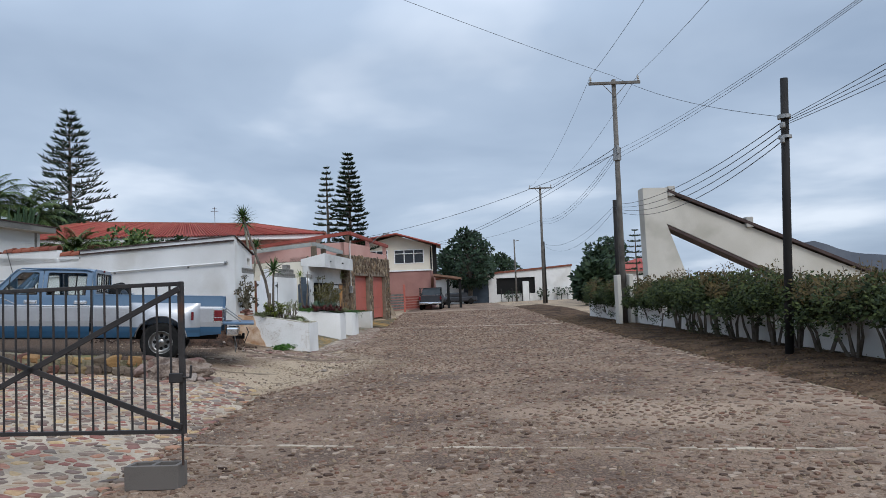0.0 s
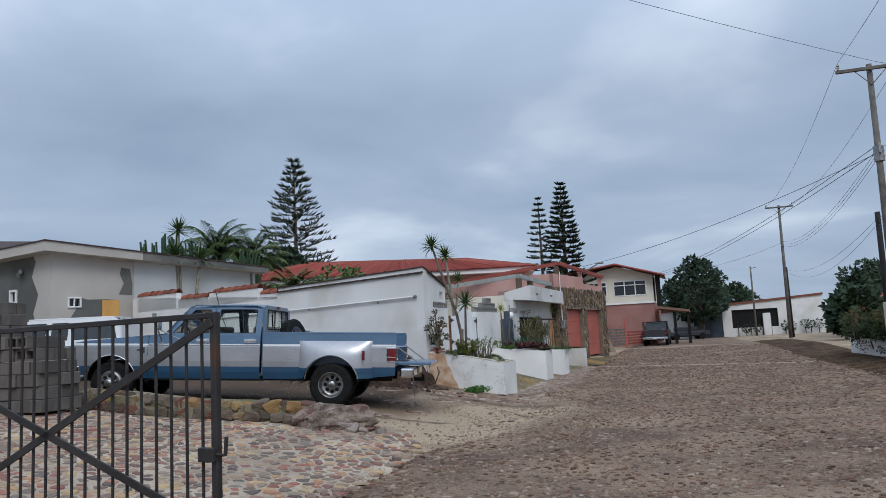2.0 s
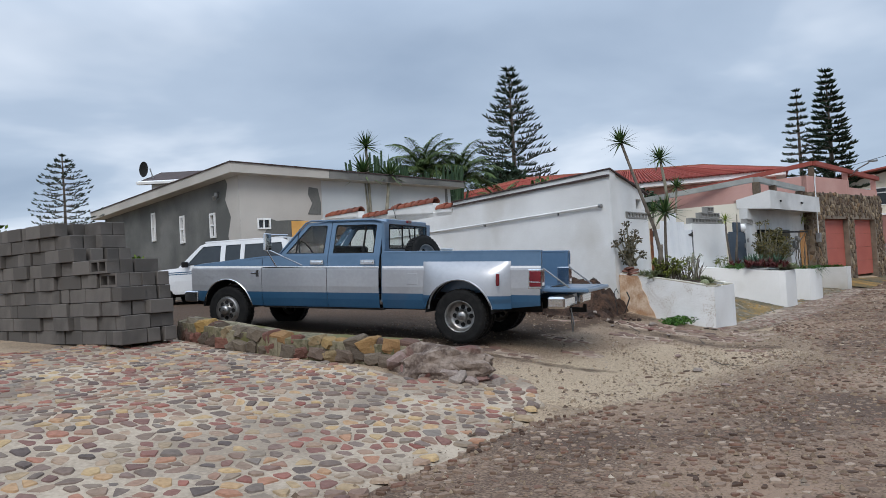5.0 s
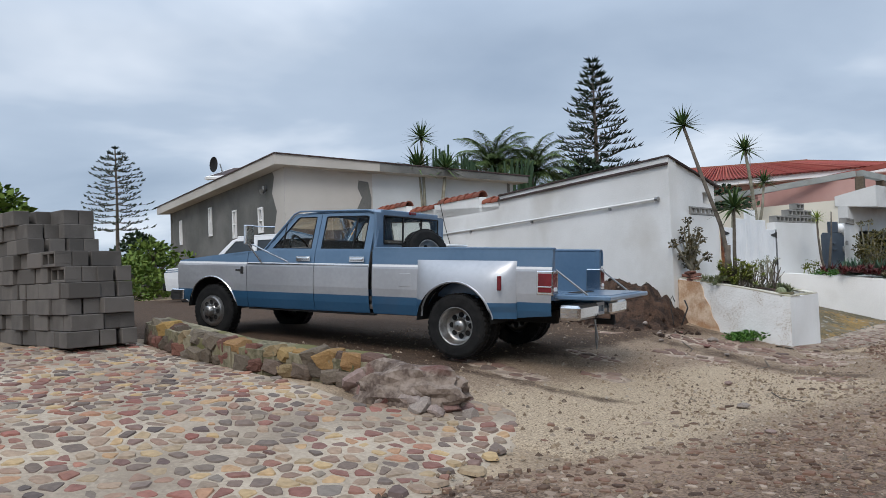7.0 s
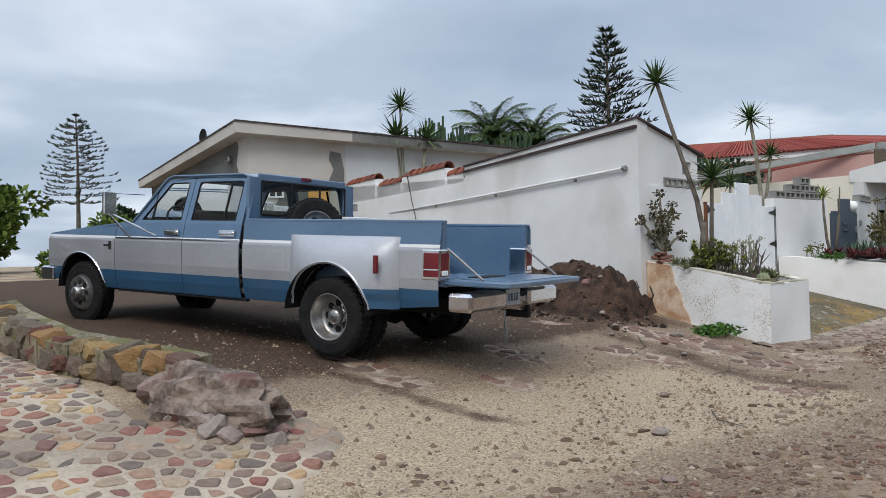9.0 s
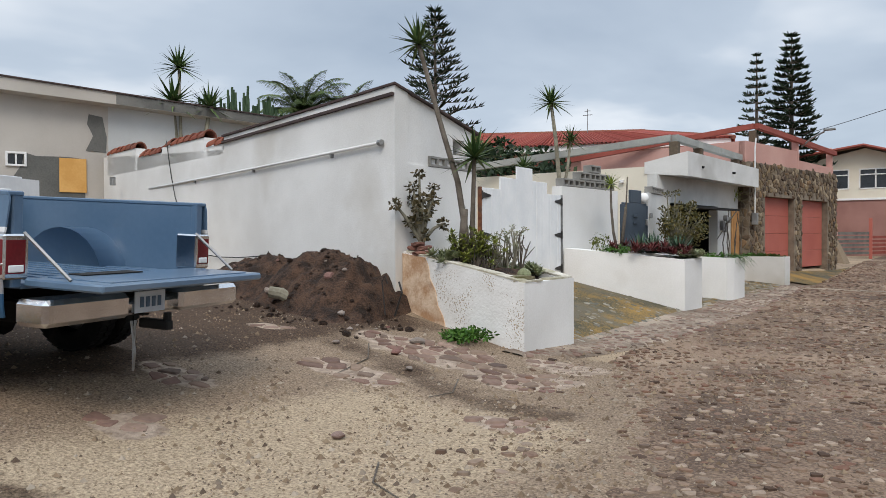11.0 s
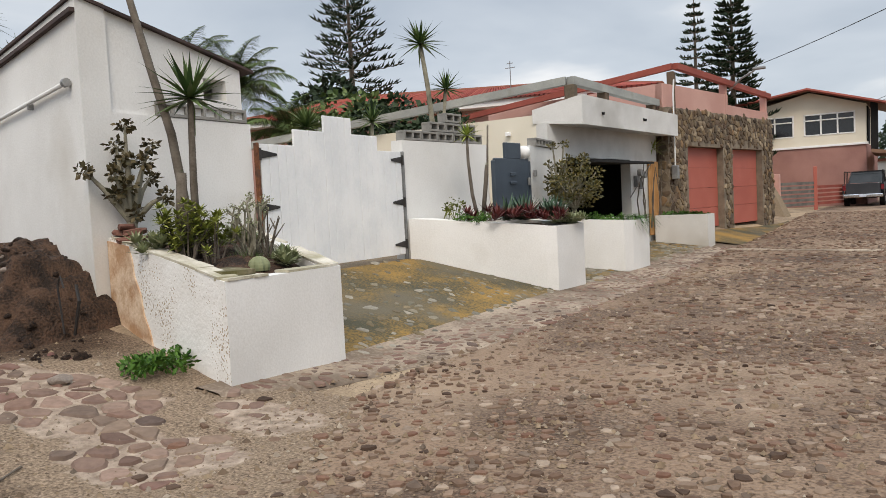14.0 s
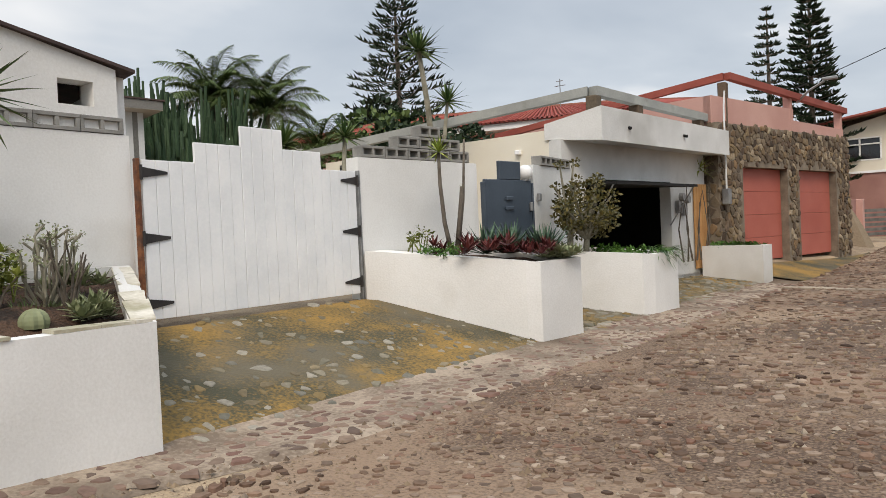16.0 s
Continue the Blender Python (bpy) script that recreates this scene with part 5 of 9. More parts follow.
# back of the cab with its rear window
bc = MB()
bc.box((1.325, 0, 0.93), (0.04, 1.88, 0.75), 0.01)
for y in (-0.815, 0.815):
    bc.prism([(1.30, y - 0.09), (1.345, y - 0.09), (1.345, y + 0.09), (1.30, y + 0.09)], 1.30, 1.80)
bc.box((1.325, 0, 1.345), (0.04, 1.5, 0.10), 0.01)
bc.box((1.325, 0, 1.80), (0.04, 1.5, 0.09), 0.01)
part("cab_back", bc, BLUE, truck)
rg = part("rear_window", MB().box((1.325, 0, 1.575), (0.008, 1.46, 0.38), 0.002), CARGLASS, truck)
rg.visible_shadow = False
part("rear_window_frame", MB().box((1.30, 0.25, 1.575), (0.02, 0.025, 0.37), 0.004).box((1.30, -0.25, 1.575), (0.02, 0.025, 0.37), 0.004).box((1.30, 0, 1.39), (0.02, 1.46, 0.02), 0.004).box((1.30, 0, 1.76), (0.02, 1.46, 0.02), 0.004).box((1.30, 0.73, 1.575), (0.02, 0.02, 0.37), 0.004).box((1.30, -0.73, 1.575), (0.02, 0.02, 0.37), 0.004), DARK, truck)
part("cab_lamp", MB().box((1.295, 0.0, 1.825), (0.03, 0.16, 0.04), 0.01), LAMPRED, truck, "small red brake lamp")
# inside of the cab
part("cab_floor", MB().box((2.35, 0, 0.55), (2.05, 1.84, 0.06), 0.01), INTERIOR, truck)
for x in (1.75, 2.75):
    part("bench_seat", MB().box((x, 0, 0.88), (0.50, 1.5, 0.22), 0.06).box((x - 0.25, 0, 1.17), (0.16, 1.5, 0.55), 0.06), INTERIOR, truck, "tan bench seat")
part("dashboard", MB().box((3.18, 0, 1.15), (0.35, 1.74, 0.25), 0.05), INTERIOR, truck)
stw = MB()
sc_ = Vector((2.98, 0.42, 1.30))
stw.tube([sc_ + Vector((0.09 * math.sin(a) * 0.9, 0.20 * math.cos(a), 0.19 * math.sin(a))) for a in [2 * math.pi * k / 20 for k in range(21)]], 0.014, 6)
stw.tube([sc_ + Vector((0.16, 0, -0.1)), sc_], 0.03, 6)
stw.tube([sc_ + Vector((0, -0.19, 0)), sc_, sc_ + Vector((0, 0.19, 0))], 0.012, 5)
part("steering_wheel", stw, DARK, truck, "dark steering wheel")
# front end
part("grille", MB().box((4.93, 0, 0.90), (0.05, 1.2, 0.30), 0.01), CHROME, truck, "chrome grille")
for y in (-0.76, 0.76):
    part("headlight", MB().box((4.94, y, 0.90), (0.05, 0.24, 0.28), 0.02), WHITETRIM, truck, "square headlight")
part("front_bumper", MB().box((5.02, 0, 0.60), (0.14, 1.95, 0.18), 0.03).box((4.92, 0.955, 0.60), (0.26, 0.05, 0.17), 0.02).box((4.92, -0.955, 0.60), (0.26, 0.05, 0.17), 0.02), CHROME, truck, "chrome front bumper")
# underbody, axles
part("chassis", MB().box((1.9, 0.42, 0.50), (5.9, 0.08, 0.16), 0.01).box((1.9, -0.42, 0.50), (5.9, 0.08, 0.16), 0.01).box((3.9, 0, 0.62), (1.6, 1.2, 0.3), 0.05).box((2.2, 0, 0.50), (1.7, 1.72, 0.05), 0.01), DARK, truck)
part("rear_axle", MB().tube([(0, -1.0, 0.385), (0, -0.12, 0.385), (0, 0, 0.385), (0, 0.12, 0.385), (0, 1.0, 0.385)], [0.05, 0.06, 0.17, 0.06, 0.05], 10), DARK, truck)
for y in (0.90, -0.90):
    part("running_board", MB().box((2.4, y, 0.455), (2.2, 0.06, 0.03), 0.008), DARK, truck)
for s_ in (1, -1):
    wheel(truck, 4.18, s_ * 0.86, 0.385, 0.385, 0.22, s_, 0.13)
    wheel(truck, 0.0, s_ * 1.02, 0.385, 0.385, 0.21, s_, -0.06)
    wheel(truck, 0.0, s_ * 0.74, 0.385, 0.385, 0.21, s_, -0.02)
# bed inside
bed = MB()
bed.box((0.06, 0, 0.74), (2.44, 1.7, 0.04), 0.005)
part("bed_floor", bed, BLUE, truck, "scuffed blue bed floor")
part("bed_front", MB().box((1.27, 0, 1.02), (0.04, 1.86, 0.56), 0.01), BLUE, truck)
for s_ in (1, -1):
    bi = MB()
    bi.box((0.06, s_ * 0.865, 1.03), (2.44, 0.03, 0.56), 0.008)
    bi.box((0.06, s_ * 0.905, 1.325), (2.46, 0.12, 0.03), 0.01)
    bi.box((-1.135, s_ * 0.885, 1.03), (0.06, 0.08, 0.6), 0.01)
    part("bed_inner_side", bi, BLUE, truck)
    wb = MB()
    wv = []
    for o in (0.55, 0.85):
        for x, z in arc(0, 0.62, 0.46, 180, 0, 14):
            wv.append((x, s_ * o, z))
    wb.add(wv, [(i, i + 1, 16 + i, 15 + i) for i in range(14)] + [tuple(range(15))])
    part("wheel_housing", wb, BLUE, truck, "", True)
for k in range(9):
    part("bed_rib", MB().box((0.06, -0.64 + 0.16 * k, 0.764), (2.4, 0.06, 0.012), 0.004), BLUE, truck)
tg = part("tailgate", MB().box((-1.50, 0, 0.765), (0.64, 1.70, 0.055), 0.015).box((-1.50, 0, 0.795), (0.52, 1.44, 0.012), 0.004), BLUE, truck, "open tailgate lying flat, scuffed blue")
part("strap", MB().tube([(-1.17, 0.84, 1.08), (-1.55, 0.83, 0.80)], 0.012, 5), STEEL, tg, "steel tailgate strap")
part("strap", MB().tube([(-1.17, -0.84, 1.08), (-1.55, -0.83, 0.80)], 0.012, 5), STEEL, tg, "steel tailgate strap")
part("mat", MB().box((-1.28, 0.25, 0.806), (0.14, 0.55, 0.008), 0.003), DARK, tg)
bmp = part("rear_bumper", MB().box((-1.34, 0, 0.56), (0.18, 0.58, 0.10), 0.02), CHROME, truck, "dented chrome step bumper")
for y in (0.62, -0.62):
    part("bumper_end", MB().box((-1.38, y, 0.595), (0.26, 0.72, 0.17), 0.03), CHROME, bmp)
pt = part("license_plate", MB().box((-1.44, 0.0, 0.60), (0.012, 0.31, 0.155), 0.004), PLATE, truck, "pale plate with dark blue marks")
for k in range(4):
    part("plate_mark", MB().box((-1.449, -0.09 + 0.06 * k, 0.60), (0.006, 0.035, 0.075), 0.002), NAVY, pt)
part("hitch", MB().box((-1.50, 0, 0.44), (0.26, 0.07, 0.07), 0.01).tube([(-1.60, 0, 0.47), (-1.60, 0, 0.53)], [0.03, 0.028], 8), DARK, truck, "rusty tow hitch")
part("chain", MB().tube([(-1.42, 0.16, 0.47), (-1.47, 0.17, 0.25), (-1.45, 0.16, 0.12), (-1.43, 0.14, 0.26), (-1.42, 0.12, 0.47)], 0.010, 5), STEEL, truck, "hanging safety chain")
# spare tyre and box lying in the bed
sp = thing("spare_tyre", "worn spare tyre leaning in the truck bed", "tyre", tm @ pose(0.9, 0.30, 0.86) @ pose(0, 0, 0.36, 12, 0, 72))
wheel(sp, 0, 0, 0, 0.36, 0.2, 1, 0.02)
bx = MB().box((0, 0, 0.0), (0.36, 0.55, 0.36), 0.02).box((0, 0, 0.19), (0.38, 0.57, 0.03), 0.01)
solid("tool_box", bx, WHITETRIM, "white plastic box in the truck bed", "box", m=tm @ pose(0.98, -0.45, 0.95) @ pose(0, 0, 0.24))

# white sport utility behind the truck
sm = pose(-15.35, 20.0, 0.84, 0, 0, 180 + 22)
suv = thing("white_suv", "white sport utility with blue side stripes parked behind the pickup", "suv", sm)
SLV = [0.45, 0.75, 1.0, 1.1, 1.3, 1.5, 1.6]


def suv_w(x, z):
    return lerp([0.35, 0.5, 0.8, 1.0, 1.1, 1.72], [0.84, 0.88, 0.895, 0.89, 0.86, 0.70], z) - (0.05 * max(0, x - 3.2) ** 2)


for s_ in (1, -1):
    so_ = [(-1.05, 0.42), (-0.42, 0.42)] + arc(0, 0.38, 0.42, 174, 6) + [(0.42, 0.40), (2.25, 0.40)] + arc(2.75, 0.38, 0.42, 174, 6) + [(3.25, 0.42), (3.55, 0.45), (3.58, 0.90), (3.50, 1.0), (2.45, 1.08), (1.9, 1.10), (-1.08, 1.10)]
    panel("body_side", so_, suv_w, s_, [0.92, 0.945, 0.97, 0.995], [VANWHITE, NAVY, VANWHITE, NAVY, VANWHITE], suv, levels=SLV)
    panel("window_frame", [(-1.08, 1.10), (2.15, 1.10), (1.55, 1.66), (1.35, 1.72), (-0.85, 1.72), (-0.98, 1.66)], suv_w, s_, [], [VANWHITE], suv,
          holes=[[(-0.95, 1.15), (0.22, 1.15), (0.22, 1.62), (-0.82, 1.62)], [(0.34, 1.15), (0.78, 1.15), (0.78, 1.63), (0.34, 1.63)], [(0.92, 1.15), (1.92, 1.15), (1.45, 1.63), (0.92, 1.63)]], levels=SLV, thick=0.03)
    for pts in ([(-0.95, 1.15), (0.22, 1.15), (0.22, 1.62), (-0.82, 1.62)], [(0.34, 1.15), (0.78, 1.15), (0.78, 1.63), (0.34, 1.63)], [(0.92, 1.15), (1.92, 1.15), (1.45, 1.63), (0.92, 1.63)]):
        panel("window_pane", pts, lambda x, z: suv_w(x, z) - 0.02, s_, [], [CARGLASS_DARK], suv, thick=0.004)
    part("mirror", MB().box((1.85, s_ * 1.0, 1.18), (0.12, 0.2, 0.15), 0.03), DARK, suv)
    wheel(suv, 0, s_ * 0.76, 0.36, 0.36, 0.24, s_, 0.04)
    wheel(suv, 2.75, s_ * 0.76, 0.36, 0.36, 0.24, s_, 0.04)
part("roof", MB().box((0.28, 0, 1.735), (2.25, 1.40, 0.05), 0.025), VANWHITE, suv)
part("hood", MB().prism([(2.0, -0.86), (3.52, -0.80), (3.52, 0.80), (2.0, 0.86)], 0.5, [1.11, 1.02, 1.02, 1.11]), VANWHITE, suv)
part("windscreen", MB().add([(2.15, -0.84, 1.10), (2.15, 0.84, 1.10), (1.45, 0.70, 1.70), (1.45, -0.70, 1.70)], [(0, 1, 2, 3)]), CARGLASS_DARK, suv)
part("tail_panel", MB().prism([(-1.09, -0.86), (-1.05, -0.86), (-1.05, 0.86), (-1.09, 0.86)], 0.45, 1.70), VANWHITE, suv)
part("front_bumper", MB().box((3.62, 0, 0.55), (0.14, 1.72, 0.20), 0.04), DARK, suv)
part("grille", MB().box((3.57, 0, 0.85), (0.05, 1.3, 0.2), 0.02), DARK, suv)
part("underbody", MB().box((1.3, 0, 0.45), (4.4, 1.3, 0.25), 0.05), DARK, suv)

# dark pickup up the road, seen from behind
pm = pose(-1.15, 60.8, 0.24, 0, 0, 88)
pk = thing("dark_pickup", "dark grey pickup with a chrome bumper parked up the road", "pickup truck", pm)


def pk_w(x, z):
    return lerp([0.4, 0.6, 0.95, 1.1, 1.2, 1.75], [0.86, 0.90, 0.92, 0.90, 0.86, 0.70], z)


for s_ in (1, -1):
    so_ = [(-1.0, 0.50), (-0.45, 0.48)] + arc(0, 0.40, 0.44, 174, 6) + [(0.45, 0.45), (2.85, 0.45)] + arc(3.3, 0.40, 0.44, 174, 6) + [(3.75, 0.48), (4.1, 0.5), (4.12, 0.95), (3.0, 1.12), (2.4, 1.15), (-1.02, 1.15)]
    panel("body_side", so_, pk_w, s_, [], [CARDARK], pk, levels=[0.6, 0.95, 1.1])
    panel("cab_side", [(1.1, 1.15), (2.75, 1.15), (2.2, 1.72), (1.25, 1.72)], pk_w, s_, [], [CARDARK], pk, holes=[[(1.3, 1.2), (2.55, 1.2), (2.12, 1.64), (1.36, 1.64)]], levels=[1.3, 1.5])
    panel("window_pane", [(1.3, 1.2), (2.55, 1.2), (2.12, 1.64), (1.36, 1.64)], lambda x, z: pk_w(x, z) - 0.02, s_, [], [CARGLASS_DARK], pk, thick=0.004)
    part("tail_lamp", MB().box((-1.02, s_ * 0.83, 0.93), (0.05, 0.14, 0.26), 0.015), LAMPRED, pk)
    wheel(pk, 0, s_ * 0.79, 0.38, 0.38, 0.25, s_, 0.04)
    wheel(pk, 3.3, s_ * 0.79, 0.38, 0.38, 0.25, s_, 0.04)
part("roof", MB().box((1.72, 0, 1.735), (1.0, 1.38, 0.05), 0.025), CARDARK, pk)
part("rear_window", MB().add([(1.1, -0.82, 1.16), (1.1, 0.82, 1.16), (1.25, 0.68, 1.71), (1.25, -0.68, 1.71)], [(0, 1, 2, 3)]), CARGLASS_DARK, pk)
part("windscreen", MB().add([(2.75, -0.82, 1.16), (2.75, 0.82, 1.16), (2.2, 0.68, 1.71), (2.2, -0.68, 1.71)], [(0, 1, 2, 3)]), CARGLASS_DARK, pk)
part("hood", MB().prism([(2.7, -0.84), (4.08, -0.80), (4.08, 0.80), (2.7, 0.84)], 0.6, [1.14, 1.0, 1.0, 1.14]), CARDARK, pk)
part("tailgate", MB().box((-1.0, 0, 0.86), (0.05, 1.5, 0.56), 0.02), CARDARK, pk)
part("bed_floor", MB().box((0.05, 0, 0.70), (2.05, 1.5, 0.05), 0.01), CARDARK, pk)
part("rear_bumper", MB().box((-1.13, 0, 0.52), (0.18, 1.74, 0.17), 0.03), CHROME, pk, "chrome rear bumper")
part("license_plate", MB().box((-1.225, 0, 0.53), (0.012, 0.30, 0.13), 0.004), PLATE, pk)
rk = MB()
for x in (-0.7, 0.2, 1.0):
    for s_ in (1, -1):
        rk.tube([(x, s_ * 0.84, 1.13), (x, s_ * 0.84, 1.75)], 0.02, 6)
for s_ in (1, -1):
    rk.tube([(-0.7, s_ * 0.84, 1.75), (1.0, s_ * 0.84, 1.75)], 0.02, 6)
rk.tube([(1.0, -0.84, 1.75), (1.0, 0.84, 1.75)], 0.02, 6)
part("bed_rack", rk, DARK, pk, "black steel bed rack")
part("underbody", MB().box((1.6, 0, 0.5), (4.8, 1.2, 0.22), 0.05), DARK, pk)

# ---- plants ----


def rnd(a, b):
    return R.uniform(a, b)


def norfolk(name, h, reach, tiers, label, m, leaf, bare=0.12, fingers=9, droop=0.0, flat_top=False, category="conifer tree", tilt=0.0, width=1.0):
    """An araucaria: straight trunk, whorls of limbs, each limb a comb of upturned needle fingers."""
    root = thing(name, label, category, m)
    part("trunk", MB().tube([(0, 0, 0), (0.03, 0, h * 0.3), (0, 0.03, h * 0.7), (0, 0, h)], [h * 0.018, h * 0.014, h * 0.008, 0.02], 8), BARK, root)
    mb, limbs = MB(), MB()
    for i in range(tiers):
        t = i / (tiers - 1)
        z = h * (bare + (1 - bare) * t ** 0.94)
        ln = reach * (1 - t) ** 0.8 * rnd(0.82, 1.12) + 0.15 * reach * (1 - t) + 0.12
        if flat_top:
            ln = reach * (1.0 - 0.35 * t - 0.65 * t ** 5) * rnd(0.8, 1.1)
        nl = R.choice((5, 6, 6, 7))
        a0 = rnd(0, 6.28)
        for k in range(nl):
            if R.random() < 0.07:
                continue
            a = a0 + 6.283 * k / nl + rnd(-0.2, 0.2)
            l2 = ln * rnd(0.78, 1.08)
            d = Vector((math.cos(a), math.sin(a), 0))
            s = Vector((-d.y, d.x, 0))
            pts = []
            for q in range(6):
                u = q / 5
                pts.append(Vector((0, 0, z)) + d * (l2 * u) + Vector((0, 0, l2 * (0.22 * u * u - (0.18 + droop) * u))))
            limbs.tube(pts, [0.03 * h / 12 * (1 - u / 6.5) for u in range(6)], 4, caps=False)
            nf = max(4, int(fingers * l2 / reach) + 3)
            for q in range(nf):
                u = 0.22 + 0.78 * (q + rnd(0, 0.8)) / nf
                j = min(4, int(u * 5))
                p = pts[j].lerp(pts[j + 1], u * 5 - j)
                fl = (0.10 + 0.16 * (1 - abs(u - 0.6))) * reach * 0.62 * rnd(0.7, 1.2) * width
                for sg in (-1, 1):
                    dv = (d * rnd(0.45, 0.8) + s * sg * rnd(0.5, 0.95) + Vector((0, 0, rnd(0.1, 0.6)))).normalized()
                    needle(mb, p, dv, fl, 0.035 * h / 12 * width + 0.012)
            needle(mb, pts[5] - d * 0.1, (d + Vector((0, 0, 0.5))).normalized(), 0.25 * reach * 0.5, 0.035 * h / 12 + 0.012)
    tagged(part("limb", limbs, BARK, root), kind="stuff")
    part("crown", mb, leaf, root, "tiers of needle-clad fingers")
    return root


def needle(mb, p, d, ln, r):
    """A needle-clad twig: a three-sided spindle."""
    u = d.orthogonal().normalized()
    w = d.cross(u)
    vs = [p]
    for k in range(3):
        a = 2.094 * k
        vs.append(p + d * ln * 0.4 + (u * math.cos(a) + w * math.sin(a)) * r)
    vs.append(p + d * ln + Vector((0, 0, ln * 0.12)))
    mb.add(vs, [(0, 2, 1), (0, 3, 2), (0, 1, 3), (1, 2, 4), (2, 3, 4), (3, 1, 4)])


def rosette(mb, c, n, ln, wd, lo=-0.3, hi=1.3, droop=0.15, axis=(0, 0, 1)):
    c = Vector(c)
    q = Vector((0, 0, 1)).rotation_difference(Vector(axis).normalized())
    for k in range(n):
        a = k * 2.39996 + rnd(-0.2, 0.2)
        el = lo + (hi - lo) * (k + 0.5) / n
        d = q @ Vector((math.cos(a) * math.cos(el), math.sin(a) * math.cos(el), math.sin(el)))
        mb.blade(c + d * 0.02, d, q @ Vector((0, 0, 1)) if abs(el) < 1.2 else Vector((math.cos(a), math.sin(a), 0.2)), ln * rnd(0.8, 1.1) * (0.8 + 0.2 * math.cos(el)), wd, droop * rnd(0.4, 1.5) * math.cos(el), 3)


def yucca(name, m, stems, label, leaf=None, n=46, bark=None):
    """Bare leaning stems, each with a head of sword leaves: (path, radius, leaf length)."""
    root = thing(name, label, "yucca", m)
    for path, r, ln in stems:
        sm_ = MB()
        k = len(path)
        sm_.tube(path, [r * (1.35 - 0.5 * i / max(1, k - 1)) for i in range(k)], 8)
        st_ = part("stem", sm_, bark or PALEBARK, root, "", True)
        hd = MB()
        ax = (Vector(path[-1]) - Vector(path[-2])).normalized()
        rosette(hd, path[-1], n, ln, ln * 0.115, -0.5, 1.35, 0.10, (ax.x * 0.5, ax.y * 0.5, 1))
        part("leaf_head", hd, leaf or YUCCALEAF, root)
    return root


def palm(name, m, h, nfr, ln, label):
    root = thing(name, label, "palm tree", m)
    part("trunk", MB().tube([(0, 0, 0), (0.1, 0.05, h * 0.5), (0.05, 0, h)], [0.17, 0.13, 0.12], 10), PALEBARK, root, "", True)
    mb = MB()
    for k in range(nfr):
        a = k * 2.39996
        el = 1.42 - 1.35 * k / nfr
        d = Vector((math.cos(a), math.sin(a), 0))
        l2 = ln * rnd(0.85, 1.1)
        pts = []
        for q in range(9):
            u = q / 8
            e2 = el - 1.25 * u * u
            step = Vector((d.x * math.cos(e2), d.y * math.cos(e2), math.sin(e2))) * (l2 / 8)
            pts.append((pts[-1] + step) if pts else Vector((0.05, 0, h)))
        mb.tube(pts, [0.03 * (1 - u / 9.5) for u in range(9)], 4, caps=False)
        for q in range(62):
            u = 0.10 + 0.88 * q / 62
            j = min(7, int(u * 8))
            p = pts[j].lerp(pts[j + 1], u * 8 - j)
            t = (pts[j + 1] - pts[j]).normalized()
            s = t.cross(Vector((0, 0, 1)))
            s = s.normalized() if s.length > 0.1 else Vector((-d.y, d.x, 0))
            for sg in (-1, 1):
                mb.blade(p, s * sg + t * 0.6 + Vector((0, 0, rnd(-0.1, 0.35))), (0, 0, 1), l2 * 0.30 * math.sin(math.pi * min(0.95, u * 0.8 + 0.2)) * rnd(0.8, 1.1), 0.052, 0.55, 2)
    part("frond_crown", mb, PALMLEAF, root, "arching feathery fronds")
    return root


def cactus(name, m, h, n, spread, label):
    root = thing(name, label, "cactus", m)
    for k in range(n):
        a = rnd(0, 6.28)
        r = spread * math.sqrt(rnd(0.02, 1))
        x, y = r * math.cos(a), r * math.sin(a)
        hh = h * rnd(0.72, 1.0) * (1 - 0.25 * r / spread)
        mb = MB()
        n_ = 6
        pts = [(x * 0.35, y * 0.35, 0), (x * 0.75, y * 0.75, hh * 0.35), (x * 0.95, y * 0.95, hh * 0.6), (x * 1.18 + rnd(-0.1, 0.1), y * 1.18 + rnd(-0.1, 0.1), hh)]
        mb.tube(pts, [0.09, 0.085, 0.08, 0.045], n_)
        for q in range(R.choice((2, 3, 4, 4))):
            z0 = hh * rnd(0.4, 0.75)
            b = rnd(0, 6.28)
            o = Vector((math.cos(b), math.sin(b), 0)) * rnd(0.16, 0.34)
            base = Vector((x, y, z0))
            mb.tube([base, base + o * 0.8 + Vector((0, 0, 0.08)), base + o + Vector((0, 0, 0.25)), base + o * 1.1 + Vector((0, 0, (hh - z0) * rnd(0.6, 1.05)))], [0.06, 0.065, 0.06, 0.04], n_)
        part("arm", mb, CACTUSM, root)
    return root


def leafball(mb, c, r, n, size, mat=0, flat=1.0, fill=0.55):
    c = Vector(c)
    for k in range(n):
        d = Vector((R.gauss(0, 1), R.gauss(0, 1), R.gauss(0, 1))).normalized()
        q = r * (fill + (1 - fill) * R.random() ** 0.6)
        p = c + Vector((d.x * q, d.y * q, d.z * q * flat))
        t = Vector((R.gauss(0, 1), R.gauss(0, 1), R.gauss(0, 0.7))).normalized()
        t = (t + d * 0.8).normalized()
        u = t.orthogonal().normalized()
        s = size * rnd(0.6, 1.3)
        v = t.cross(u)
        mb.add([p, p + t * s * 0.5 + u * s * 0.28, p + t * s, p + t * s * 0.5 - u * s * 0.28 + v * s * 0.06], [(0, 1, 2, 3)], mat)


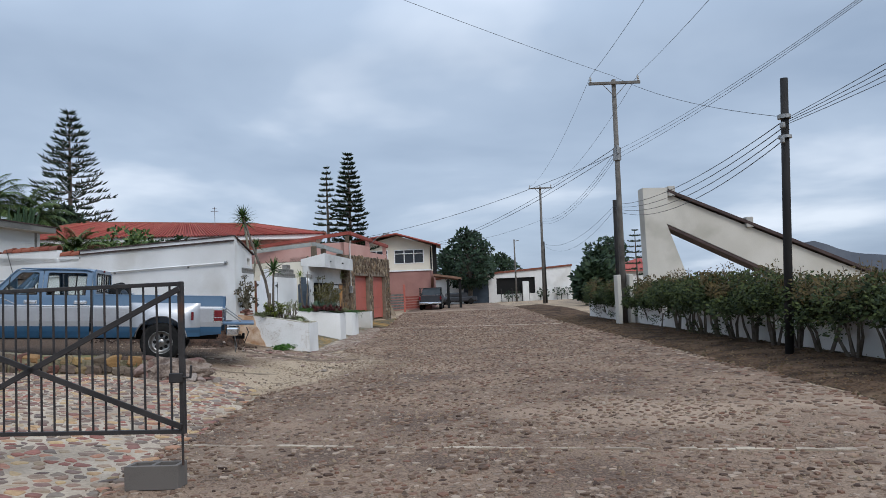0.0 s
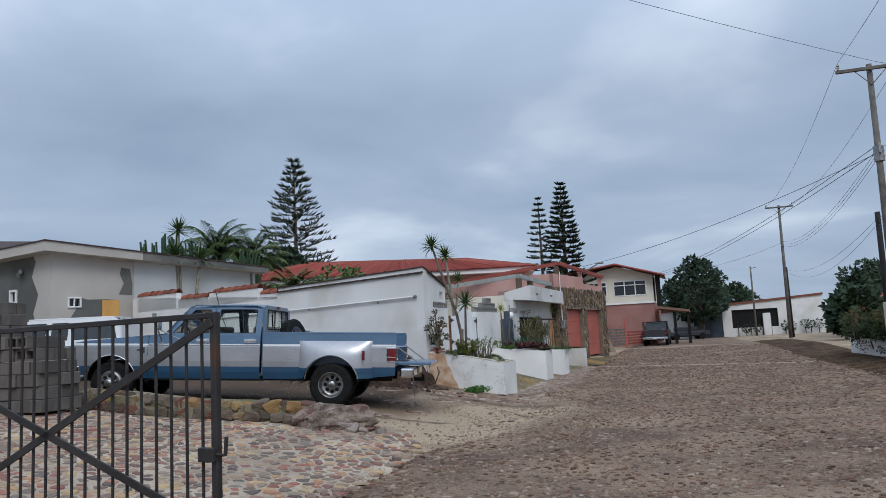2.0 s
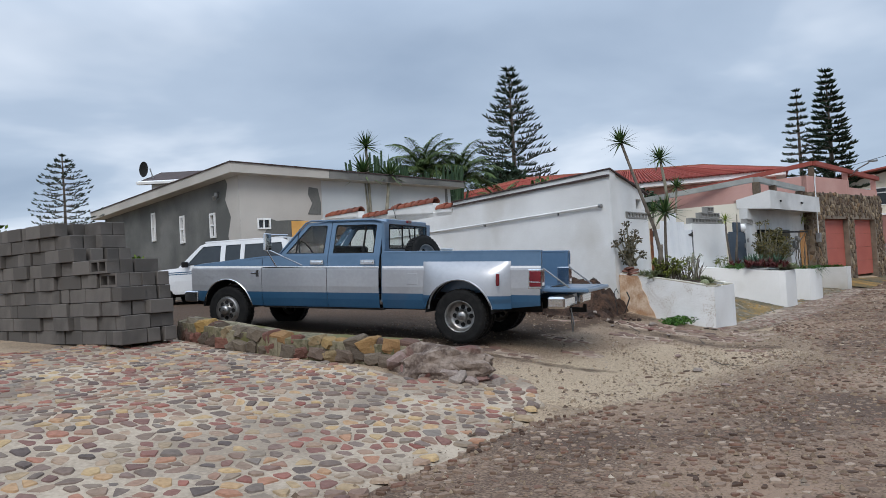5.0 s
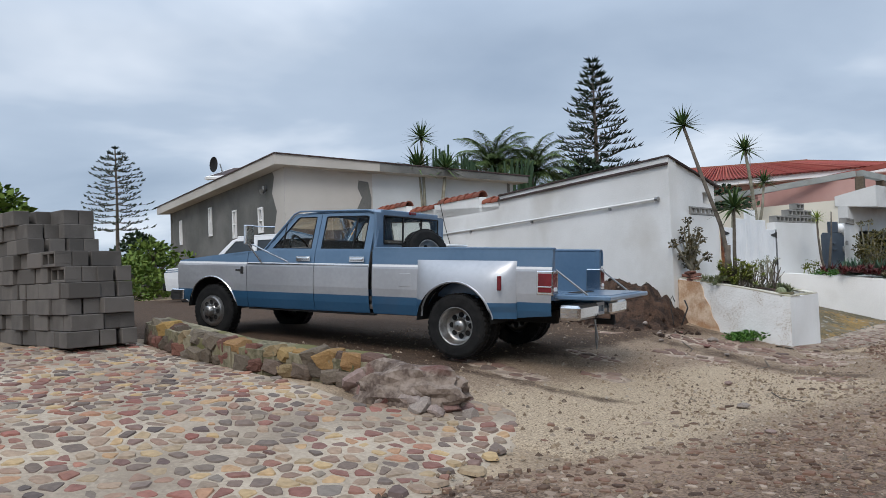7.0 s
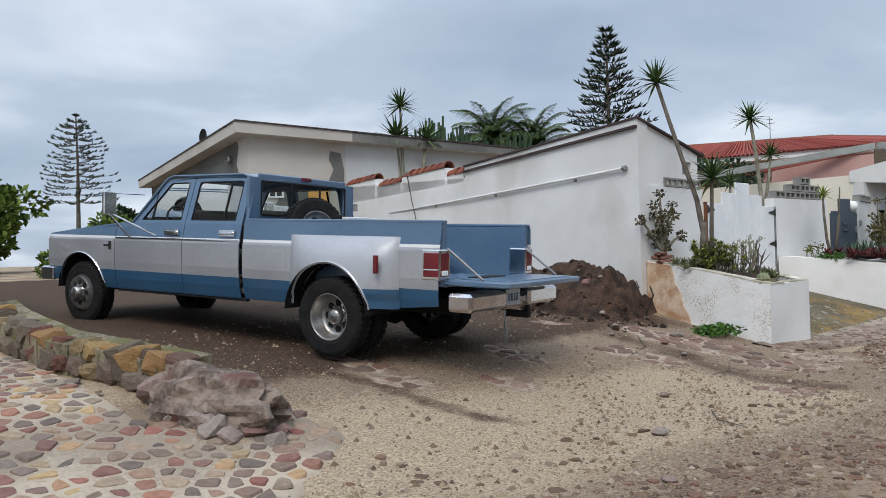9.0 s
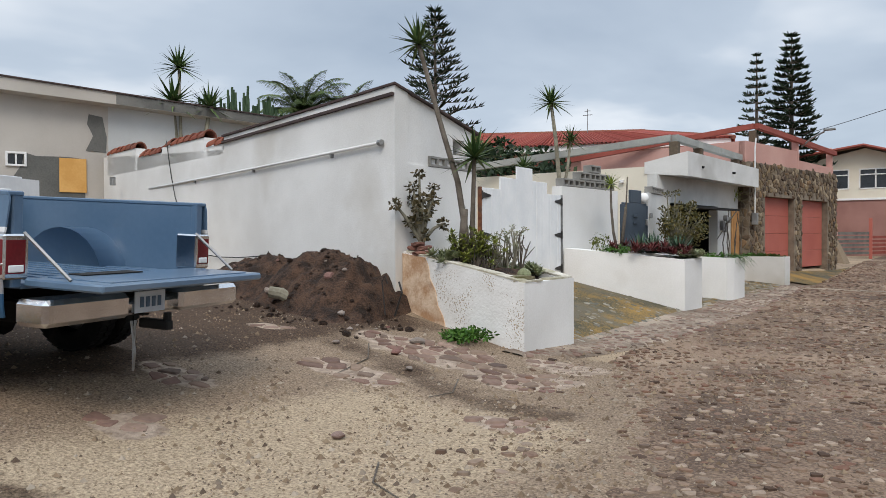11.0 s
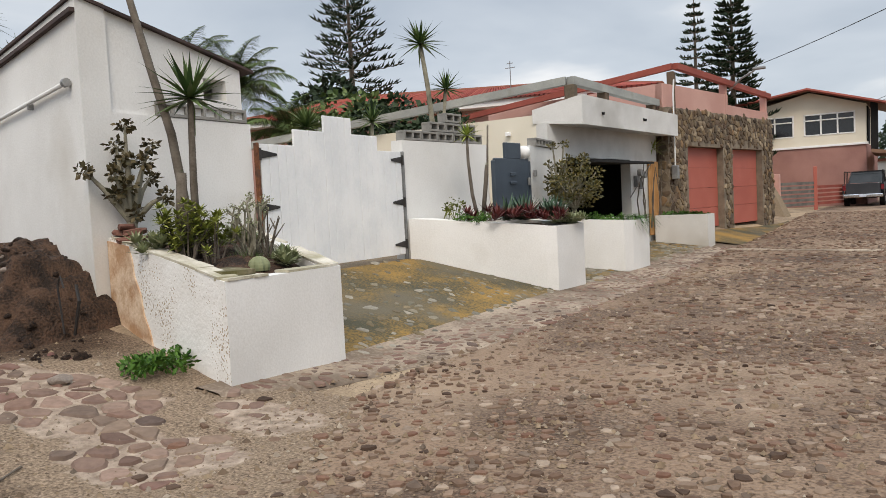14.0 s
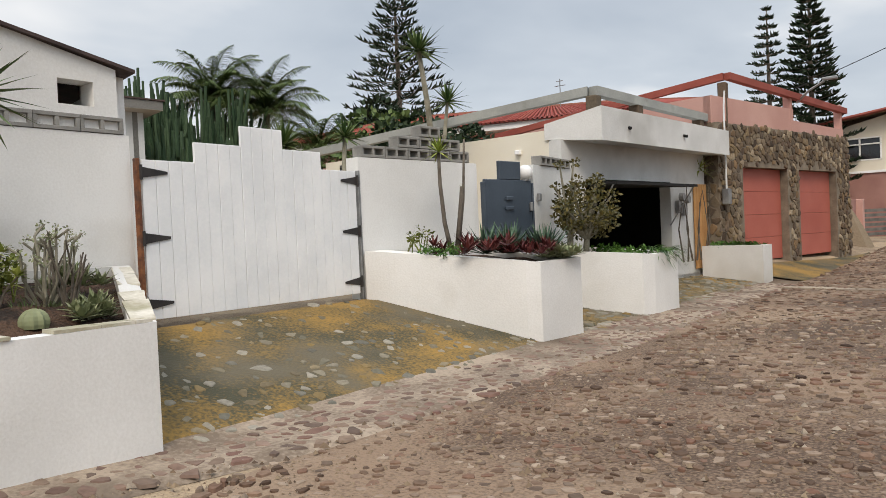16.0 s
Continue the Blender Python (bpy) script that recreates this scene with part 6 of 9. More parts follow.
def tree(name, m, h, r, label, leaf, clumps=26, per=130, size=0.32, trunk=0.3, conical=False, category="tree", gap=0.35):
    root = thing(name, label, category, m)
    tr, cr_ = MB(), MB()
    tr.tube([(0, 0, 0), (0.1, 0.05, h * 0.3), (0.0, 0.1, h * 0.6), (0, 0, h * 0.88)], [r * 0.09, r * 0.07, r * 0.045, 0.03], 8)
    for k in range(clumps):
        a = k * 2.39996
        t = (k + 0.5) / clumps
        z = h * (trunk + (1 - trunk) * t)
        rad = r * ((1 - t) * 0.95 + 0.08 if conical else math.sin(math.pi * min(1, 0.22 + 0.74 * t)) * 0.85) * rnd(0.5, 1.1)
        p = Vector((math.cos(a) * rad, math.sin(a) * rad, z + rnd(-0.04, 0.04) * h))
        tr.tube([(0, 0, max(h * 0.2, z - rad * 0.5)), p * 0.5 + Vector((0, 0, (z - rad * 0.2) * 0.5)), p], [r * 0.03, r * 0.02, 0.02], 5, caps=False)
        leafball(cr_, p, r * rnd(0.2, gap), per, size, 0, 0.62)
    part("trunk", tr, BARK, root)
    part("crown", cr_, leaf, root)
    return root


# conifers
norfolk("norfolk_pine", 13.0, 3.35, 21, "tall dark tiered araucaria conifer behind the houses", pose(-24.4, 49.2, 1.4), PINELEAF, 0.25, 11, width=1.1)
norfolk("norfolk_pine", 12.9, 2.1, 26, "slender tall tiered conifer behind the stone garage", pose(-7.75, 63.2, 0.6), PINELEAF, 0.2, 14, width=1.5)
norfolk("norfolk_pine", 11.4, 1.75, 20, "open branched tiered conifer behind the stone garage", pose(-9.2, 60.5, 0.6), PINELEAF, 0.2, 8, width=1.1)
norfolk("bare_pine", 5.15, 1.26, 15, "thin airy conifer with bare open branches", pose(-24.5, 19.3, 0.9), PINELEAF2, 0.48, 6, 0.0, True, width=0.7)
tree("dark_shrub_tree", pose(-24.2, 47.6, 1.2), 6.2, 3.6, "dense dark green shrubby tree at the garden edge", PINELEAF, 34, 150, 0.34, 0.15)
# palms and cacti in the walled garden
palm("palm", pose(-22.1, 36.1, 1.0), 5.4, 28, 2.5, "green feather palm rising above the garden wall")
palm("palm", pose(-20.9, 37.5, 1.0), 5.0, 28, 2.5, "green feather palm rising above the garden wall")
palm("palm", pose(-18.6, 37.8, 1.0), 3.2, 24, 2.2, "green feather palm rising above the garden wall")
cactus("candelabra_cactus", pose(-22.9, 33.3, 0.8), 7.2, 46, 2.0, "dense dark green candelabra cactus clump")
cactus("candelabra_cactus", pose(-21.4, 34.4, 0.8), 6.9, 60, 2.6, "dense dark green candelabra cactus clump")
cactus("candelabra_cactus", pose(-17.4, 31.6, 0.8), 4.4, 34, 1.9, "dense dark green candelabra cactus clump")
tree("garden_shrub", pose(-13.0, 36.2, 0.8), 3.6, 2.4, "dark green leafy shrub behind the white gate", TREELEAF, 22, 130, 0.22, 0.15)
tree("garden_shrub", pose(-10.4, 35.0, 0.8), 3.1, 1.7, "dark green leafy shrub behind the white gate", TREELEAF, 18, 130, 0.2, 0.15)
tree("garden_shrub", pose(-16.0, 38.6, 0.8), 4.4, 2.6, "dark green leafy shrub behind the white gate", PALMLEAF, 22, 130, 0.25, 0.15)
# sword-leaved plants
yucca("yucca", pose(-4.98, 21.6, 0.95), [([(0, 0, 0), (-0.04, 0, 0.5), (-0.15, -0.01, 1.15), (-0.36, -0.03, 1.8), (-0.55, -0.04, 2.4), (-0.74, -0.05, 3.02)], 0.034, 0.44), ([(0.04, 0.03, 0), (0.05, 0.03, 0.7), (0.08, 0.03, 1.45)], 0.030, 0.52), ([(-0.05, -0.02, 0.0), (-0.06, -0.03, 0.45), (-0.03, -0.03, 0.80)], 0.05, 0.02)], "tall leaning yucca with long bare stems in the planter", bark=BARK)
yucca("yucca", pose(-7.9, 30.3, 0.9), [([(0.1, 0.1, 0), (0.12, 0.1, 1.6), (0.0, 0.1, 2.9), (-0.10, 0.05, 3.8)], 0.05, 0.66), ([(0.12, 0.1, 1.2), (0.25, 0.25, 2.2), (0.28, 0.35, 2.85)], 0.035, 0.50)], "tall two-headed yucca behind the garden wall")
yucca("yucca", pose(-7.4, 27.6, 0.9), [([(0, 0, 0), (0.02, 0, 1.1), (0.05, 0.05, 1.95)], 0.035, 0.42)], "single-stemmed yucca behind the garden wall")
yucca("yucca", pose(-9.2, 28.0, 0.9), [([(0, 0, 0), (0, 0.0, 1.2), (0, 0.05, 2.05)], 0.09, 0.62)], "thick trunk yucca with a full grey-green head", leaf=PALMLEAF, n=80, bark=BARK)
yucca("yucca", pose(-5.05, 27.15, 0.98), [([(0, 0, 0), (-0.10, -0.02, 0.5), (-0.14, -0.03, 1.0), (-0.15, -0.02, 1.40)], 0.024, 0.30), ([(0.02, 0.03, 0), (0.06, 0.10, 0.6), (0.09, 0.12, 0.95)], 0.026, 0.02), ([(0.03, 0.04, 0), (0.08, 0.16, 0.8), (0.10, 0.20, 1.55)], 0.016, 0.02)], "small yucca with a lime head and cut stems", leaf=LIMELEAF, n=34, bark=BARK)
yucca("yucca", pose(-17.1, 26.3, 0.9), [([(0, 0, 0), (-0.05, 0, 2.5), (-0.1, -0.1, 4.15)], 0.06, 0.95), ([(0.3, 0.3, 0), (0.4, 0.4, 2.4), (0.5, 0.6, 4.05)], 0.06, 0.85), ([(0.1, 0, 1.0), (0.05, 0, 3.6), (0.0, 0.0, 5.1)], 0.04, 0.75)], "yucca clump behind the tile-capped wall")
yucca("yucca", pose(-5.15, 36.75, 0.7), [([(0, 0, 0), (-0.12, 0, 0.9), (0.05, 0.05, 1.85)], 0.025, 0.40)], "slender small yucca by the meters", leaf=LIMELEAF, n=30)


def jade(name, m, h, r, label, leaf, clumps=16, per=46, size=0.055):
    """A succulent shrub: thick forking stems, round heads of fleshy leaves."""
    root = thing(name, label, "succulent shrub", m)
    st_, lv = MB(), MB()
    st_.tube([(0, 0, 0), (0.02, 0.01, h * 0.25)], [0.055, 0.045], 7)
    for k in range(clumps):
        a = k * 2.39996
        t = (k + 0.5) / clumps
        rad = r * math.sin(math.pi * (0.25 + 0.65 * t)) * rnd(0.35, 1.25)
        p = Vector((math.cos(a) * rad, math.sin(a) * rad, h * (0.32 + 0.66 * t) * rnd(0.80, 1.12)))
        st_.tube([(0.02, 0.01, h * 0.22), (p.x * 0.6, p.y * 0.6, h * 0.3 + (p.z - h * 0.3) * 0.6), p], [0.035, 0.022, 0.012], 6, caps=False)
        leafball(lv, p, r * 0.24, per, size, 0, 0.8, 0.3)
    part("stem", st_, PALEBARK, root, "", True)
    part("foliage", lv, leaf, root)
    return root


jade("jade_shrub", pose(-5.68, 21.50, 1.08), 1.10, 0.30, "reddish-green succulent shrub against the white wall", JADERED, 15, 44, 0.065)
jade("jade_shrub", pose(-4.75, 30.25, 0.9), 1.15, 0.54, "large round olive jade shrub before the garage", JADE, 30, 62, 0.07)
jade("jade_shrub", pose(-4.95, 30.1, 0.9), 1.55, 0.32, "straggly olive succulent reaching over the wall", JADE, 9, 34, 0.06)


def suc(name, m, kind, label):
    """Low planter plants: rosettes, tufts, twiggy stems."""
    mb = MB()
    mats = [AGAVE]
    if kind == "aloe":
        for k in range(3):
            rosette(mb, (rnd(-0.12, 0.12), rnd(-0.12, 0.12), 0.02), 22, rnd(0.26, 0.36), 0.045, 0.1, 1.35, -0.05)
    elif kind == "red":
        mats = [REDSED]
        for k in range(9):
            rosette(mb, (rnd(-0.22, 0.22), rnd(-0.22, 0.22), rnd(0.03, 0.10)), 14, rnd(0.09, 0.14), 0.03, 0.0, 1.3, 0.0)
    elif kind == "pale":
        mats = [PALESUC]
        for k in range(14):
            rosette(mb, (rnd(-0.13, 0.13), rnd(-0.13, 0.13), rnd(0.0, 0.07)), 14, rnd(0.06, 0.10), 0.035, 0.0, 1.3, 0.0)
    elif kind == "green":
        mats = [FRESHLEAF]
        for k in range(10):
            p = Vector((rnd(-0.12, 0.12), rnd(-0.12, 0.12), 0))
            q = p + Vector((rnd(-0.12, 0.12), rnd(-0.12, 0.12), rnd(0.15, 0.32)))
            mb.tube([p, q], 0.006, 4)
            leafball(mb, q, 0.06, 16, 0.05)
    elif kind == "leafy":
        mats = [FRESHLEAF, BARK]
        for k in range(15):
            a = rnd(0, 6.28)
            p = Vector((0.05 * math.cos(a), 0.05 * math.sin(a), 0))
            q = Vector((rnd(0.05, 0.24) * math.cos(a), rnd(0.05, 0.24) * math.sin(a), rnd(0.14, 0.46)))
            mb.tube([p, q * 0.6 + Vector((0, 0, 0.02)), q], [0.009, 0.007, 0.005], 5, 1)
            rosette(mb, q, 11, rnd(0.06, 0.10), 0.04, -0.3, 1.2, 0.1)
            rosette(mb, q * 0.75, 6, rnd(0.05, 0.08), 0.035, -0.3, 0.8, 0.1)
    elif kind == "weed":
        mats = [WEED]
        for k in range(26):
            p = Vector((rnd(-0.22, 0.22), rnd(-0.22, 0.22), rnd(0.02, 0.10)))
            leafball(mb, p, 0.07, 14, 0.055, 0, 0.6, 0.2)
    elif kind == "twig":
        mats = [PALEBARK, PALESUC]
        for k in range(10):
            a = rnd(0, 6.28)
            p1 = Vector((0.13 * math.cos(a), 0.13 * math.sin(a), rnd(0.15, 0.28)))
            p2 = p1 + Vector((rnd(-0.05, 0.05), rnd(-0.05, 0.05), rnd(0.14, 0.30)))
            mb.tube([(0, 0, 0), p1, p2], [0.013, 0.010, 0.008], 6)
            for j in range(2):
                q = p2 + Vector((rnd(-0.07, 0.07), rnd(-0.07, 0.07), rnd(0.02, 0.08)))
                mb.tube([p2, q], 0.008, 6)
                leafball(mb, q, 0.022, 12, 0.022, 1)
    elif kind == "bare":
        mats = [BARK]
        for k in range(6):
            p1 = Vector((rnd(-0.1, 0.1), rnd(-0.1, 0.1), rnd(0.2, 0.35)))
            p2 = p1 + Vector((rnd(-0.12, 0.12), rnd(-0.12, 0.12), rnd(0.1, 0.3)))
            mb.tube([(0, 0, 0), p1, p2], [0.012, 0.009, 0.005], 5)
            mb.tube([p1, p1 + Vector((rnd(-0.12, 0.12), rnd(-0.12, 0.12), rnd(0.08, 0.2)))], [0.008, 0.004], 4)
    elif kind == "barrel":
        mats = [PALESUC]
        vs, fs = [], []
        for i in range(7):
            for k in range(20):
                e_ = -0.5 + 2.0 * i / 6
                rr = 0.085 * math.cos(e_ * 0.95) * (1 + (0.10 if k % 2 else -0.06))
                vs.append((rr * math.cos(6.283 * k / 20), rr * math.sin(6.283 * k / 20), 0.06 + 0.085 * math.sin(e_ * 0.95)))
        fs = [(i * 20 + k, i * 20 + (k + 1) % 20, (i + 1) * 20 + (k + 1) % 20, (i + 1) * 20 + k) for i in range(6) for k in range(20)]
        mb.add(vs, fs + [tuple(range(120, 140))])
    elif kind == "trail":
        mats = [WEED]
        for k in range(40):
            p = Vector((rnd(-0.22, 0.22), rnd(-0.15, 0.15), rnd(0.0, 0.05)))
            d = Vector((rnd(0.3, 1.0), rnd(-0.5, 0.5), rnd(0.0, 0.5)))
            mb.blade(p, d, (0, 0, 1), rnd(0.25, 0.5), 0.03, rnd(0.5, 1.1), 4)
    elif kind == "grass":
        mats = [PALMLEAF]
        for k in range(46):
            a = rnd(0, 6.28)
            mb.blade((rnd(-0.06, 0.06), rnd(-0.06, 0.06), 0), (math.cos(a) * 0.5, math.sin(a) * 0.5, 1), (math.cos(a), math.sin(a), 0), rnd(0.15, 0.34), 0.014, rnd(0.1, 0.5), 3)
    if kind in ("red", "aloe", "pale"):
        mb.v = [(a * 1.55, b * 1.55, c * 1.5) for a, b, c in mb.v]
    return solid(name, mb, mats, label, "plant", m=m)


for nm, x, y, z, kd, lb in (
    ("green_succulent", -4.80, 21.40, 0.90, "leafy", "yellow-green leafy succulent shrub in the white planter"),
    ("green_succulent", -5.02, 21.48, 0.96, "leafy", "yellow-green leafy succulent shrub at the yucca foot"),
    ("green_succulent", -4.62, 21.52, 0.86, "leafy", "yellow-green leafy succulent shrub in the white planter"),
    ("green_succulent", -4.95, 21.75, 0.95, "green", "bright green fleshy plant at the yucca foot"),
    ("agave_rosette", -5.15, 21.42, 0.98, "pale", "rounded pale green rosette on the rim"),
    ("twiggy_succulent", -4.52, 21.85, 0.84, "twig", "leggy succulent with knobby pale tips"), ("twiggy_succulent", -4.68, 22.0, 0.86, "twig", "leggy succulent with knobby pale tips"),
    ("bare_shrub", -4.40, 21.95, 0.82, "bare", "leafless twiggy shrub in the planter"), ("grass_tuft", -4.45, 21.70, 0.82, "grass", "dry green grassy tuft in the planter"),
    ("barrel_cactus", -4.18, 21.62, 0.80, "barrel", "small round pale green cactus in soil"), ("pale_succulent", -4.3, 22.0, 0.82, "pale", "pale green succulent cluster near the gate"),
    ("pale_succulent", -5.2, 22.4, 1.0, "pale", "pale green succulent cluster by the wall"),
    ("green_succulent", -5.35, 26.72, 1.0, "green", "bright green fleshy plant by the white wall"), ("green_succulent", -5.15, 26.85, 0.98, "weed", "low green spreading plant in the planter"),
    ("red_succulent", -4.85, 27.0, 0.94, "red", "maroon red succulent cushion in the planter"), ("red_succulent", -4.55, 27.1, 0.93, "red", "maroon red succulent cushion in the planter"), ("red_succulent", -4.2, 27.45, 0.90, "red", "maroon red succulent cushion in the planter"), ("red_succulent", -4.45, 27.6, 0.90, "red", "maroon red succulent cushion in the planter"),
    ("aloe", -4.75, 27.5, 0.92, "aloe", "spiky blue-green aloe rosettes"), ("aloe", -4.3, 27.9, 0.90, "aloe", "spiky blue-green aloe rosettes"), ("aloe", -4.9, 28.0, 0.94, "aloe", "spiky blue-green aloe rosettes"),
    ("pale_succulent", -3.98, 27.66, 0.86, "pale", "pale variegated succulent cluster at the planter end"), ("pale_succulent", -4.05, 27.85, 0.86, "pale", "pale variegated succulent cluster at the planter end"), ("barrel_cactus", -3.92, 27.8, 0.88, "barrel", "small golden round cactus at the planter end"),
    ("low_plant", -4.2, 30.7, 0.80, "weed", "low green leafy ground plants"), ("low_plant", -4.7, 30.9, 0.84, "weed", "low green leafy ground plants"), ("trailing_plant", -3.85, 31.0, 0.84, "trail", "feathery green plant trailing over the planter edge"), ("trailing_plant", -3.9, 30.75, 0.84, "trail", "feathery green plant trailing over the planter edge"),
    ("low_plant", -4.3, 36.65, 0.70, "weed", "dark green low plants in the far planter"), ("low_plant", -3.9, 36.6, 0.70, "weed", "dark green low plants in the far planter"), ("low_plant", -4.6, 36.75, 0.70, "weed", "dark green low plants in the far planter"),
    ("weed", -4.40, 20.74, 0.12, "weed", "bright green weed growing at the planter foot"), ("weed", -4.56, 20.83, 0.13, "weed", "bright green weed growing at the planter foot")):
    suc(nm, pose(x + (0.16 if 26.8 < y < 28.2 else 0), y, z + (0.10 if 26.5 < y < 28.2 else 0.07 if 30 < y < 32 else 0.05), 0, 0, rnd(0, 360) if kd != "trail" else rnd(-20, 20)), kd, lb)

# distant trees up the road and at the left
tree("roadside_pine", pose(2.75, 82.5, 0.3), 7.7, 3.4, "dark bushy pine at the head of the road", PINELEAF, 40, 110, 0.42, 0.24, False, gap=0.26)
for x, y, h, r, lf in ((8.4, 112, 6.6, 3.2, TREELEAF), (1.0, 108, 7.2, 4.2, TREELEAF), (4.6, 104, 7.2, 3.6, TREELEAF), (15.5, 70, 4.4, 2.2, TREELEAF), (12.3, 60, 4.0, 1.8, PINELEAF), (10.6, 52, 3.0, 1.5, TREELEAF)):
    tree("distant_tree", pose(x, y, 0.0), h, r, "round-headed green tree in the distance", lf, 24, 110, 0.5, 0.3)
tree("tall_airy_tree", pose(14.6, 66, 0), 5.6, 2.2, "thin tree with flat airy crown", TREELEAF, 14, 80, 0.4, 0.62)
norfolk("norfolk_pine", 5.0, 1.3, 12, "small dark conifer beyond the hedge", pose(12.3, 48, 0), PINELEAF, 0.2, 9)
tree("round_bush", pose(-29.8, 17.0, 1.1), 3.7, 2.6, "rounded bright green tree behind the block stack", BRIGHTLEAF, 34, 170, 0.3, 0.2)
tree("dark_bush", pose(-33.0, 24.0, 1.1), 2.6, 1.6, "dark green bush by the grey house", TREELEAF, 16, 120, 0.22, 0.1)
tree("low_bush", pose(-23.5, 20.0, 1.0), 1.7, 1.7, "low yellow-green bush behind a small wall", BRIGHTLEAF, 16, 150, 0.16, 0.1)
tree("low_bush", pose(-21.6, 18.4, 1.0), 1.1, 1.2, "low yellow-green bush behind a small wall", BRIGHTLEAF, 14, 150, 0.14, 0.1)

# ---- fittings on the white walls ----
wd = (Vector(A1) - Vector(A0)).normalized()
wn_ = Vector((wd.y, -wd.x))
if wn_.y > 0:
    wn_ = -wn_
pp = [Vector(A0) + wd * s + wn_ * 0.045 for s in (0.25, 3.0, 5.2, 9.0)]
pipe = thing("wall_pipe", "long white pipe running along the boundary wall", "pipe")
part("tube", MB().tube([(*pp[0], 2.66), (*pp[1], 2.60), (*pp[2], 2.56), (*pp[3], 2.50)], 0.022, 8), PVC, pipe, "", True)
part("end_cap", MB().tube([(*(pp[0] - wd * 0.02), 2.66), (*(pp[0] + wd * 0.05), 2.66)], 0.042, 8), STEEL, pipe)
for s in (1.5, 4.0, 6.5):
    q = Vector(A0) + wd * s + wn_ * 0.03
    part("clamp", MB().box((*q, 2.63 - 0.018 * s), (0.03, 0.06, 0.08), 0.005, math.degrees(math.atan2(wd.y, wd.x))), STEEL, pipe)
cab = [Vector(A0) + wd * q + wn_ * 0.05 for q in (7.95, 7.72, 7.5, 7.1, 6.6, 6.15, 5.4, 4.6, 3.5, 3.44)]
solid("wall_cable", MB().tube([(*q, z) for q, z in zip(cab, (3.46, 2.75, 2.25, 1.72, 1.30, 1.08, 1.04, 1.04, 1.09, 1.16))], 0.009, 6), CABLE, "thin black cable drooping down the white wall", "cable")
# drip line below the sloping wall top
part_m = MB()
part_m.prism([Vector(A0) + wn_ * 0.05, Vector(A0) + wn_ * 0.002, Vector(A1) + wn_ * 0.002, Vector(A1) + wn_ * 0.05], [3.26, 3.26, 3.14, 3.14], [3.30, 3.30, 3.18, 3.18])
setting("wall_ledge", part_m, DARKROOF, "thin dark drip ledge under the wall top", "ledge")


def tile_mesh():
    mb = MB()
    n = 8
    vs, fs = [], []
    for i, (x, r) in enumerate(((-0.19, 0.085), (0.19, 0.07))):
        for o in (0, 0.014):
            for k in range(n + 1):
                a = math.pi * k / n
                vs.append((x, (r - o) * math.cos(a), (r - o) * math.sin(a)))
    m_ = n + 1
    for k in range(n):
        fs += [(k, k + 1, 2 * m_ + k + 1, 2 * m_ + k), (m_ + k + 1, m_ + k, 3 * m_ + k, 3 * m_ + k + 1), (k, m_ + k, m_ + k + 1, k + 1), (2 * m_ + k + 1, 3 * m_ + k + 1, 3 * m_ + k, 2 * m_ + k)]
    mb.add(vs, fs)
    return mb.mesh("cap_tile", TERRA)


TILE = tile_mesh()
lw = (Vector(A3) - Vector(A1)).normalized()
la = math.degrees(math.atan2(lw.y, lw.x))
caps = thing("wall_cap_tiles", "stepped rows of red clay tiles capping the low wall", "roof tiles")
for seg, (s0, s1, z) in enumerate(((0.05, 0.75, 3.12), (0.85, 3.0, 3.32), (3.05, 4.5, 3.22), (4.6, 6.6, 3.46))):
    cw = MB()
    q0, q1 = Vector(A1) + lw * s0, Vector(A1) + lw * s1
    nrm = Vector((-lw.y, lw.x))
    cw.prism([q0, q0 - nrm * 0.22, q1 - nrm * 0.22, q1], 2.95, z + 0.02)
    setting("wall_step", cw, WHITE, "white stepped wall top", "wall")
    k = 0
    s = s0 + 0.17
    while s < s1:
        ob = new("cap_tile", TILE)
        ob.parent = caps
        c = Vector(A1) + lw * s - nrm * 0.11
        ob.matrix_basis = pose(c.x, c.y, z + 0.02 + rnd(-0.006, 0.01), 0, 3, la + rnd(-3, 3)) @ Matrix.Diagonal((1, 1.7, 1.8, 1))
        s += 0.33
mb = MB().box((-16.2, 23.75, 2.75), (0.12, 0.09, 0.2), 0.01)
solid("meter_box", mb, STEEL, "small grey electrical box on the wall", "box")


# hollow screen blocks
def block_mesh(name, mat, lx=0.40, ly=0.20, lz=0.195, holes=2):
    """A concrete block lying with its cores facing y."""
    mb = MB()
    t = 0.035
    cell = (lx - t) / holes
    mb.box((0, 0, lz / 2 - t / 2), (lx, ly, t), 0.004)
    mb.box((0, 0, -lz / 2 + t / 2), (lx, ly, t), 0.004)
    for k in range(holes + 1):
        mb.box((-lx / 2 + t / 2 + k * cell, 0, 0), (t, ly - 0.002, lz - 2 * t), 0.002)
    return mb.mesh(name, mat)


SCREEN = block_mesh("screen_block", BLOCKPALE, 0.40, 0.18, 0.15, 2)


def screen_row(root, p, ang, n, z):
    for k in range(n):
        c = Vector(p) + Vector((math.cos(radians(ang)), math.sin(radians(ang)))) * (0.2 + k * 0.405)
        ob = new("screen_block", SCREEN)
        ob.parent = root
        ob.matrix_basis = pose(c.x, c.y, z + 0.078, 0, 0, ang)


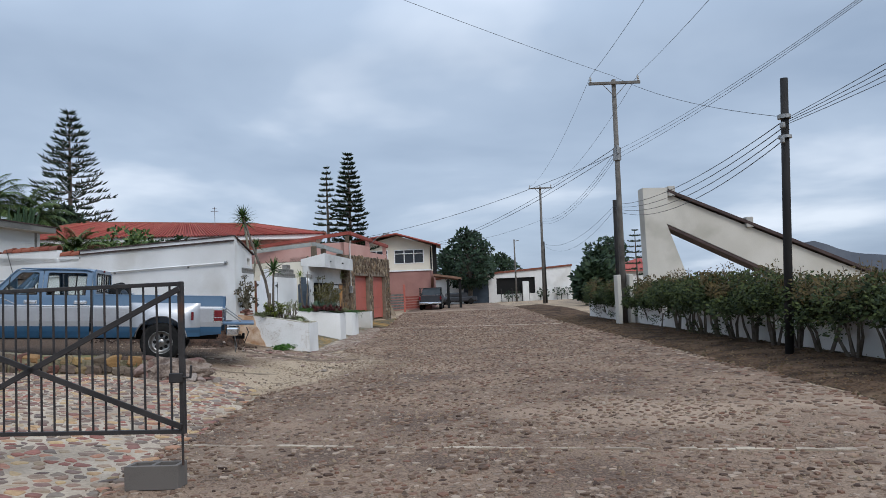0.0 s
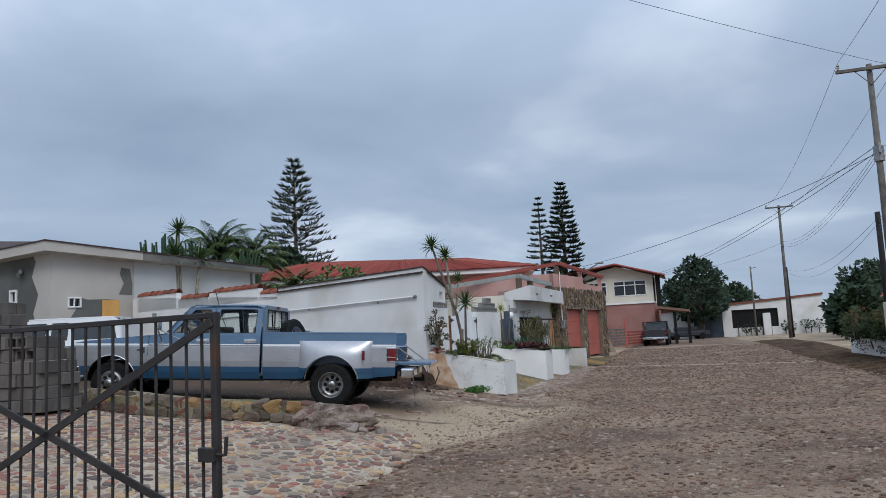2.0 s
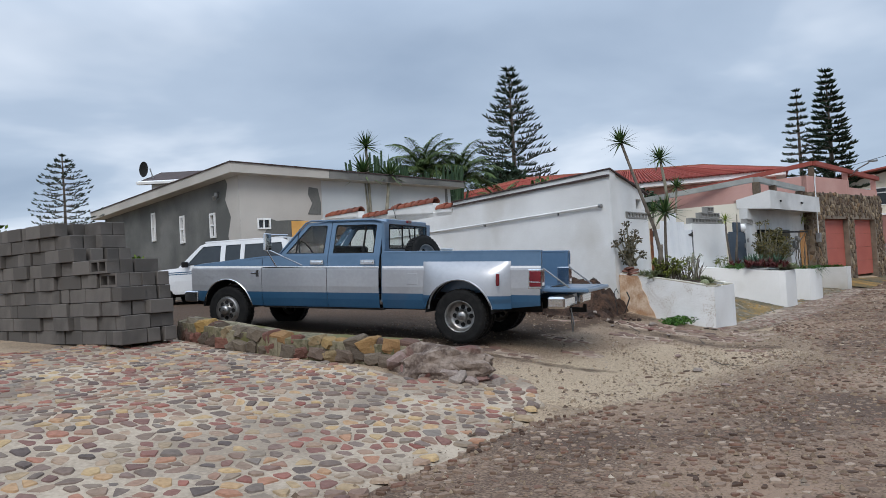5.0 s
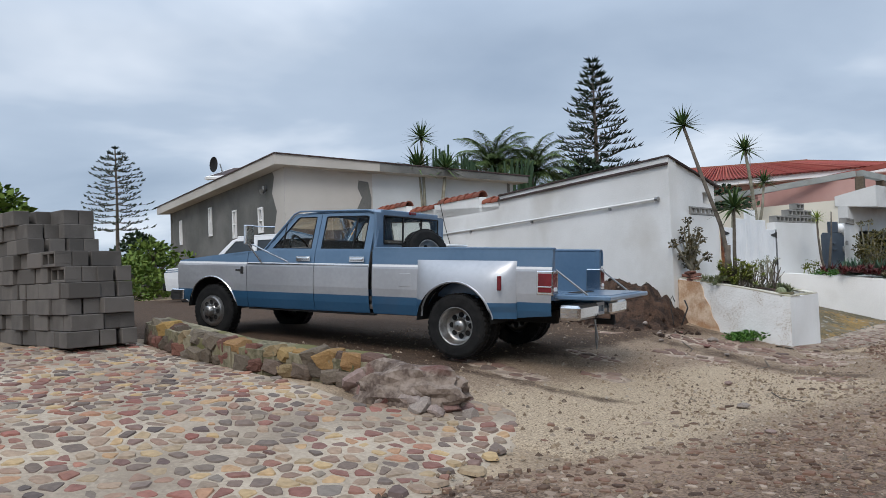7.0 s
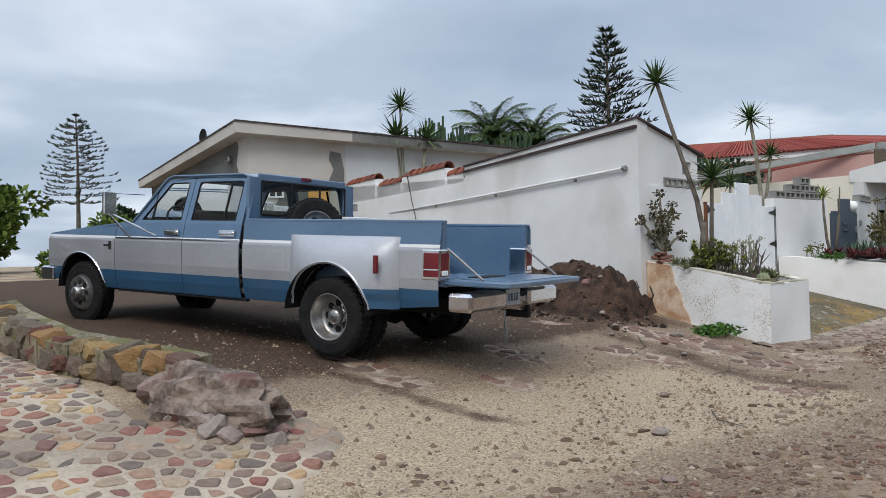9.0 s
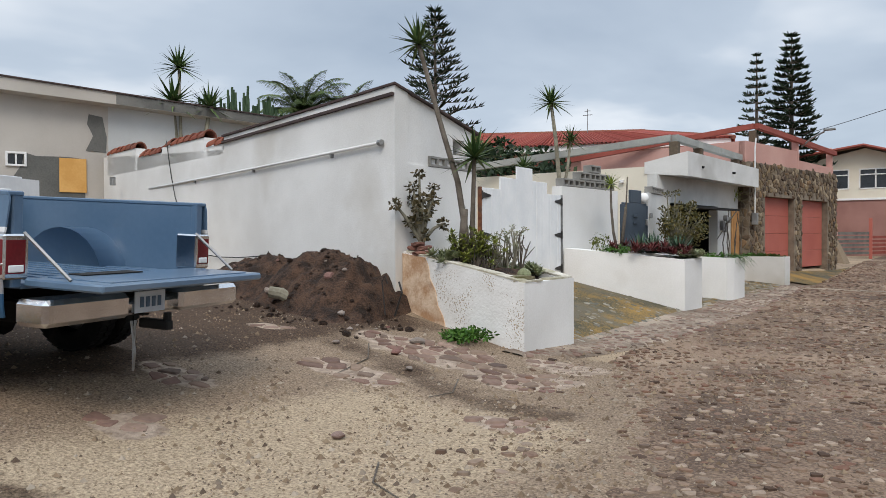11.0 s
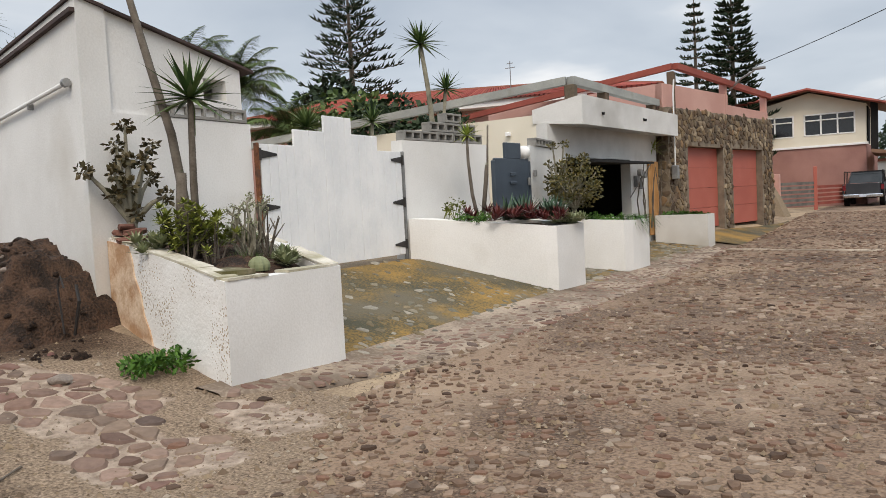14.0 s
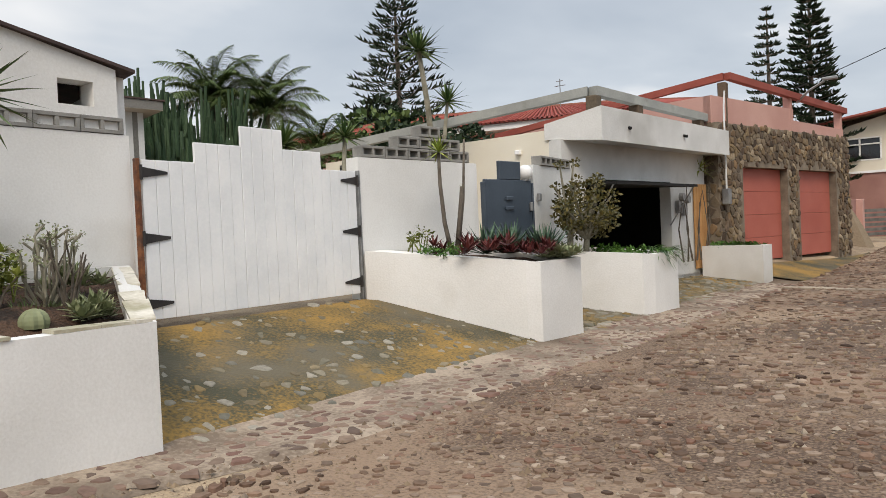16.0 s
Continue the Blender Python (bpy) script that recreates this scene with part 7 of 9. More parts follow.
sb = thing("screen_block_row", "row of grey hollow concrete blocks on the white wall", "block row")
screen_row(sb, (-5.98, 22.06), 90, 3, 2.382)
sb2 = thing("screen_block_stack", "stepped grey hollow blocks topping the garden wall", "block stack")
screen_row(sb2, (-5.93, 26.40), 83.6, 5, 2.342)
screen_row(sb2, (-5.86, 27.02), 83.6, 3, 2.50)
screen_row(sb2, (-5.81, 27.43), 83.6, 1, 2.66)
sb3 = thing("screen_block_row", "short row of grey hollow blocks beside the blue door", "block row")
screen_row(sb3, (-5.43, 30.0), 96, 3, 2.362)

# blue-grey street door with letter slot, globe lamp
bd = thing("street_door", "dark blue-grey stepped metal street door", "door", pose(-5.52, 28.58, 0.75, 0, 0, 84))
part("leaf", MB().box((0.0 + 0.58, 0, 0.68), (1.12, 0.06, 1.36), 0.01).box((0.62, 0, 1.50), (0.52, 0.06, 0.28), 0.01), SLATE, bd)
part("letter_slot", MB().box((0.55, -0.045, 1.08), (0.16, 0.04, 0.06), 0.008).box((0.55, -0.045, 0.93), (0.2, 0.03, 0.05), 0.008), SLATE, bd)
part("door_handle", MB().box((1.08, -0.06, 0.95), (0.05, 0.05, 0.14), 0.01), STEEL, bd)
part("frame", MB().box((0.0, 0, 0.66), (0.04, 0.08, 1.32), 0.01), SLATE, bd)
part("frame", MB().box((1.17, 0, 0.66), (0.04, 0.08, 1.32), 0.01), SLATE, bd)
gl = MB()
vs = []
for i in range(9):
    for k in range(16):
        e_ = -1.5 + 3.0 * i / 8
        vs.append((0.15 * math.cos(e_) * math.cos(6.283 * k / 16), 0.15 * math.cos(e_) * math.sin(6.283 * k / 16), 0.16 + 0.15 * math.sin(e_)))
gl.add(vs, [(i * 16 + k, i * 16 + (k + 1) % 16, (i + 1) * 16 + (k + 1) % 16, (i + 1) * 16 + k) for i in range(8) for k in range(16)])
glb = thing("globe_lamp", "white frosted globe lamp on the wall pier", "lamp", pose(-5.41, 29.60, 2.105) @ Matrix.Diagonal((0.8, 0.8, 0.8, 1)))
part("globe", gl, WHITETRIM, glb, "", True)
part("base", MB().tube([(0, 0, 0), (0, 0, 0.04)], 0.08, 10), STEEL, glb)
solid("door_bell", MB().box((-5.32, 29.86, 1.85), (0.05, 0.08, 0.12), 0.01), STEEL, "small grey intercom on the wall", "intercom")

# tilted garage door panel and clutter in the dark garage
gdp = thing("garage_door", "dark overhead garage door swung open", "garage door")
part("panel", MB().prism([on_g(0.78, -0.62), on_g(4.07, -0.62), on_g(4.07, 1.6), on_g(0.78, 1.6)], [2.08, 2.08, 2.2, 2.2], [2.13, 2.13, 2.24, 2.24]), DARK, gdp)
part("arm", MB().tube([(*on_g(0.8, 0.0), 1.3), (*on_g(0.8, -0.55), 2.1)], 0.015, 5), STEEL, gdp)
part("arm", MB().tube([(*on_g(4.05, 0.0), 1.3), (*on_g(4.05, -0.55), 2.1)], 0.015, 5), STEEL, gdp)
for s, d, h, w_, mt, nm, lb in ((1.3, 2.5, 0.9, 0.7, CONC, "crate", "dim crate stored in the garage"), (2.2, 3.2, 1.2, 0.8, STEEL, "cabinet", "grey metal cabinet in the dark garage"), (3.2, 2.8, 0.7, 0.9, ORANGEW, "crate", "dim wooden crate in the garage")):
    c = on_g(s, d)
    solid(nm, MB().box((*c, 0.22 + h / 2), (w_, 0.6, h), 0.02).box((*c, 0.22 + h + 0.02), (w_ + 0.04, 0.64, 0.04), 0.01), mt, lb, nm)
for s in (1.3, 3.6):
    c = on_g(s, -0.655)
    solid("parapet_spout", MB().tube([(*on_g(s, -0.55), 3.12), (*c, 3.09)], 0.03, 8), DARK, "small drain spout in the parapet", "drain spout")
solid("wall_light", MB().box((*on_g(-0.03, 0.9), 2.75), (0.1, 0.12, 0.08), 0.01), WHITETRIM, "small white flood lamp on the cream wall", "lamp")

# orange wooden side gate and meters between the garages
og = thing("side_gate", "orange-brown wooden side gate between the garages", "gate")
for k in range(5):
    part("board", MB().box((*on_g(L - 0.62 + 0.13 * k, -0.04), 1.25), (0.03, 0.12, 1.9), 0.006, math.degrees(math.atan2(gd.y, gd.x)) - 90), ORANGEW, og)
for s, z in ((4.35, 1.85), (4.6, 1.80)):
    c = on_g(s, -0.06)
    mt_ = thing("electric_meter", "round glass electricity meter on the wall", "meter", pose(c.x, c.y, z))
    part("box", MB().box((0, 0, -0.16), (0.1, 0.18, 0.28), 0.015), STEEL, mt_)
    part("dial", MB().tube([(0.03, 0, 0.05), (0.13, 0, 0.05)], 0.085, 14), STEEL, mt_)
c = on_s(0.12, -0.12)
jb = thing("junction_box", "grey electrical box fixed to the stone wall", "electrical box", pose(c.x, c.y, 1.72))
part("box", MB().box((0, 0, 0.18), (0.16, 0.22, 0.36), 0.015), STEEL, jb)
part("conduit", MB().tube([(0.0, 0, 0.36), (0.0, 0, 2.25), (0.02, 0.03, 2.6)], 0.022, 6), PVC, jb)
vine = thing("dry_vine", "bare brown vine stems climbing by the meters", "vine")
for k in range(7):
    b = on_g(4.3 + 0.22 * k, -0.15)
    part("stem", MB().tube([(b.x, b.y, 0.5), (b.x + rnd(-0.1, 0.1), b.y + rnd(-0.15, 0.15), 1.2), (b.x + rnd(-0.12, 0.12), b.y + rnd(-0.2, 0.2), rnd(1.7, 2.4))], [0.022, 0.016, 0.008], 5), BARK, vine)

# pergola beams
pg = thing("pergola", "grey concrete pergola beams over the garage terrace", "pergola")
c0, c1, c2 = on_g(1.3, 0.1), on_g(L + 0.2, 0.0), Vector((-13.6, 30.6))


def beam(a, b, za, zb, w_, h, mat, root, name="beam"):
    a, b = Vector(a), Vector(b)
    d = (b - a).normalized()
    n = Vector((-d.y, d.x)) * w_ / 2
    part(name, MB().prism([a - n, b - n, b + n, a + n], [za, zb, zb, za], [za + h, zb + h, zb + h, za + h]), mat, root)


beam(c0, c1, 3.80, 3.66, 0.18, 0.17, BEAM, pg)
beam(c2, c0 - Vector((0.1, 0)), 2.95, 3.80, 0.18, 0.17, BEAM, pg)
for q, z in ((c0, 3.2), (on_g(L * 0.5, 0.1), 3.3), (on_g(L - 0.1, 0.05), 3.3)):
    part("post", MB().box((q.x, q.y, (z + 3.79) / 2), (0.22, 0.24, 3.79 - z), 0.02), WALLSTONE, pg, "short rough stone post")
rp = thing("red_pergola", "red painted pergola beams over the stone garage", "pergola")
d0, d1_, d2_ = on_s(0.75, 0.1), on_s(SL + 0.1, 0.1), Vector((-13.5, 37.3))
beam(d0, d1_, 4.68, 4.36, 0.16, 0.16, REDPAINT, rp)
beam(d2_, d0 - Vector((0.08, 0)), 3.62, 4.68, 0.16, 0.16, REDPAINT, rp)
beam(on_s(0.3, 2.5), on_s(SL, 2.5), 4.2, 4.1, 0.14, 0.14, REDPAINT, rp)
for s in (0.75, 4.2, SL - 0.1):
    q = on_s(s, 0.22)
    part("post", MB().box((q.x, q.y, 4.1), (0.2, 0.2, 1.05), 0.02), PINK if s > 1 else WALLSTONE, rp)
# salmon sectional doors in the stone garage
for k, (a, b) in enumerate(SDOORS):
    dr = thing("garage_door", "salmon red sectional garage door", "garage door", group="red garage doors")
    for i in range(4):
        z0 = 0.32 + i * (SHEAD - 0.32) / 4
        z1 = 0.32 + (i + 1) * (SHEAD - 0.32) / 4 - 0.008
        part("section", MB().slab(on_s(a - 0.002, 0.2), on_s(b + 0.002, 0.2), z0, z1, 0.05), SALMON, dr)

# ---- red-roofed house in the middle distance ----
rh = thing("red_roof_house", "long low house with a red tiled roof and white eaves", "house")
q = [Vector((-25.5, 41.0)), Vector((-7.2, 45.5)), Vector((-9.4, 55.5)), Vector((-27.7, 51.0))]
part("wall", MB().prism([q[0] + Vector((0.8, 0.9)), q[1] + Vector((-0.6, 0.7)), q[2] + Vector((-0.6, -0.8)), q[3] + Vector((0.8, -0.8))], 0.8, 5.2), PINK, rh)
part("eave", MB().prism(q, 5.18, 5.42), WHITETRIM, rh, "white eave boards")
u_, v_ = (q[1] - q[0]).normalized(), (q[3] - q[0]).normalized()
RL, RW = (q[1] - q[0]).length, (q[3] - q[0]).length
rg_a, rg_b = q[0] + u_ * 4.2 + v_ * RW / 2, q[1] - u_ * 4.0 + v_ * RW / 2
ov = 0.12
RB = [(*(q[0] - u_ * ov - v_ * ov), 5.425), (*(q[1] + u_ * ov - v_ * ov), 5.425), (*(q[2] + u_ * ov + v_ * ov), 5.425), (*(q[3] - u_ * ov + v_ * ov), 5.425), (*rg_a, 6.85), (*rg_b, 6.55)]
rfh = part("roof", MB().add(RB, [(0, 1, 5, 4), (1, 2, 5), (2, 3, 4, 5), (3, 0, 4), (3, 2, 1, 0)]), ROOFRED, rh, "red clay tile roof")
# tile ribs on the two slopes that face the road
rb = MB()
for face in ((0, 1, 5, 4), (1, 2, 5, 5)):
    a, b, c, d = [Vector(RB[i]) for i in face]
    n_ = 104 if face[3] != 5 or face[0] == 0 else 56
    for k in range(n_ + 1):
        t = k / n_
        lo, hi = a.lerp(b, t), d.lerp(c, t)
        rb.tube([lo + Vector((0, 0, 0.02)), hi + Vector((0, 0, 0.02))], 0.05, 5, caps=False)
part("tile_rib", rb, ROOFTILE, rfh)
tagged(rfh.children[0], kind="stuff")
part("ridge_tile", MB().tube([RB[4], RB[5]], 0.12, 6).tube([RB[1], RB[5]], 0.1, 6).tube([RB[0], RB[4]], 0.1, 6), TERRA, rfh)
part("antenna", MB().tube([(-14.6, 48.2, 6.4), (-14.6, 48.2, 7.7)], 0.02, 4).box((-14.6, 48.2, 7.4), (0.5, 0.03, 0.03), 0.005).box((-14.6, 48.2, 7.6), (0.3, 0.03, 0.03), 0.005), STEEL, rh, "thin rooftop antenna")

# ---- two-storey house beyond the stone garage ----
h2 = thing("two_storey_house", "two-storey cream and pink house with brown tiled roof", "house", pose(0, 0, 0))
F0, F1 = Vector((-7.6, 64.0)), Vector((-1.15, 64.0))
part("wall", MB().prism([F0, F1, F1 + Vector((0.3, 9)), F0 + Vector((0, 9))], 0.1, 3.55), SHADEPINK, h2, "pink lower storey wall")
up = MB()
wall_with_holes(up, F0, F1, 3.55, 5.7, 5.7, [(0.9, 2.9, 4.15, 5.35), (3.4, 5.95, 4.15, 5.35)], 0.3)
part("side_wall", MB().slab(F1, F1 + Vector((0.3, 9)), 3.55, 5.7, 0.3), CREAM, h2)
part("side_wall", MB().slab(F0 + Vector((0, 9)), F0, 3.55, 5.7, 0.3), CREAM, h2)
part("wall", up, CREAM, h2, "cream upper storey wall")
# solid near-black block stands in for the unlit room behind the windows
part("room", MB().box((-4.2, 68.5, 4.6), (6.3, 7.9, 2.0), 0.02), DARK, h2)
part("band", MB().slab(F0 - Vector((0.05, 0.08)), F1 + Vector((0.1, -0.08)), 3.5, 3.62, 0.1), WHITETRIM, h2)
for s0, s1 in ((0.9, 2.9), (3.4, 5.95)):
    wv_ = thing("window", "", "")
    wv_.parent = h2
    for key in ("label", "category"):
        if key in wv_:
            del wv_[key]
    fr = MB()
    for z in (4.18, 5.0, 5.32):
        fr.box(((F0.x + (s0 + s1) / 2), 64.02, z), (s1 - s0, 0.1, 0.07), 0.01)
    for k in range(4 if s1 - s0 > 2.2 else 3):
        n_ = 3 if s1 - s0 > 2.2 else 2
        fr.box((F0.x + s0 + 0.04 + (s1 - s0 - 0.08) * k / n_, 64.02, 4.75), (0.08, 0.1, 1.2), 0.01)
    part("window_frame", fr, WHITETRIM, wv_)
    for k in range(n_):
        part("pane", MB().box((F0.x + s0 + (s1 - s0) * (k + 0.5) / n_, 64.10, 4.75), ((s1 - s0) / n_ - 0.06, 0.02, 1.15), 0.003), WINGLASS, wv_)
rf2 = MB()
rf2.add([(-8.6, 63.2, 6.1), (-3.9, 63.2, 6.75), (-0.2, 63.2, 5.62), (-8.6, 74, 6.6), (-3.9, 74, 7.4), (-0.2, 74, 6.0)] + [(-8.6, 63.2, 5.95), (-3.9, 63.2, 6.58), (-0.2, 63.2, 5.47), (-8.6, 74, 6.45), (-3.9, 74, 7.2), (-0.2, 74, 5.85)],
        [(0, 1, 4, 3), (1, 2, 5, 4), (7, 6, 9, 10), (8, 7, 10, 11), (0, 6, 7, 1), (1, 7, 8, 2), (2, 8, 11, 5), (3, 4, 10, 9), (4, 5, 11, 10), (0, 3, 9, 6)])
part("roof", rf2, BROWNROOF, h2, "brown tiled low gable roof")
part("gable", MB().add([(-7.6, 63.98, 5.68), (-1.15, 63.98, 5.68), (-3.9, 63.98, 6.55), (-7.6, 64.2, 5.68), (-1.15, 64.2, 5.68), (-3.9, 64.2, 6.55)], [(0, 1, 2), (0, 3, 4, 1), (1, 4, 5, 2), (2, 5, 3, 0)]), CREAM, h2)
part("fascia", MB().tube([(-8.6, 63.15, 6.02), (-3.9, 63.15, 6.66), (-0.2, 63.15, 5.55)], 0.09, 5), REDPAINT, h2)
part("downpipe", MB().box((-0.75, 63.9, 4.4), (0.35, 0.35, 2.6), 0.03), DARK, h2)
fp = thing("front_wall", "low pink wall with slatted panel beside the house", "fence")
part("post", MB().box((-4.55, 55.0, 1.05), (0.4, 0.4, 1.9), 0.02), PINK, fp)
part("post", MB().box((-3.1, 57.5, 1.2), (0.16, 0.16, 2.2), 0.02), SALMON, fp)
for k in range(6):
    part("slat", MB().slab((-4.4, 55.2), (-3.15, 57.4), 0.45 + 0.2 * k, 0.58 + 0.2 * k, 0.05), GREYSLAT, fp)
for k in range(5):
    part("slat", MB().slab((-3.0, 57.7), (-1.9, 61.0), 0.45 + 0.2 * k, 0.58 + 0.2 * k, 0.05), REDPAINT, fp)
part("panel", MB().slab((-4.35, 45.2), (-4.6, 54.8), 0.2, 2.0, 0.2), SHADEPINK, fp, "pink stucco wall panel")
rub = MB()
rub.tube([(-3.75, 49.0, 0.1), (-3.95, 49.0, 0.9), (-4.15, 49.0, 1.75)], [0.55, 0.4, 0.15], 8)
solid("stone_buttress", rub, WALLSTONE, "sloping rough stone buttress beside the wall", "buttress")
cpt = thing("carport", "low carport roof on posts beside the house", "carport")
part("roof", MB().prism([(-0.9, 63.0), (1.4, 63.0), (1.6, 70), (-0.9, 70)], [3.0, 2.62, 2.62, 3.0], [3.18, 2.8, 2.8, 3.18]), BROWNROOF, cpt)
for x in (0.3, 1.3):
    part("post", MB().box((x, 63.3, 1.4), (0.22, 0.22, 2.5), 0.02), DARK, cpt)

# ---- long white wall closing the road ----
ew = thing("end_wall", "long white wall with arched gateways and a tiled coping", "wall", kind="structure")
EY = 84.0
hol = [(4.6, 7.4, 0.2, 2.75), (8.3, 12.6, 1.1, 2.9)]
m_ = MB()
wall_with_holes(m_, (-2.5, EY), (14.2, EY), 0.1, 2.9, 3.95, hol, 0.3)
part("wall", m_, WHITE, ew)
part("coping", MB().slab((-2.5, EY - 0.12), (14.3, EY - 0.12), (2.9, 3.95), (3.1, 4.15), 0.5), TERRA, ew, "red tile coping")
part("gate", MB().slab((2.1, EY + 0.1), (4.9, EY + 0.1), 0.2, 2.74, 0.06), SLATE, ew, "dark double gate")
part("screen", MB().slab((5.8, EY + 0.2), (10.1, EY + 0.2), 1.1, 2.9, 0.06), DARK, ew)
for x in (6.3, 7.5, 8.6, 9.4):
    part("bars", MB().box((x, EY - 0.1, 1.0), (0.06, 0.06, 1.5), 0.01), BLACKIRON, ew)
part("pillar", MB().box((9.0, EY - 0.25, 1.3), (0.7, 0.4, 2.3), 0.03), WHITE, ew)
for x in (7.0, 8.0, 10.6, 11.2, 12.4, 12.9, 13.6):
    t_ = MB()
    leafball(t_, (0, 0, 0.7 + rnd(0, 0.3)), 0.4, 70, 0.22)
    t_.tube([(0, 0, 0), (0, 0, 0.7)], 0.04, 5)
    solid("wall_plant", t_, TREELEAF, "small dark plant standing against the white wall", "plant", m=pose(x, EY - 0.5, 0.24))
sed = thing("parked_car", "dark car parked under the tree", "car", pose(1.3, 80.5, 0.24, 0, 0, 15))
part("body", MB().box((0, 0, 0.55), (4.0, 1.7, 0.55), 0.15).box((-0.1, 0, 1.0), (2.1, 1.5, 0.5), 0.2), CARDARK, sed)
for x in (-1.25, 1.25):
    for y in (-0.78, 0.78):
        part("wheel", MB().tube([(x, y - 0.1, 0.31), (x, y + 0.1, 0.31)], 0.31, 14), RUBBER, sed)

# ---- right side: hedge on a white wall, poles, concrete frame ----
hw = MB()
hw.slab((7.9, 4.0), (7.25, 38.0), -0.1, 0.95, -0.25)
setting("wall_hedge", hw, WHITE, "low white wall behind the hedge", "wall")
for i in range(26):
    y = 9.4 + i * 1.08
    x = 7.25 + (22 - y) * 0.018 + (0.45 if y > 24 else 0.0)
    if abs(y - 29.5) < 0.7:
        continue
    big = y < 22
    hd_ = thing("hedge_shrub", "dark green hedge shrub with rusty tips over a white wall", "shrub", pose(x, y, 0.05), group="hedge shrubs")
    st_, lv = MB(), MB()
    up_ = rnd(0.62, 1.18)
    for k in range(5):
        p = Vector((rnd(-0.3, 0.2), rnd(-0.45, 0.45), rnd(0.6, 0.9)))
        st_.tube([(p.x * 0.3, p.y * 0.3, 0), (p.x * 0.6 + rnd(-0.08, 0.08), p.y * 0.6, 0.4), p], [0.04, 0.03, 0.018], 5, caps=False)
    for k in range(17):
        p = Vector((rnd(-0.75, 0.65), rnd(-0.62, 0.62), 0.80 + up_ * rnd(0.0, 0.66)))
        leafball(lv, p, rnd(0.20, 0.44), 190, 0.095, 0 if p.z < 1.15 or R.random() < 0.7 else 1, 0.75, 0.3)
    for k in range(5):
        p = Vector((rnd(-0.7, 0.5), rnd(-0.6, 0.6), 0.62 + up_ * rnd(0.70, 0.9)))
        st_.tube([p, p + Vector((rnd(-0.1, 0.1), rnd(-0.1, 0.1), rnd(0.15, 0.4)))], 0.006, 4)
        leafball(lv, p + Vector((0, 0, 0.2)), 0.12, 14, 0.07, 1)
    for k in range(1 if i % 2 else 0):
        p = Vector((rnd(-0.75, -0.3), rnd(-0.6, 0.6), rnd(0.25, 0.65)))
        leafball(lv, p, rnd(0.15, 0.3), 70, 0.08, 0, 0.8, 0.3)
    part("stem", st_, BARK, hd_)
    part("foliage", lv, [HEDGELEAF, HEDGERED], hd_)


def pole(name, m, h, r0, r1, mat, label, arms=(), lean=0.0):
    root = thing(name, label, "utility pole", m)
    part("shaft", MB().tube([(0, 0, 0), (lean * 0.5, 0, h * 0.5), (lean, 0, h)], [r0, (r0 + r1) / 2, r1], 12), mat, root, "", True)
    for z, w_, off in arms:
        part("crossarm", MB().box((lean, -r1 - 0.04, z), (w_, 0.1, 0.11), 0.012), mat, root)
        for s in (-1, 1):
            part("brace", MB().tube([(lean + s * w_ * 0.24, -r1 - 0.06, z - 0.03), (lean, -r1 - 0.02, z - 0.55)], 0.014, 5), mat, root)
        for k in (-0.46, 0.46, 0.0):
            if k == 0.0 and off:
                continue
            ins = MB()
            for j in range(3):
                ins.tube([(lean + k * w_, -r1 - 0.04, z + 0.06 + 0.07 * j), (lean + k * w_, -r1 - 0.04, z + 0.10 + 0.07 * j)], [0.06, 0.035], 8)
            ins.tube([(lean + k * w_, -r1 - 0.04, z + 0.03), (lean + k * w_, -r1 - 0.04, z + 0.29)], 0.018, 6)
            part("insulator", ins, CONC, root, "ribbed insulator")
    return root


p1 = pole("utility_pole", pose(7.0, 29.6, 0.0), 9.75, 0.125, 0.085, POLEWOOD, "weathered grey wooden utility pole with crossarm", [(9.58, 2.05, True)], 0.08)
part("band", MB().tube([(0.06, 0, 6.5), (0.06, 0, 7.0)], 0.16, 10).box((0.06, -0.16, 6.9), (0.10, 0.1, 0.35), 0.02), STEEL, p1)
solid("pole_footing", MB().box((-0.24, -0.05, 0.98), (0.16, 0.55, 1.96), 0.02).box((0.24, -0.05, 0.98), (0.16, 0.55, 1.96), 0.02), PALECONC, "pale concrete footing clamped round the pole", "footing", m=pose(7.0, 29.5, 0.0))
p2 = pole("tarred_pole", pose(6.75, 14.95, 0.05), 5.52, 0.088, 0.075, TARPOLE, "black tarred wooden cable pole", (), 0.26)
part("clamp", MB().tube([(0.21, 0, 4.7), (0.21, 0, 4.78)], 0.13, 10).box((0.12, -0.1, 4.55), (0.08, 0.12, 0.12), 0.02), STEEL, p2)
part("clamp", MB().tube([(0.20, 0, 4.3), (0.20, 0, 4.36)], 0.13, 10).box((0.1, -0.1, 4.25), (0.06, 0.1, 0.12), 0.02), STEEL, p2)
p3 = pole("utility_pole", pose(8.55, 65, 0.2), 10.2, 0.14, 0.09, POLEWOOD, "distant wooden utility pole with crossarm", [(10.05, 2.0, True)], 0.1)
pole("tarred_pole", pose(8.3, 36.0, 0), 5.65, 0.12, 0.10, TARPOLE, "black tarred cable pole beyond the hedge", (), 0.05)
pole("tarred_pole", pose(8.9, 66.5, 0.2), 5.5, 0.14, 0.11, TARPOLE, "short dark pole at the road bend", (), 0.0)
p5 = pole("lamp_pole", pose(7.6, 80, 0.3), 6.6, 0.10, 0.07, POLEWOOD, "slim distant street pole", (), 0.0)
part("arm", MB().tube([(0, 0, 6.4), (0.5, 0, 6.5)], 0.03, 5), POLEWOOD, p5)
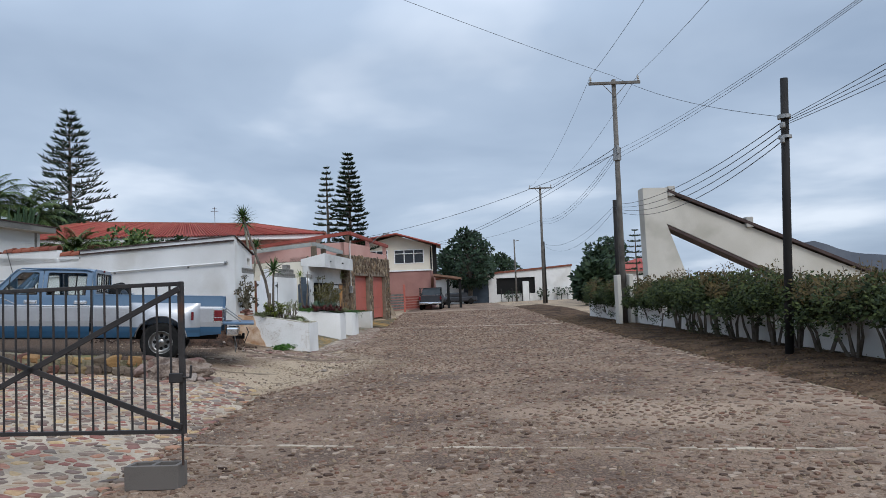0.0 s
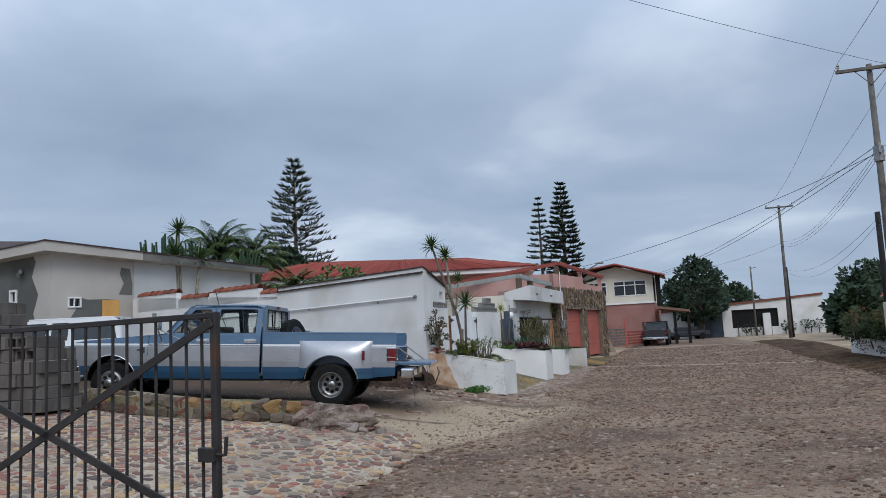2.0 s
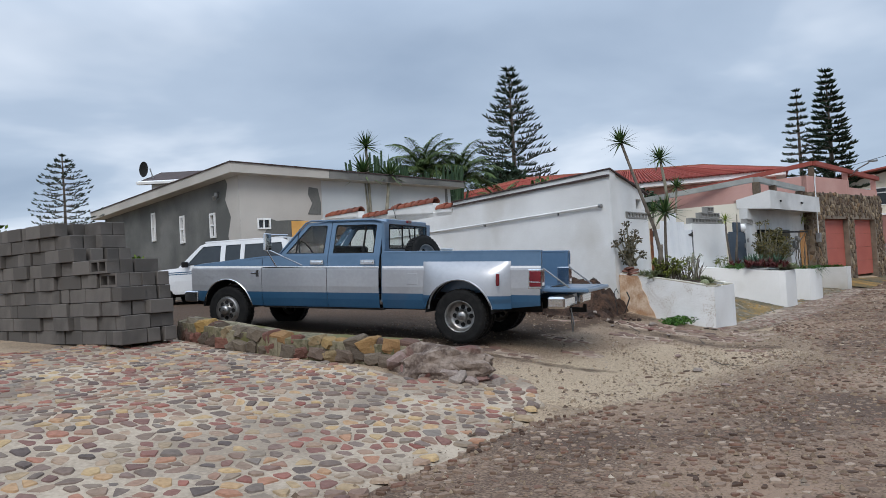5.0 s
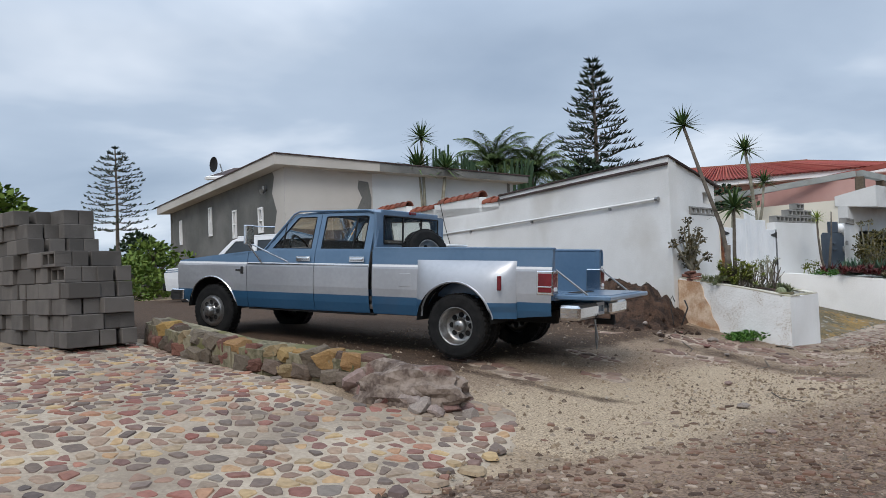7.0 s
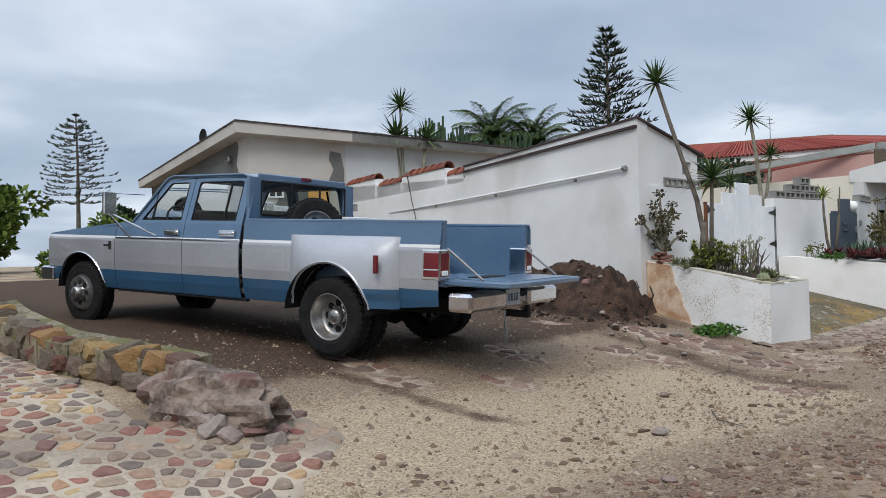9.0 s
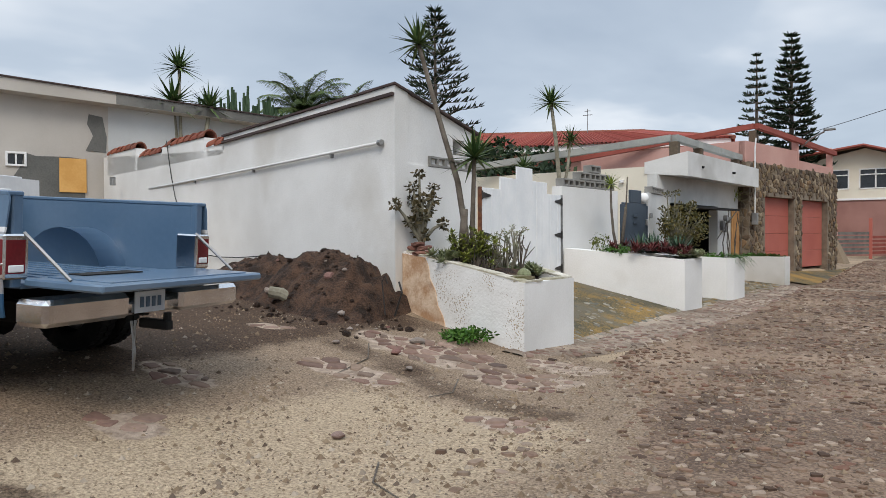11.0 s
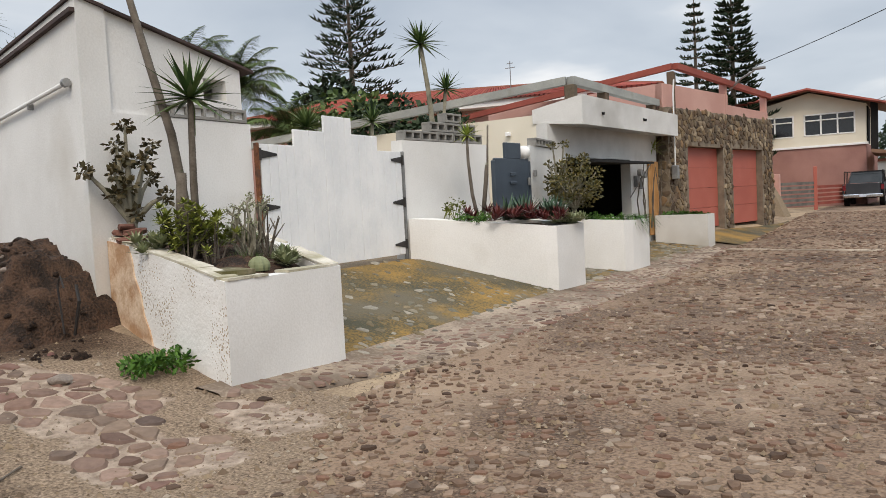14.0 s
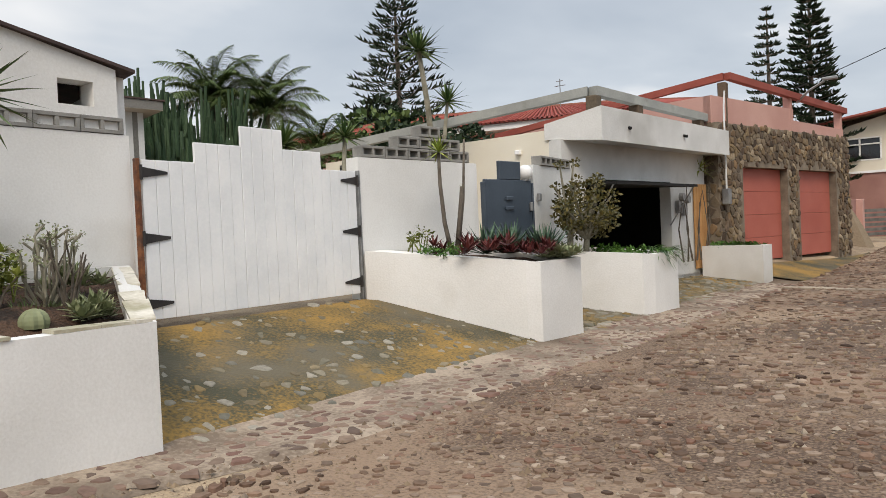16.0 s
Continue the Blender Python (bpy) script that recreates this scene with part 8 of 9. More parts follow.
# sign on a stake
sg = thing("stake_sign", "small white sign on a leaning stake", "sign", pose(6.78, 23.6, 0.03))
part("stake", MB().tube([(-0.08, 0, 0), (0.03, 0, 0.72)], 0.022, 6), BARK, sg)
part("board", MB().box((0.05, -0.03, 0.72), (0.17, 0.015, 0.24), 0.004), WHITETRIM, sg)
part("print_bar", MB().box((0.05, -0.04, 0.77), (0.10, 0.004, 0.02), 0.001), DARK, sg)
part("print_bar", MB().box((0.05, -0.04, 0.70), (0.12, 0.004, 0.02), 0.001), DARK, sg)

# slanting concrete frame of the building over the hedge
af = thing("concrete_frame", "weathered pale concrete pylon with a long slanting beam", "building frame", pose(0, 30, 0))
AT = 0.75


def slabxz(pts, y0, y1):
    mb = MB()
    n = len(pts)
    vs = [(x, y0, z) for x, z in pts] + [(x, y1, z) for x, z in pts]
    mb.add(vs, [tuple(range(n)), tuple(range(n, 2 * n))[::-1]] + [(i, n + i, n + (i + 1) % n, (i + 1) % n) for i in range(n)])
    return mb


part("pylon", slabxz([(8.15, -0.1), (10.15, -0.1), (9.72, 1.7), (8.98, 3.95), (9.12, 5.38), (8.1, 5.41)], 0, AT), PALECONC, af)
part("beam", slabxz([(9.0, 3.95), (9.12, 5.12), (16.6, 1.75), (18.5, 0.9), (18.5, -0.4), (14.3, 1.25)], 0.1, AT - 0.1), PALECONC, af, "slanting pale concrete beam")
part("coping", slabxz([(9.1, 5.2), (9.1, 5.32), (18.6, 1.05), (18.6, 0.92)], -0.05, AT + 0.05), DARKROOF, af, "dark roofing strip along the beam")
part("soffit", slabxz([(8.98, 3.93), (14.3, 1.22), (14.3, 1.10), (8.98, 3.80)], 0.05, AT + 0.2), DARKROOF, af)
for x in (9.25, 12.3):
    z = 5.2 - (x - 9.1) * 0.45
    part("pier", MB().box((x, AT / 2, z + 0.1), (0.28, AT + 0.08, 0.42), 0.02), CONC, af)
# thin poles seen through it and a red roof far off
solid("thin_post", MB().tube([(13.4, 44, 0), (13.4, 44, 4.2)], 0.05, 6), STEEL, "thin distant grey post", "post")
solid("thin_post", MB().tube([(11.2, 40, 0), (11.0, 40, 3.0)], 0.04, 6), STEEL, "thin distant grey post", "post")
frr = thing("far_red_roof", "far house with a red tile roof past the hedge", "house", pose(15.5, 60, 0))
part("wall", MB().box((0, 0, 1.3), (5, 5, 2.6), 0.02), WHITE, frr)
part("roof", MB().add([(-2.8, -2.8, 2.6), (2.8, -2.8, 2.6), (2.8, 2.8, 2.6), (-2.8, 2.8, 2.6), (0, 0, 3.7)], [(0, 1, 4), (1, 2, 4), (2, 3, 4), (3, 0, 4), (3, 2, 1, 0)]), ROOFRED, frr)

# cables
wires = thing("overhead_cables", "black sagging overhead electric cables", "cables")


def wire(a, b, sag, r=0.0085):
    a, b = Vector(a), Vector(b)
    pts = []
    for i in range(17):
        t = i / 16
        pts.append(a.lerp(b, t) + Vector((0, 0, -sag * 4 * t * (1 - t))))
    part("cable", MB().tube(pts, r * 0.8, 4, caps=False), CABLE, wires)


T1 = (7.06, 29.5)
wire((6.15, 29.5, 9.9), (7.75, 64.9, 10.4), 0.7)
wire((8.05, 29.5, 9.9), (9.6, 64.9, 10.4), 0.7)
wire((6.15, 29.5, 9.9), (5.6, -6, 11.5), 0.9)
wire((8.05, 29.5, 9.9), (7.6, -6, 11.5), 0.9)
for k in range(3):
    wire((7.08, 29.4, 7.0 - 0.14 * k), (8.6, 64.9, 7.6 - 0.2 * k), 0.9)
    wire((7.1, 29.4, 6.9 - 0.16 * k), (9.8 + 0.4 * k, 6, 8.2 + 0.3 * k), 0.5, 0.007)
for k in range(4):
    wire((7.0, 14.85, 4.75 - 0.12 * k), (8.33, 36.0, 5.45 - 0.1 * k), 0.45 + 0.1 * k, 0.012)
    wire((7.0, 14.85, 4.75 - 0.04 * k), (8.6 + 0.2 * k, -4, 7.3 - 0.3 * k), 0.4, 0.008)
wire((7.0, 14.85, 4.75), (7.06, 29.45, 9.85), 0.25)
wire((7.06, 29.45, 9.85), (-17.5, 3.0, 11.0), 0.35)
wire((8.33, 36, 5.4), (9.0, 66.5, 5.5), 0.8)
wire((8.33, 36, 5.2), (9.0, 66.5, 5.3), 1.1)
wire((8.62, 64.9, 7.5), (-0.4, 63.6, 5.6), 0.4, 0.014)
for k in range(2):
    wire((7.0, 29.5, 7.0 - 0.2 * k), (-0.6, 63.4, 5.75 - 0.15 * k), 0.5, 0.014)
wire((7.0, 29.5, 6.75), (*on_s(4.6, 0.15), 4.85), 0.35, 0.012)
lo_ = thing("street_lamp", "small street lamp arm over the stone garage", "lamp", pose(*on_s(4.6, 0.15), 4.45))
part("arm", MB().tube([(0, 0, 0), (0.35, -0.2, 0.25), (0.75, -0.35, 0.42)], 0.03, 6), STEEL, lo_)
part("head", MB().box((0.9, -0.4, 0.47), (0.36, 0.14, 0.08), 0.02), STEEL, lo_)

# far hill
hl_ = MB()
vs, fs = [], []
N = 60
for i in range(N + 1):
    t = i / N
    x = 180 + 900 * t
    z = -10 + 40 * math.exp(-((t - 0.285) / 0.05) ** 2) + 30 * math.exp(-((t - 0.37) / 0.09) ** 2) + 20 * math.exp(-((t - 0.6) / 0.2) ** 2) + 2 * noise.noise((t * 18, 0, 0))
    vs += [(x, 900, -12), (x, 905 + 20 * t, z)]
fs = [(2 * i, 2 * i + 2, 2 * i + 3, 2 * i + 1) for i in range(N)]
hl_.add(vs, fs)
solid("backdrop_hill", hl_, HILLM, "hazy blue-grey hill on the horizon", "hill", kind="structure")

# ---- block stack, kerb, gate, dirt ----
SOLIDB = MB().box((0, 0, 0), (0.40, 0.20, 0.195), 0.008).mesh("concrete_block", BLOCK)
ENDB = MB().box((0, 0, 0), (0.40, 0.15, 0.195), 0.008).mesh("concrete_block", BLOCK)
HOLLOWB = block_mesh("concrete_block", BLOCK, 0.40, 0.20, 0.195, 2)
stack = thing("block_stack", "tall stack of grey concrete building blocks on the apron", "block stack", pose(-9.12, 12.26, 0.70, 0, 0, 183))


def lay(mesh, x, y, lev, turn):
    ob = new("concrete_block", mesh)
    ob.parent = stack
    ob.matrix_basis = pose(x, y, 0.1 + lev * 0.199, 0, 0, turn + rnd(-2.0, 2.0))


# local x runs away from the road along the stack, local -y is its back
for lev in range(9):
    for row, (starts, tops) in enumerate((((0.0, 0.02, 0.1, 0.06, 0.16, 0.28, 1.05, 1.2, 1.5), 9), ((0.0, 0.05, 0.0, 0.1, 0.12, 0.3, 1.0, 1.05, 1.12), 9), ((2.0, 2.0, 2.0, 2.0, 2.0, 2.0, 2.0, 2.0, 2.0), 8))):
        if lev >= tops:
            continue
        x = starts[lev]
        y = -row * 0.42
        first = True
        while x < 4.2:
            header = R.random() < 0.42
            dy = rnd(-0.02, 0.03) + (0.05 if R.random() < 0.2 else 0)
            if row == 0 and lev in (4, 5) and first:
                lay(HOLLOWB, x + 0.2, y + 0.1 + dy, lev, 0)
                lay(SOLIDB, x + 0.2, y - 0.11 + dy, lev, 0)
                x += 0.41
            elif header:
                lay(SOLIDB, x + 0.1, y + dy, lev, 90)
                x += 0.206
            else:
                lay(SOLIDB, x + 0.2, y + 0.1 + dy, lev, 0)
                lay(SOLIDB, x + 0.2, y - 0.11, lev, 0)
                x += 0.407
            first = False


def rock_mesh(name, mat, seed, flat=0.8, cuts=1):
    bm = bmesh.new()
    bmesh.ops.create_icosphere(bm, subdivisions=2, radius=0.5)
    rr = random.Random(seed)
    planes = [Vector((rr.gauss(0, 1), rr.gauss(0, 1), rr.gauss(0, 1))).normalized() for _ in range(9)]
    for v in bm.verts:
        for p in planes:
            d = v.co.dot(p)
            lim = 0.31
            if d > lim:
                v.co -= p * (d - lim)
        v.co += v.co * 0.12 * noise.noise(v.co * 4 + Vector((seed, 0, 0)))
        v.co.z *= flat
    me = bpy.data.meshes.new(name)
    bm.to_mesh(me)
    bm.free()
    me.materials.append(mat)
    return me


def face_stone(seed):
    """A blocky hewn stone with an uneven face and rounded corners."""
    bm = bmesh.new()
    bmesh.ops.create_icosphere(bm, subdivisions=2, radius=1.0)
    rr = random.Random(seed)
    tap = rr.uniform(-0.25, 0.25)
    for v in bm.verts:
        q = Vector([math.copysign(abs(c) ** 0.42, c) * 0.5 for c in v.co])
        q.x *= 1 + tap * q.z
        q.z *= 1 + rr.uniform(-0.05, 0.05)
        v.co = q * (1 + 0.34 * noise.noise(q * 2.6 + Vector((seed, 0, 0))) + 0.16 * noise.noise(q * 7.0 + Vector((0, seed, 0))))
    me = bpy.data.meshes.new("kerb_rock")
    bm.to_mesh(me)
    bm.free()
    me.materials.append(KERBSTONE)
    return me


KR = [face_stone(20 + i) for i in range(8)]
GR = [rock_mesh("broken_rock", GRANITE, 40 + i) for i in range(5)]
ROCKMASS = surf("rugged_rock", (0.09, 0.062, 0.048), (0.25, 0.195, 0.155), 5.0, 0.95, 1.0, 26, c3=(0.13, 0.05, 0.04), at3=0.56, grain=0.6)
kerb = thing("stone_kerb", "low mossy kerb of mortared coloured rocks beside the lot", "kerb")
KP = [(-9.55, 13.22), (-8.4, 13.05), (-7.2, 13.12), (-6.3, 13.34), (-5.35, 13.50)]
KT = [0.99, 0.91, 0.76, 0.69, 0.63]
cr2 = MB()
for i in range(4):
    a, b = Vector(KP[i]), Vector(KP[i + 1])
    m_ = 6
    for k in range(m_):
        p, q = a.lerp(b, k / m_), a.lerp(b, (k + 1) / m_)
        tp = [(KT[i] * (1 - u) + KT[i + 1] * u) + 0.014 * noise.noise((8 * (i + u), 3, 0)) for u in (k / m_, (k + 1) / m_)]
        f_ = Vector((0, -0.05 + 0.03 * noise.noise((i * 6 + k, 1.5, 0))))
        cr2.prism([p + f_, q + f_, q + Vector((0, 0.30)), p + Vector((0, 0.30))], [gz(*p) - 0.15, gz(*q) - 0.15, gz(*q) - 0.15, gz(*p) - 0.15], [tp[0] - 0.06, tp[1] - 0.06, tp[1] - 0.01, tp[0] - 0.01])
part("core", cr2, KERBMORTAR, kerb, "pale mossy mortar core")
for i in range(4):
    a, b = Vector(KP[i]), Vector(KP[i + 1])
    n_ = round((b - a).length / 0.21)
    yaw_ = math.degrees(math.atan2(b.y - a.y, b.x - a.x))
    for course in (0, 1):
        for k in range(n_):
            t = (k + 0.5 + 0.4 * course + rnd(-0.2, 0.2)) / n_
            c = a.lerp(b, min(1.0, t))
            top = KT[i] * (1 - t) + KT[i + 1] * t
            g = gz(*c)
            hh = top - g
            ob = new("kerb_rock", R.choice(KR))
            ob.parent = kerb
            ob.matrix_basis = pose(c.x, c.y + rnd(0.0, 0.04) + 0.05 * course, g + hh * (rnd(0.18, 0.28) if course == 0 else rnd(0.66, 0.76)), rnd(-14, 14), rnd(-20, 20), yaw_ + rnd(-16, 16)) @ Matrix.Diagonal((rnd(0.17, 0.33), rnd(0.20, 0.30), hh * rnd(0.44, 0.66), 1))
bm = bmesh.new()
bmesh.ops.create_icosphere(bm, subdivisions=4, radius=1.0)
for v in bm.verts:
    n_ = v.co.normalized()
    q = 1 + 0.30 * noise.noise(n_ * 2.2 + Vector((3, 1, 0))) + 0.24 * abs(noise.noise(n_ * 4.6)) + 0.10 * abs(noise.noise(n_ * 9.0))
    v.co = Vector((n_.x * 0.66 * q, n_.y * 0.32 * q, n_.z * 0.27 * q))
me = bpy.data.meshes.new("kerb_end_rock")
bm.to_mesh(me)
bm.free()
me.materials.append(ROCKMASS)
ob = new("kerb_end_rock", me)
ob.parent = kerb
tagged(ob, "rugged broken rock lump ending the kerb")
ob.matrix_basis = pose(-4.98, 13.58, gz(-4.98, 13.58) + 0.06, 0, 0, 8)
for x, y, sz in ((-4.62, 13.42, 0.34), (-5.2, 13.34, 0.26), (-4.4, 13.6, 0.24), (-4.9, 13.34, 0.22), (-4.3, 13.75, 0.14), (-4.55, 13.85, 0.12), (-5.45, 13.42, 0.36), (-5.05, 13.40, 0.42), (-4.75, 13.62, 0.44), (-4.55, 13.36, 0.26), (-5.35, 13.70, 0.40), (-4.35, 13.40, 0.18), (-4.15, 13.62, 0.16)):
    ob = new("broken_rock", R.choice(GR))
    ob.parent = kerb
    ob.matrix_basis = pose(x, y, gz(x, y) + sz * 0.18, rnd(0, 40), rnd(0, 40), rnd(0, 360)) @ Matrix.Diagonal((sz * 1.2, sz, sz, 1))

# iron gate leaf with cross braces, propped on a block, hinged to a rubble pillar
g0, g1 = Vector((-4.72, 6.74)), Vector((-2.222, 6.39))
gang = math.degrees(math.atan2(g1.y - g0.y, g1.x - g0.x))
ig = thing("iron_gate", "black rusty iron bar gate leaf with crossed braces standing open", "gate", pose(g0.x, g0.y, 0, 0, 0, gang))
W = (g1 - g0).length
zb, zt = 0.46, 1.74
part("top_rail", MB().box((W / 2, 0, zt - 0.02), (W, 0.035, 0.035), 0.004), BLACKIRON, ig)
part("bottom_rail", MB().box((W / 2, 0, zb + 0.02), (W, 0.035, 0.035), 0.004), BLACKIRON, ig)
part("stile", MB().box((W - 0.02, 0, (zb + zt) / 2), (0.045, 0.045, zt - zb), 0.005), BLACKIRON, ig)
part("stile", MB().box((0.02, 0, (zb + zt) / 2), (0.045, 0.045, zt - zb), 0.005), BLACKIRON, ig)
nbar = 21
for k in range(1, nbar):
    part("bar", MB().box((W * k / nbar, 0, (zb + zt) / 2), (0.016, 0.016, zt - zb - 0.05), 0.003), BLACKIRON, ig)
for za, zc in ((zb + 0.05, zt - 0.06), (zt - 0.30, zb + 0.06)):
    a, b = Vector((0.02, -0.026, za)), Vector((W - 0.02, -0.026, zc))
    d = b - a
    th_ = math.atan2(d.z, d.x)
    part("brace", MB().box((a + b) / 2, (d.length, 0.014, 0.05), 0.003, tilt=Matrix.Rotation(-th_, 3, "Y")), BLACKIRON, ig, "flat iron diagonal brace")
part("drop_bolt", MB().tube([(W - 0.03, 0.0, 0.2), (W - 0.03, 0.0, zb + 0.3)], 0.011, 6), BLACKIRON, ig)
part("latch", MB().box((W - 0.06, -0.03, 0.93), (0.12, 0.04, 0.08), 0.006).tube([(W, -0.02, 0.93), (W + 0.06, -0.02, 0.93), (W + 0.07, -0.02, 1.03)], 0.012, 6), BLACKIRON, ig, "rusty slide latch with bent handle")
ob = tagged(new("prop_block", block_mesh("prop_block", BLOCK, 0.46, 0.2, 0.2, 2)), "grey concrete block propping the gate", "concrete block")
ob.matrix_basis = pose(-2.51, 6.47, 0.108, 90, 0, -4)
gp = thing("rubble_pillar", "low battered rubble stone gate pillar", "pillar", pose(-4.99, 6.81, 0.2))
part("core", MB().prism([(-0.24, -0.24), (0.22, -0.24), (0.22, 0.24), (-0.24, 0.24)], -0.2, 0.75), KERBMORTAR, gp)
for lev in range(5):
    for k in range(7):
        a = 6.283 * (k + 0.5 * (lev % 2)) / 7
        r = 0.26 - 0.03 * lev
        ob = new("kerb_rock", R.choice(KR))
        ob.parent = gp
        ob.matrix_basis = pose(r * math.cos(a), r * math.sin(a), 0.02 + lev * 0.16, rnd(-10, 10), rnd(-10, 10), math.degrees(a) + 90) @ Matrix.Diagonal((0.30, 0.2, 0.22, 1))

# dirt heap by the wedge wall


def mound_h(x, y):
    wall_y = 21.25 - 0.277 * (x + 5.9)
    back = wall_y - 0.35
    run = lambda v, c, a, b: max(0.0, 1 - ((v - c) / (a if v < c else b)) ** 2)
    h = 0.74 * run(x, -6.95, 1.5, 1.15) ** 0.8 * run(y, back, 0.95, 0.8) ** 0.9
    h = max(h, 0.66 * run(x, -6.35, 0.7, 0.62) ** 0.7 * run(y, back - 0.05, 0.7, 0.8))
    h = max(h, 0.46 * run(x, -8.5, 1.9, 1.5) * run(y, back - 0.1, 0.9, 0.8))
    h *= 1 + 0.5 * noise.noise((x * 1.7, y * 1.7, 3))
    gully = max(0.0, 1 - abs(x + 6.0 + 0.25 * (y - 20.6)) / 0.10)
    return h - 0.16 * gully * min(1, h * 3) + min(1, h * 5) * (0.10 * noise.noise((x * 4, y * 4, 1)) + 0.06 * noise.noise((x * 10, y * 10, 8)) + 0.03 * noise.noise((x * 24, y * 24, 2)))


mb = MB()
MX, MY = steps(-10.6, -5.35, 0.05), steps(19.3, 22.4, 0.05)
mb.add([(x, y, gz(x, y) - 0.035 + mound_h(x, y)) for y in MY for x in MX], [(q * len(MX) + i, q * len(MX) + i + 1, (q + 1) * len(MX) + i + 1, (q + 1) * len(MX) + i) for q in range(len(MY) - 1) for i in range(len(MX) - 1) if MY[q] < 21.4 - 0.277 * (MX[i] + 5.9)])
heap = solid("soil_mound", mb, SOIL, "mound of dark crumbly soil against the white wall", "soil mound", smooth=True)
PEB = [rock_mesh("pebble", GRANITE, 60 + i) for i in range(4)]
CLOD = [rock_mesh("soil_clod", SOIL, 70 + i) for i in range(3)]
for k in range(290):
    x, y = rnd(-9.6, -5.2), rnd(19.6, 21.4)
    if y > 21.15 - 0.277 * (x + 5.9):
        y -= 0.7
    s = rnd(0.02, 0.06) if R.random() < 0.8 else rnd(0.06, 0.14)
    ob = new("soil_clod", R.choice(CLOD if R.random() < 0.85 else PEB))
    ob.parent = heap
    ob.matrix_basis = pose(x, y, max(gz(x, y) - 0.035 + mound_h(x, y), lot_z(x, y)) + s * 0.12, rnd(0, 90), 0, rnd(0, 360)) @ Matrix.Diagonal((s * 1.2, s, s * 0.9, 1))
solid("log_piece", MB().tube([(-0.13, 0, 0), (0, 0.01, 0.03), (0.14, 0, 0.02)], [0.06, 0.065, 0.055], 10), PALEBARK, "short pale cut log lying on the soil", "log", m=pose(-7.15, 20.38, gz(-7.15, 20.38) + mound_h(-7.15, 20.38) + 0.02, 10, 25, 40) @ Matrix.Diagonal((1.25, 1.25, 1.25, 1)))
wr = MB()
wr.tube([(0, 0, -0.1), (-0.05, 0, 0.32), (0.0, 0, 0.40), (0.04, 0, 0.30)], 0.009, 5)
wr.tube([(0.15, 0, -0.1), (0.28, -0.02, 0.20), (0.22, 0, 0.33)], 0.014, 5)
solid("bent_wire", wr, BLACKIRON, "bent rusty rods sticking from the soil", "scrap rod", m=pose(-5.72, 20.80, 0.50))
for x, y, q, w_ in ((-5.70, 21.52, 0.05, 0.30), (-5.60, 21.44, 0.05, 0.26), (-5.74, 21.50, 0.11, 0.24), (-5.60, 21.48, 0.12, 0.22), (-5.68, 21.46, 0.17, 0.20)):
    ob = tagged(new("flat_stone", R.choice(KR)), "flat reddish stone stacked on the planter rim", "stone", "stones stacked on the planter")
    ob.matrix_basis = pose(x, y, 1.12 + q, rnd(-8, 8), rnd(-8, 8), rnd(0, 360)) @ Matrix.Diagonal((w_, w_ * 0.8, 0.06, 1))
    ob.data = ob.data.copy()
    ob.data.materials[0] = REDROCK
for x, y, s in ((-4.75, 20.15, 0.16), (-4.55, 19.5, 0.12), (-4.1, 19.1, 0.08), (-3.3, 17.2, 0.10), (-2.6, 15.9, 0.14), (-5.2, 19.3, 0.08), (-2.0, 14.9, 0.09)):
    ob = tagged(new("loose_stone", R.choice(PEB)), "loose brown stone lying on the dirt", "stone", "loose stones")
    ob.matrix_basis = pose(x, y, max(gz(x, y), lot_z(x, y)) + s * 0.15, 0, 0, rnd(0, 360)) @ Matrix.Diagonal((s * 1.3, s, s * 0.8, 1))
for pts in ([(-2.7, 16.9), (-2.5, 16.6), (-2.2, 16.45)], [(-5.0, 19.6), (-4.6, 19.1), (-4.4, 18.4)], [(-3.6, 19.2), (-3.4, 18.8), (-3.45, 18.5)]):
    solid("twig", MB().tube([(x, y, lot_z(x, y) + 0.012) for x, y in pts], [0.007, 0.006, 0.004], 5), BARK, "thin dry twig lying on the dirt", "twig")

# leaf litter and clods on the verge under the hedge
ll = MB()
for k in range(5200):
    y = rnd(7, 40)
    x = rnd(road_r(y) - 0.15, 7.75)
    q, a = rnd(0.012, 0.045), rnd(0, 6.28)
    z = gz(x, y) + 0.018 + 0.02 * noise.noise((x * 1.3, y * 1.3, 1.7)) + 0.01 * noise.noise((x * 4.1, y * 4.1, 5))
    c_, s_ = math.cos(a) * q, math.sin(a) * q
    ll.add([(x + c_, y + s_, z), (x - s_ * 0.6, y + c_ * 0.6, z), (x - c_, y - s_, z), (x + s_ * 0.6, y - c_ * 0.6, z), (x, y, z + q * rnd(0.3, 0.9))], [(0, 1, 4), (1, 2, 4), (2, 3, 4), (3, 0, 4)])
LITTER = many("leaf_litter", [(0.03, 0.02, 0.013), (0.12, 0.07, 0.038), (0.06, 0.045, 0.022), (0.17, 0.12, 0.075)], 0.97, 20, 0.3, island=True)
solid("leaf_litter", ll, LITTER, "dry leaf litter and clods under the hedge", "leaf litter", kind="stuff")

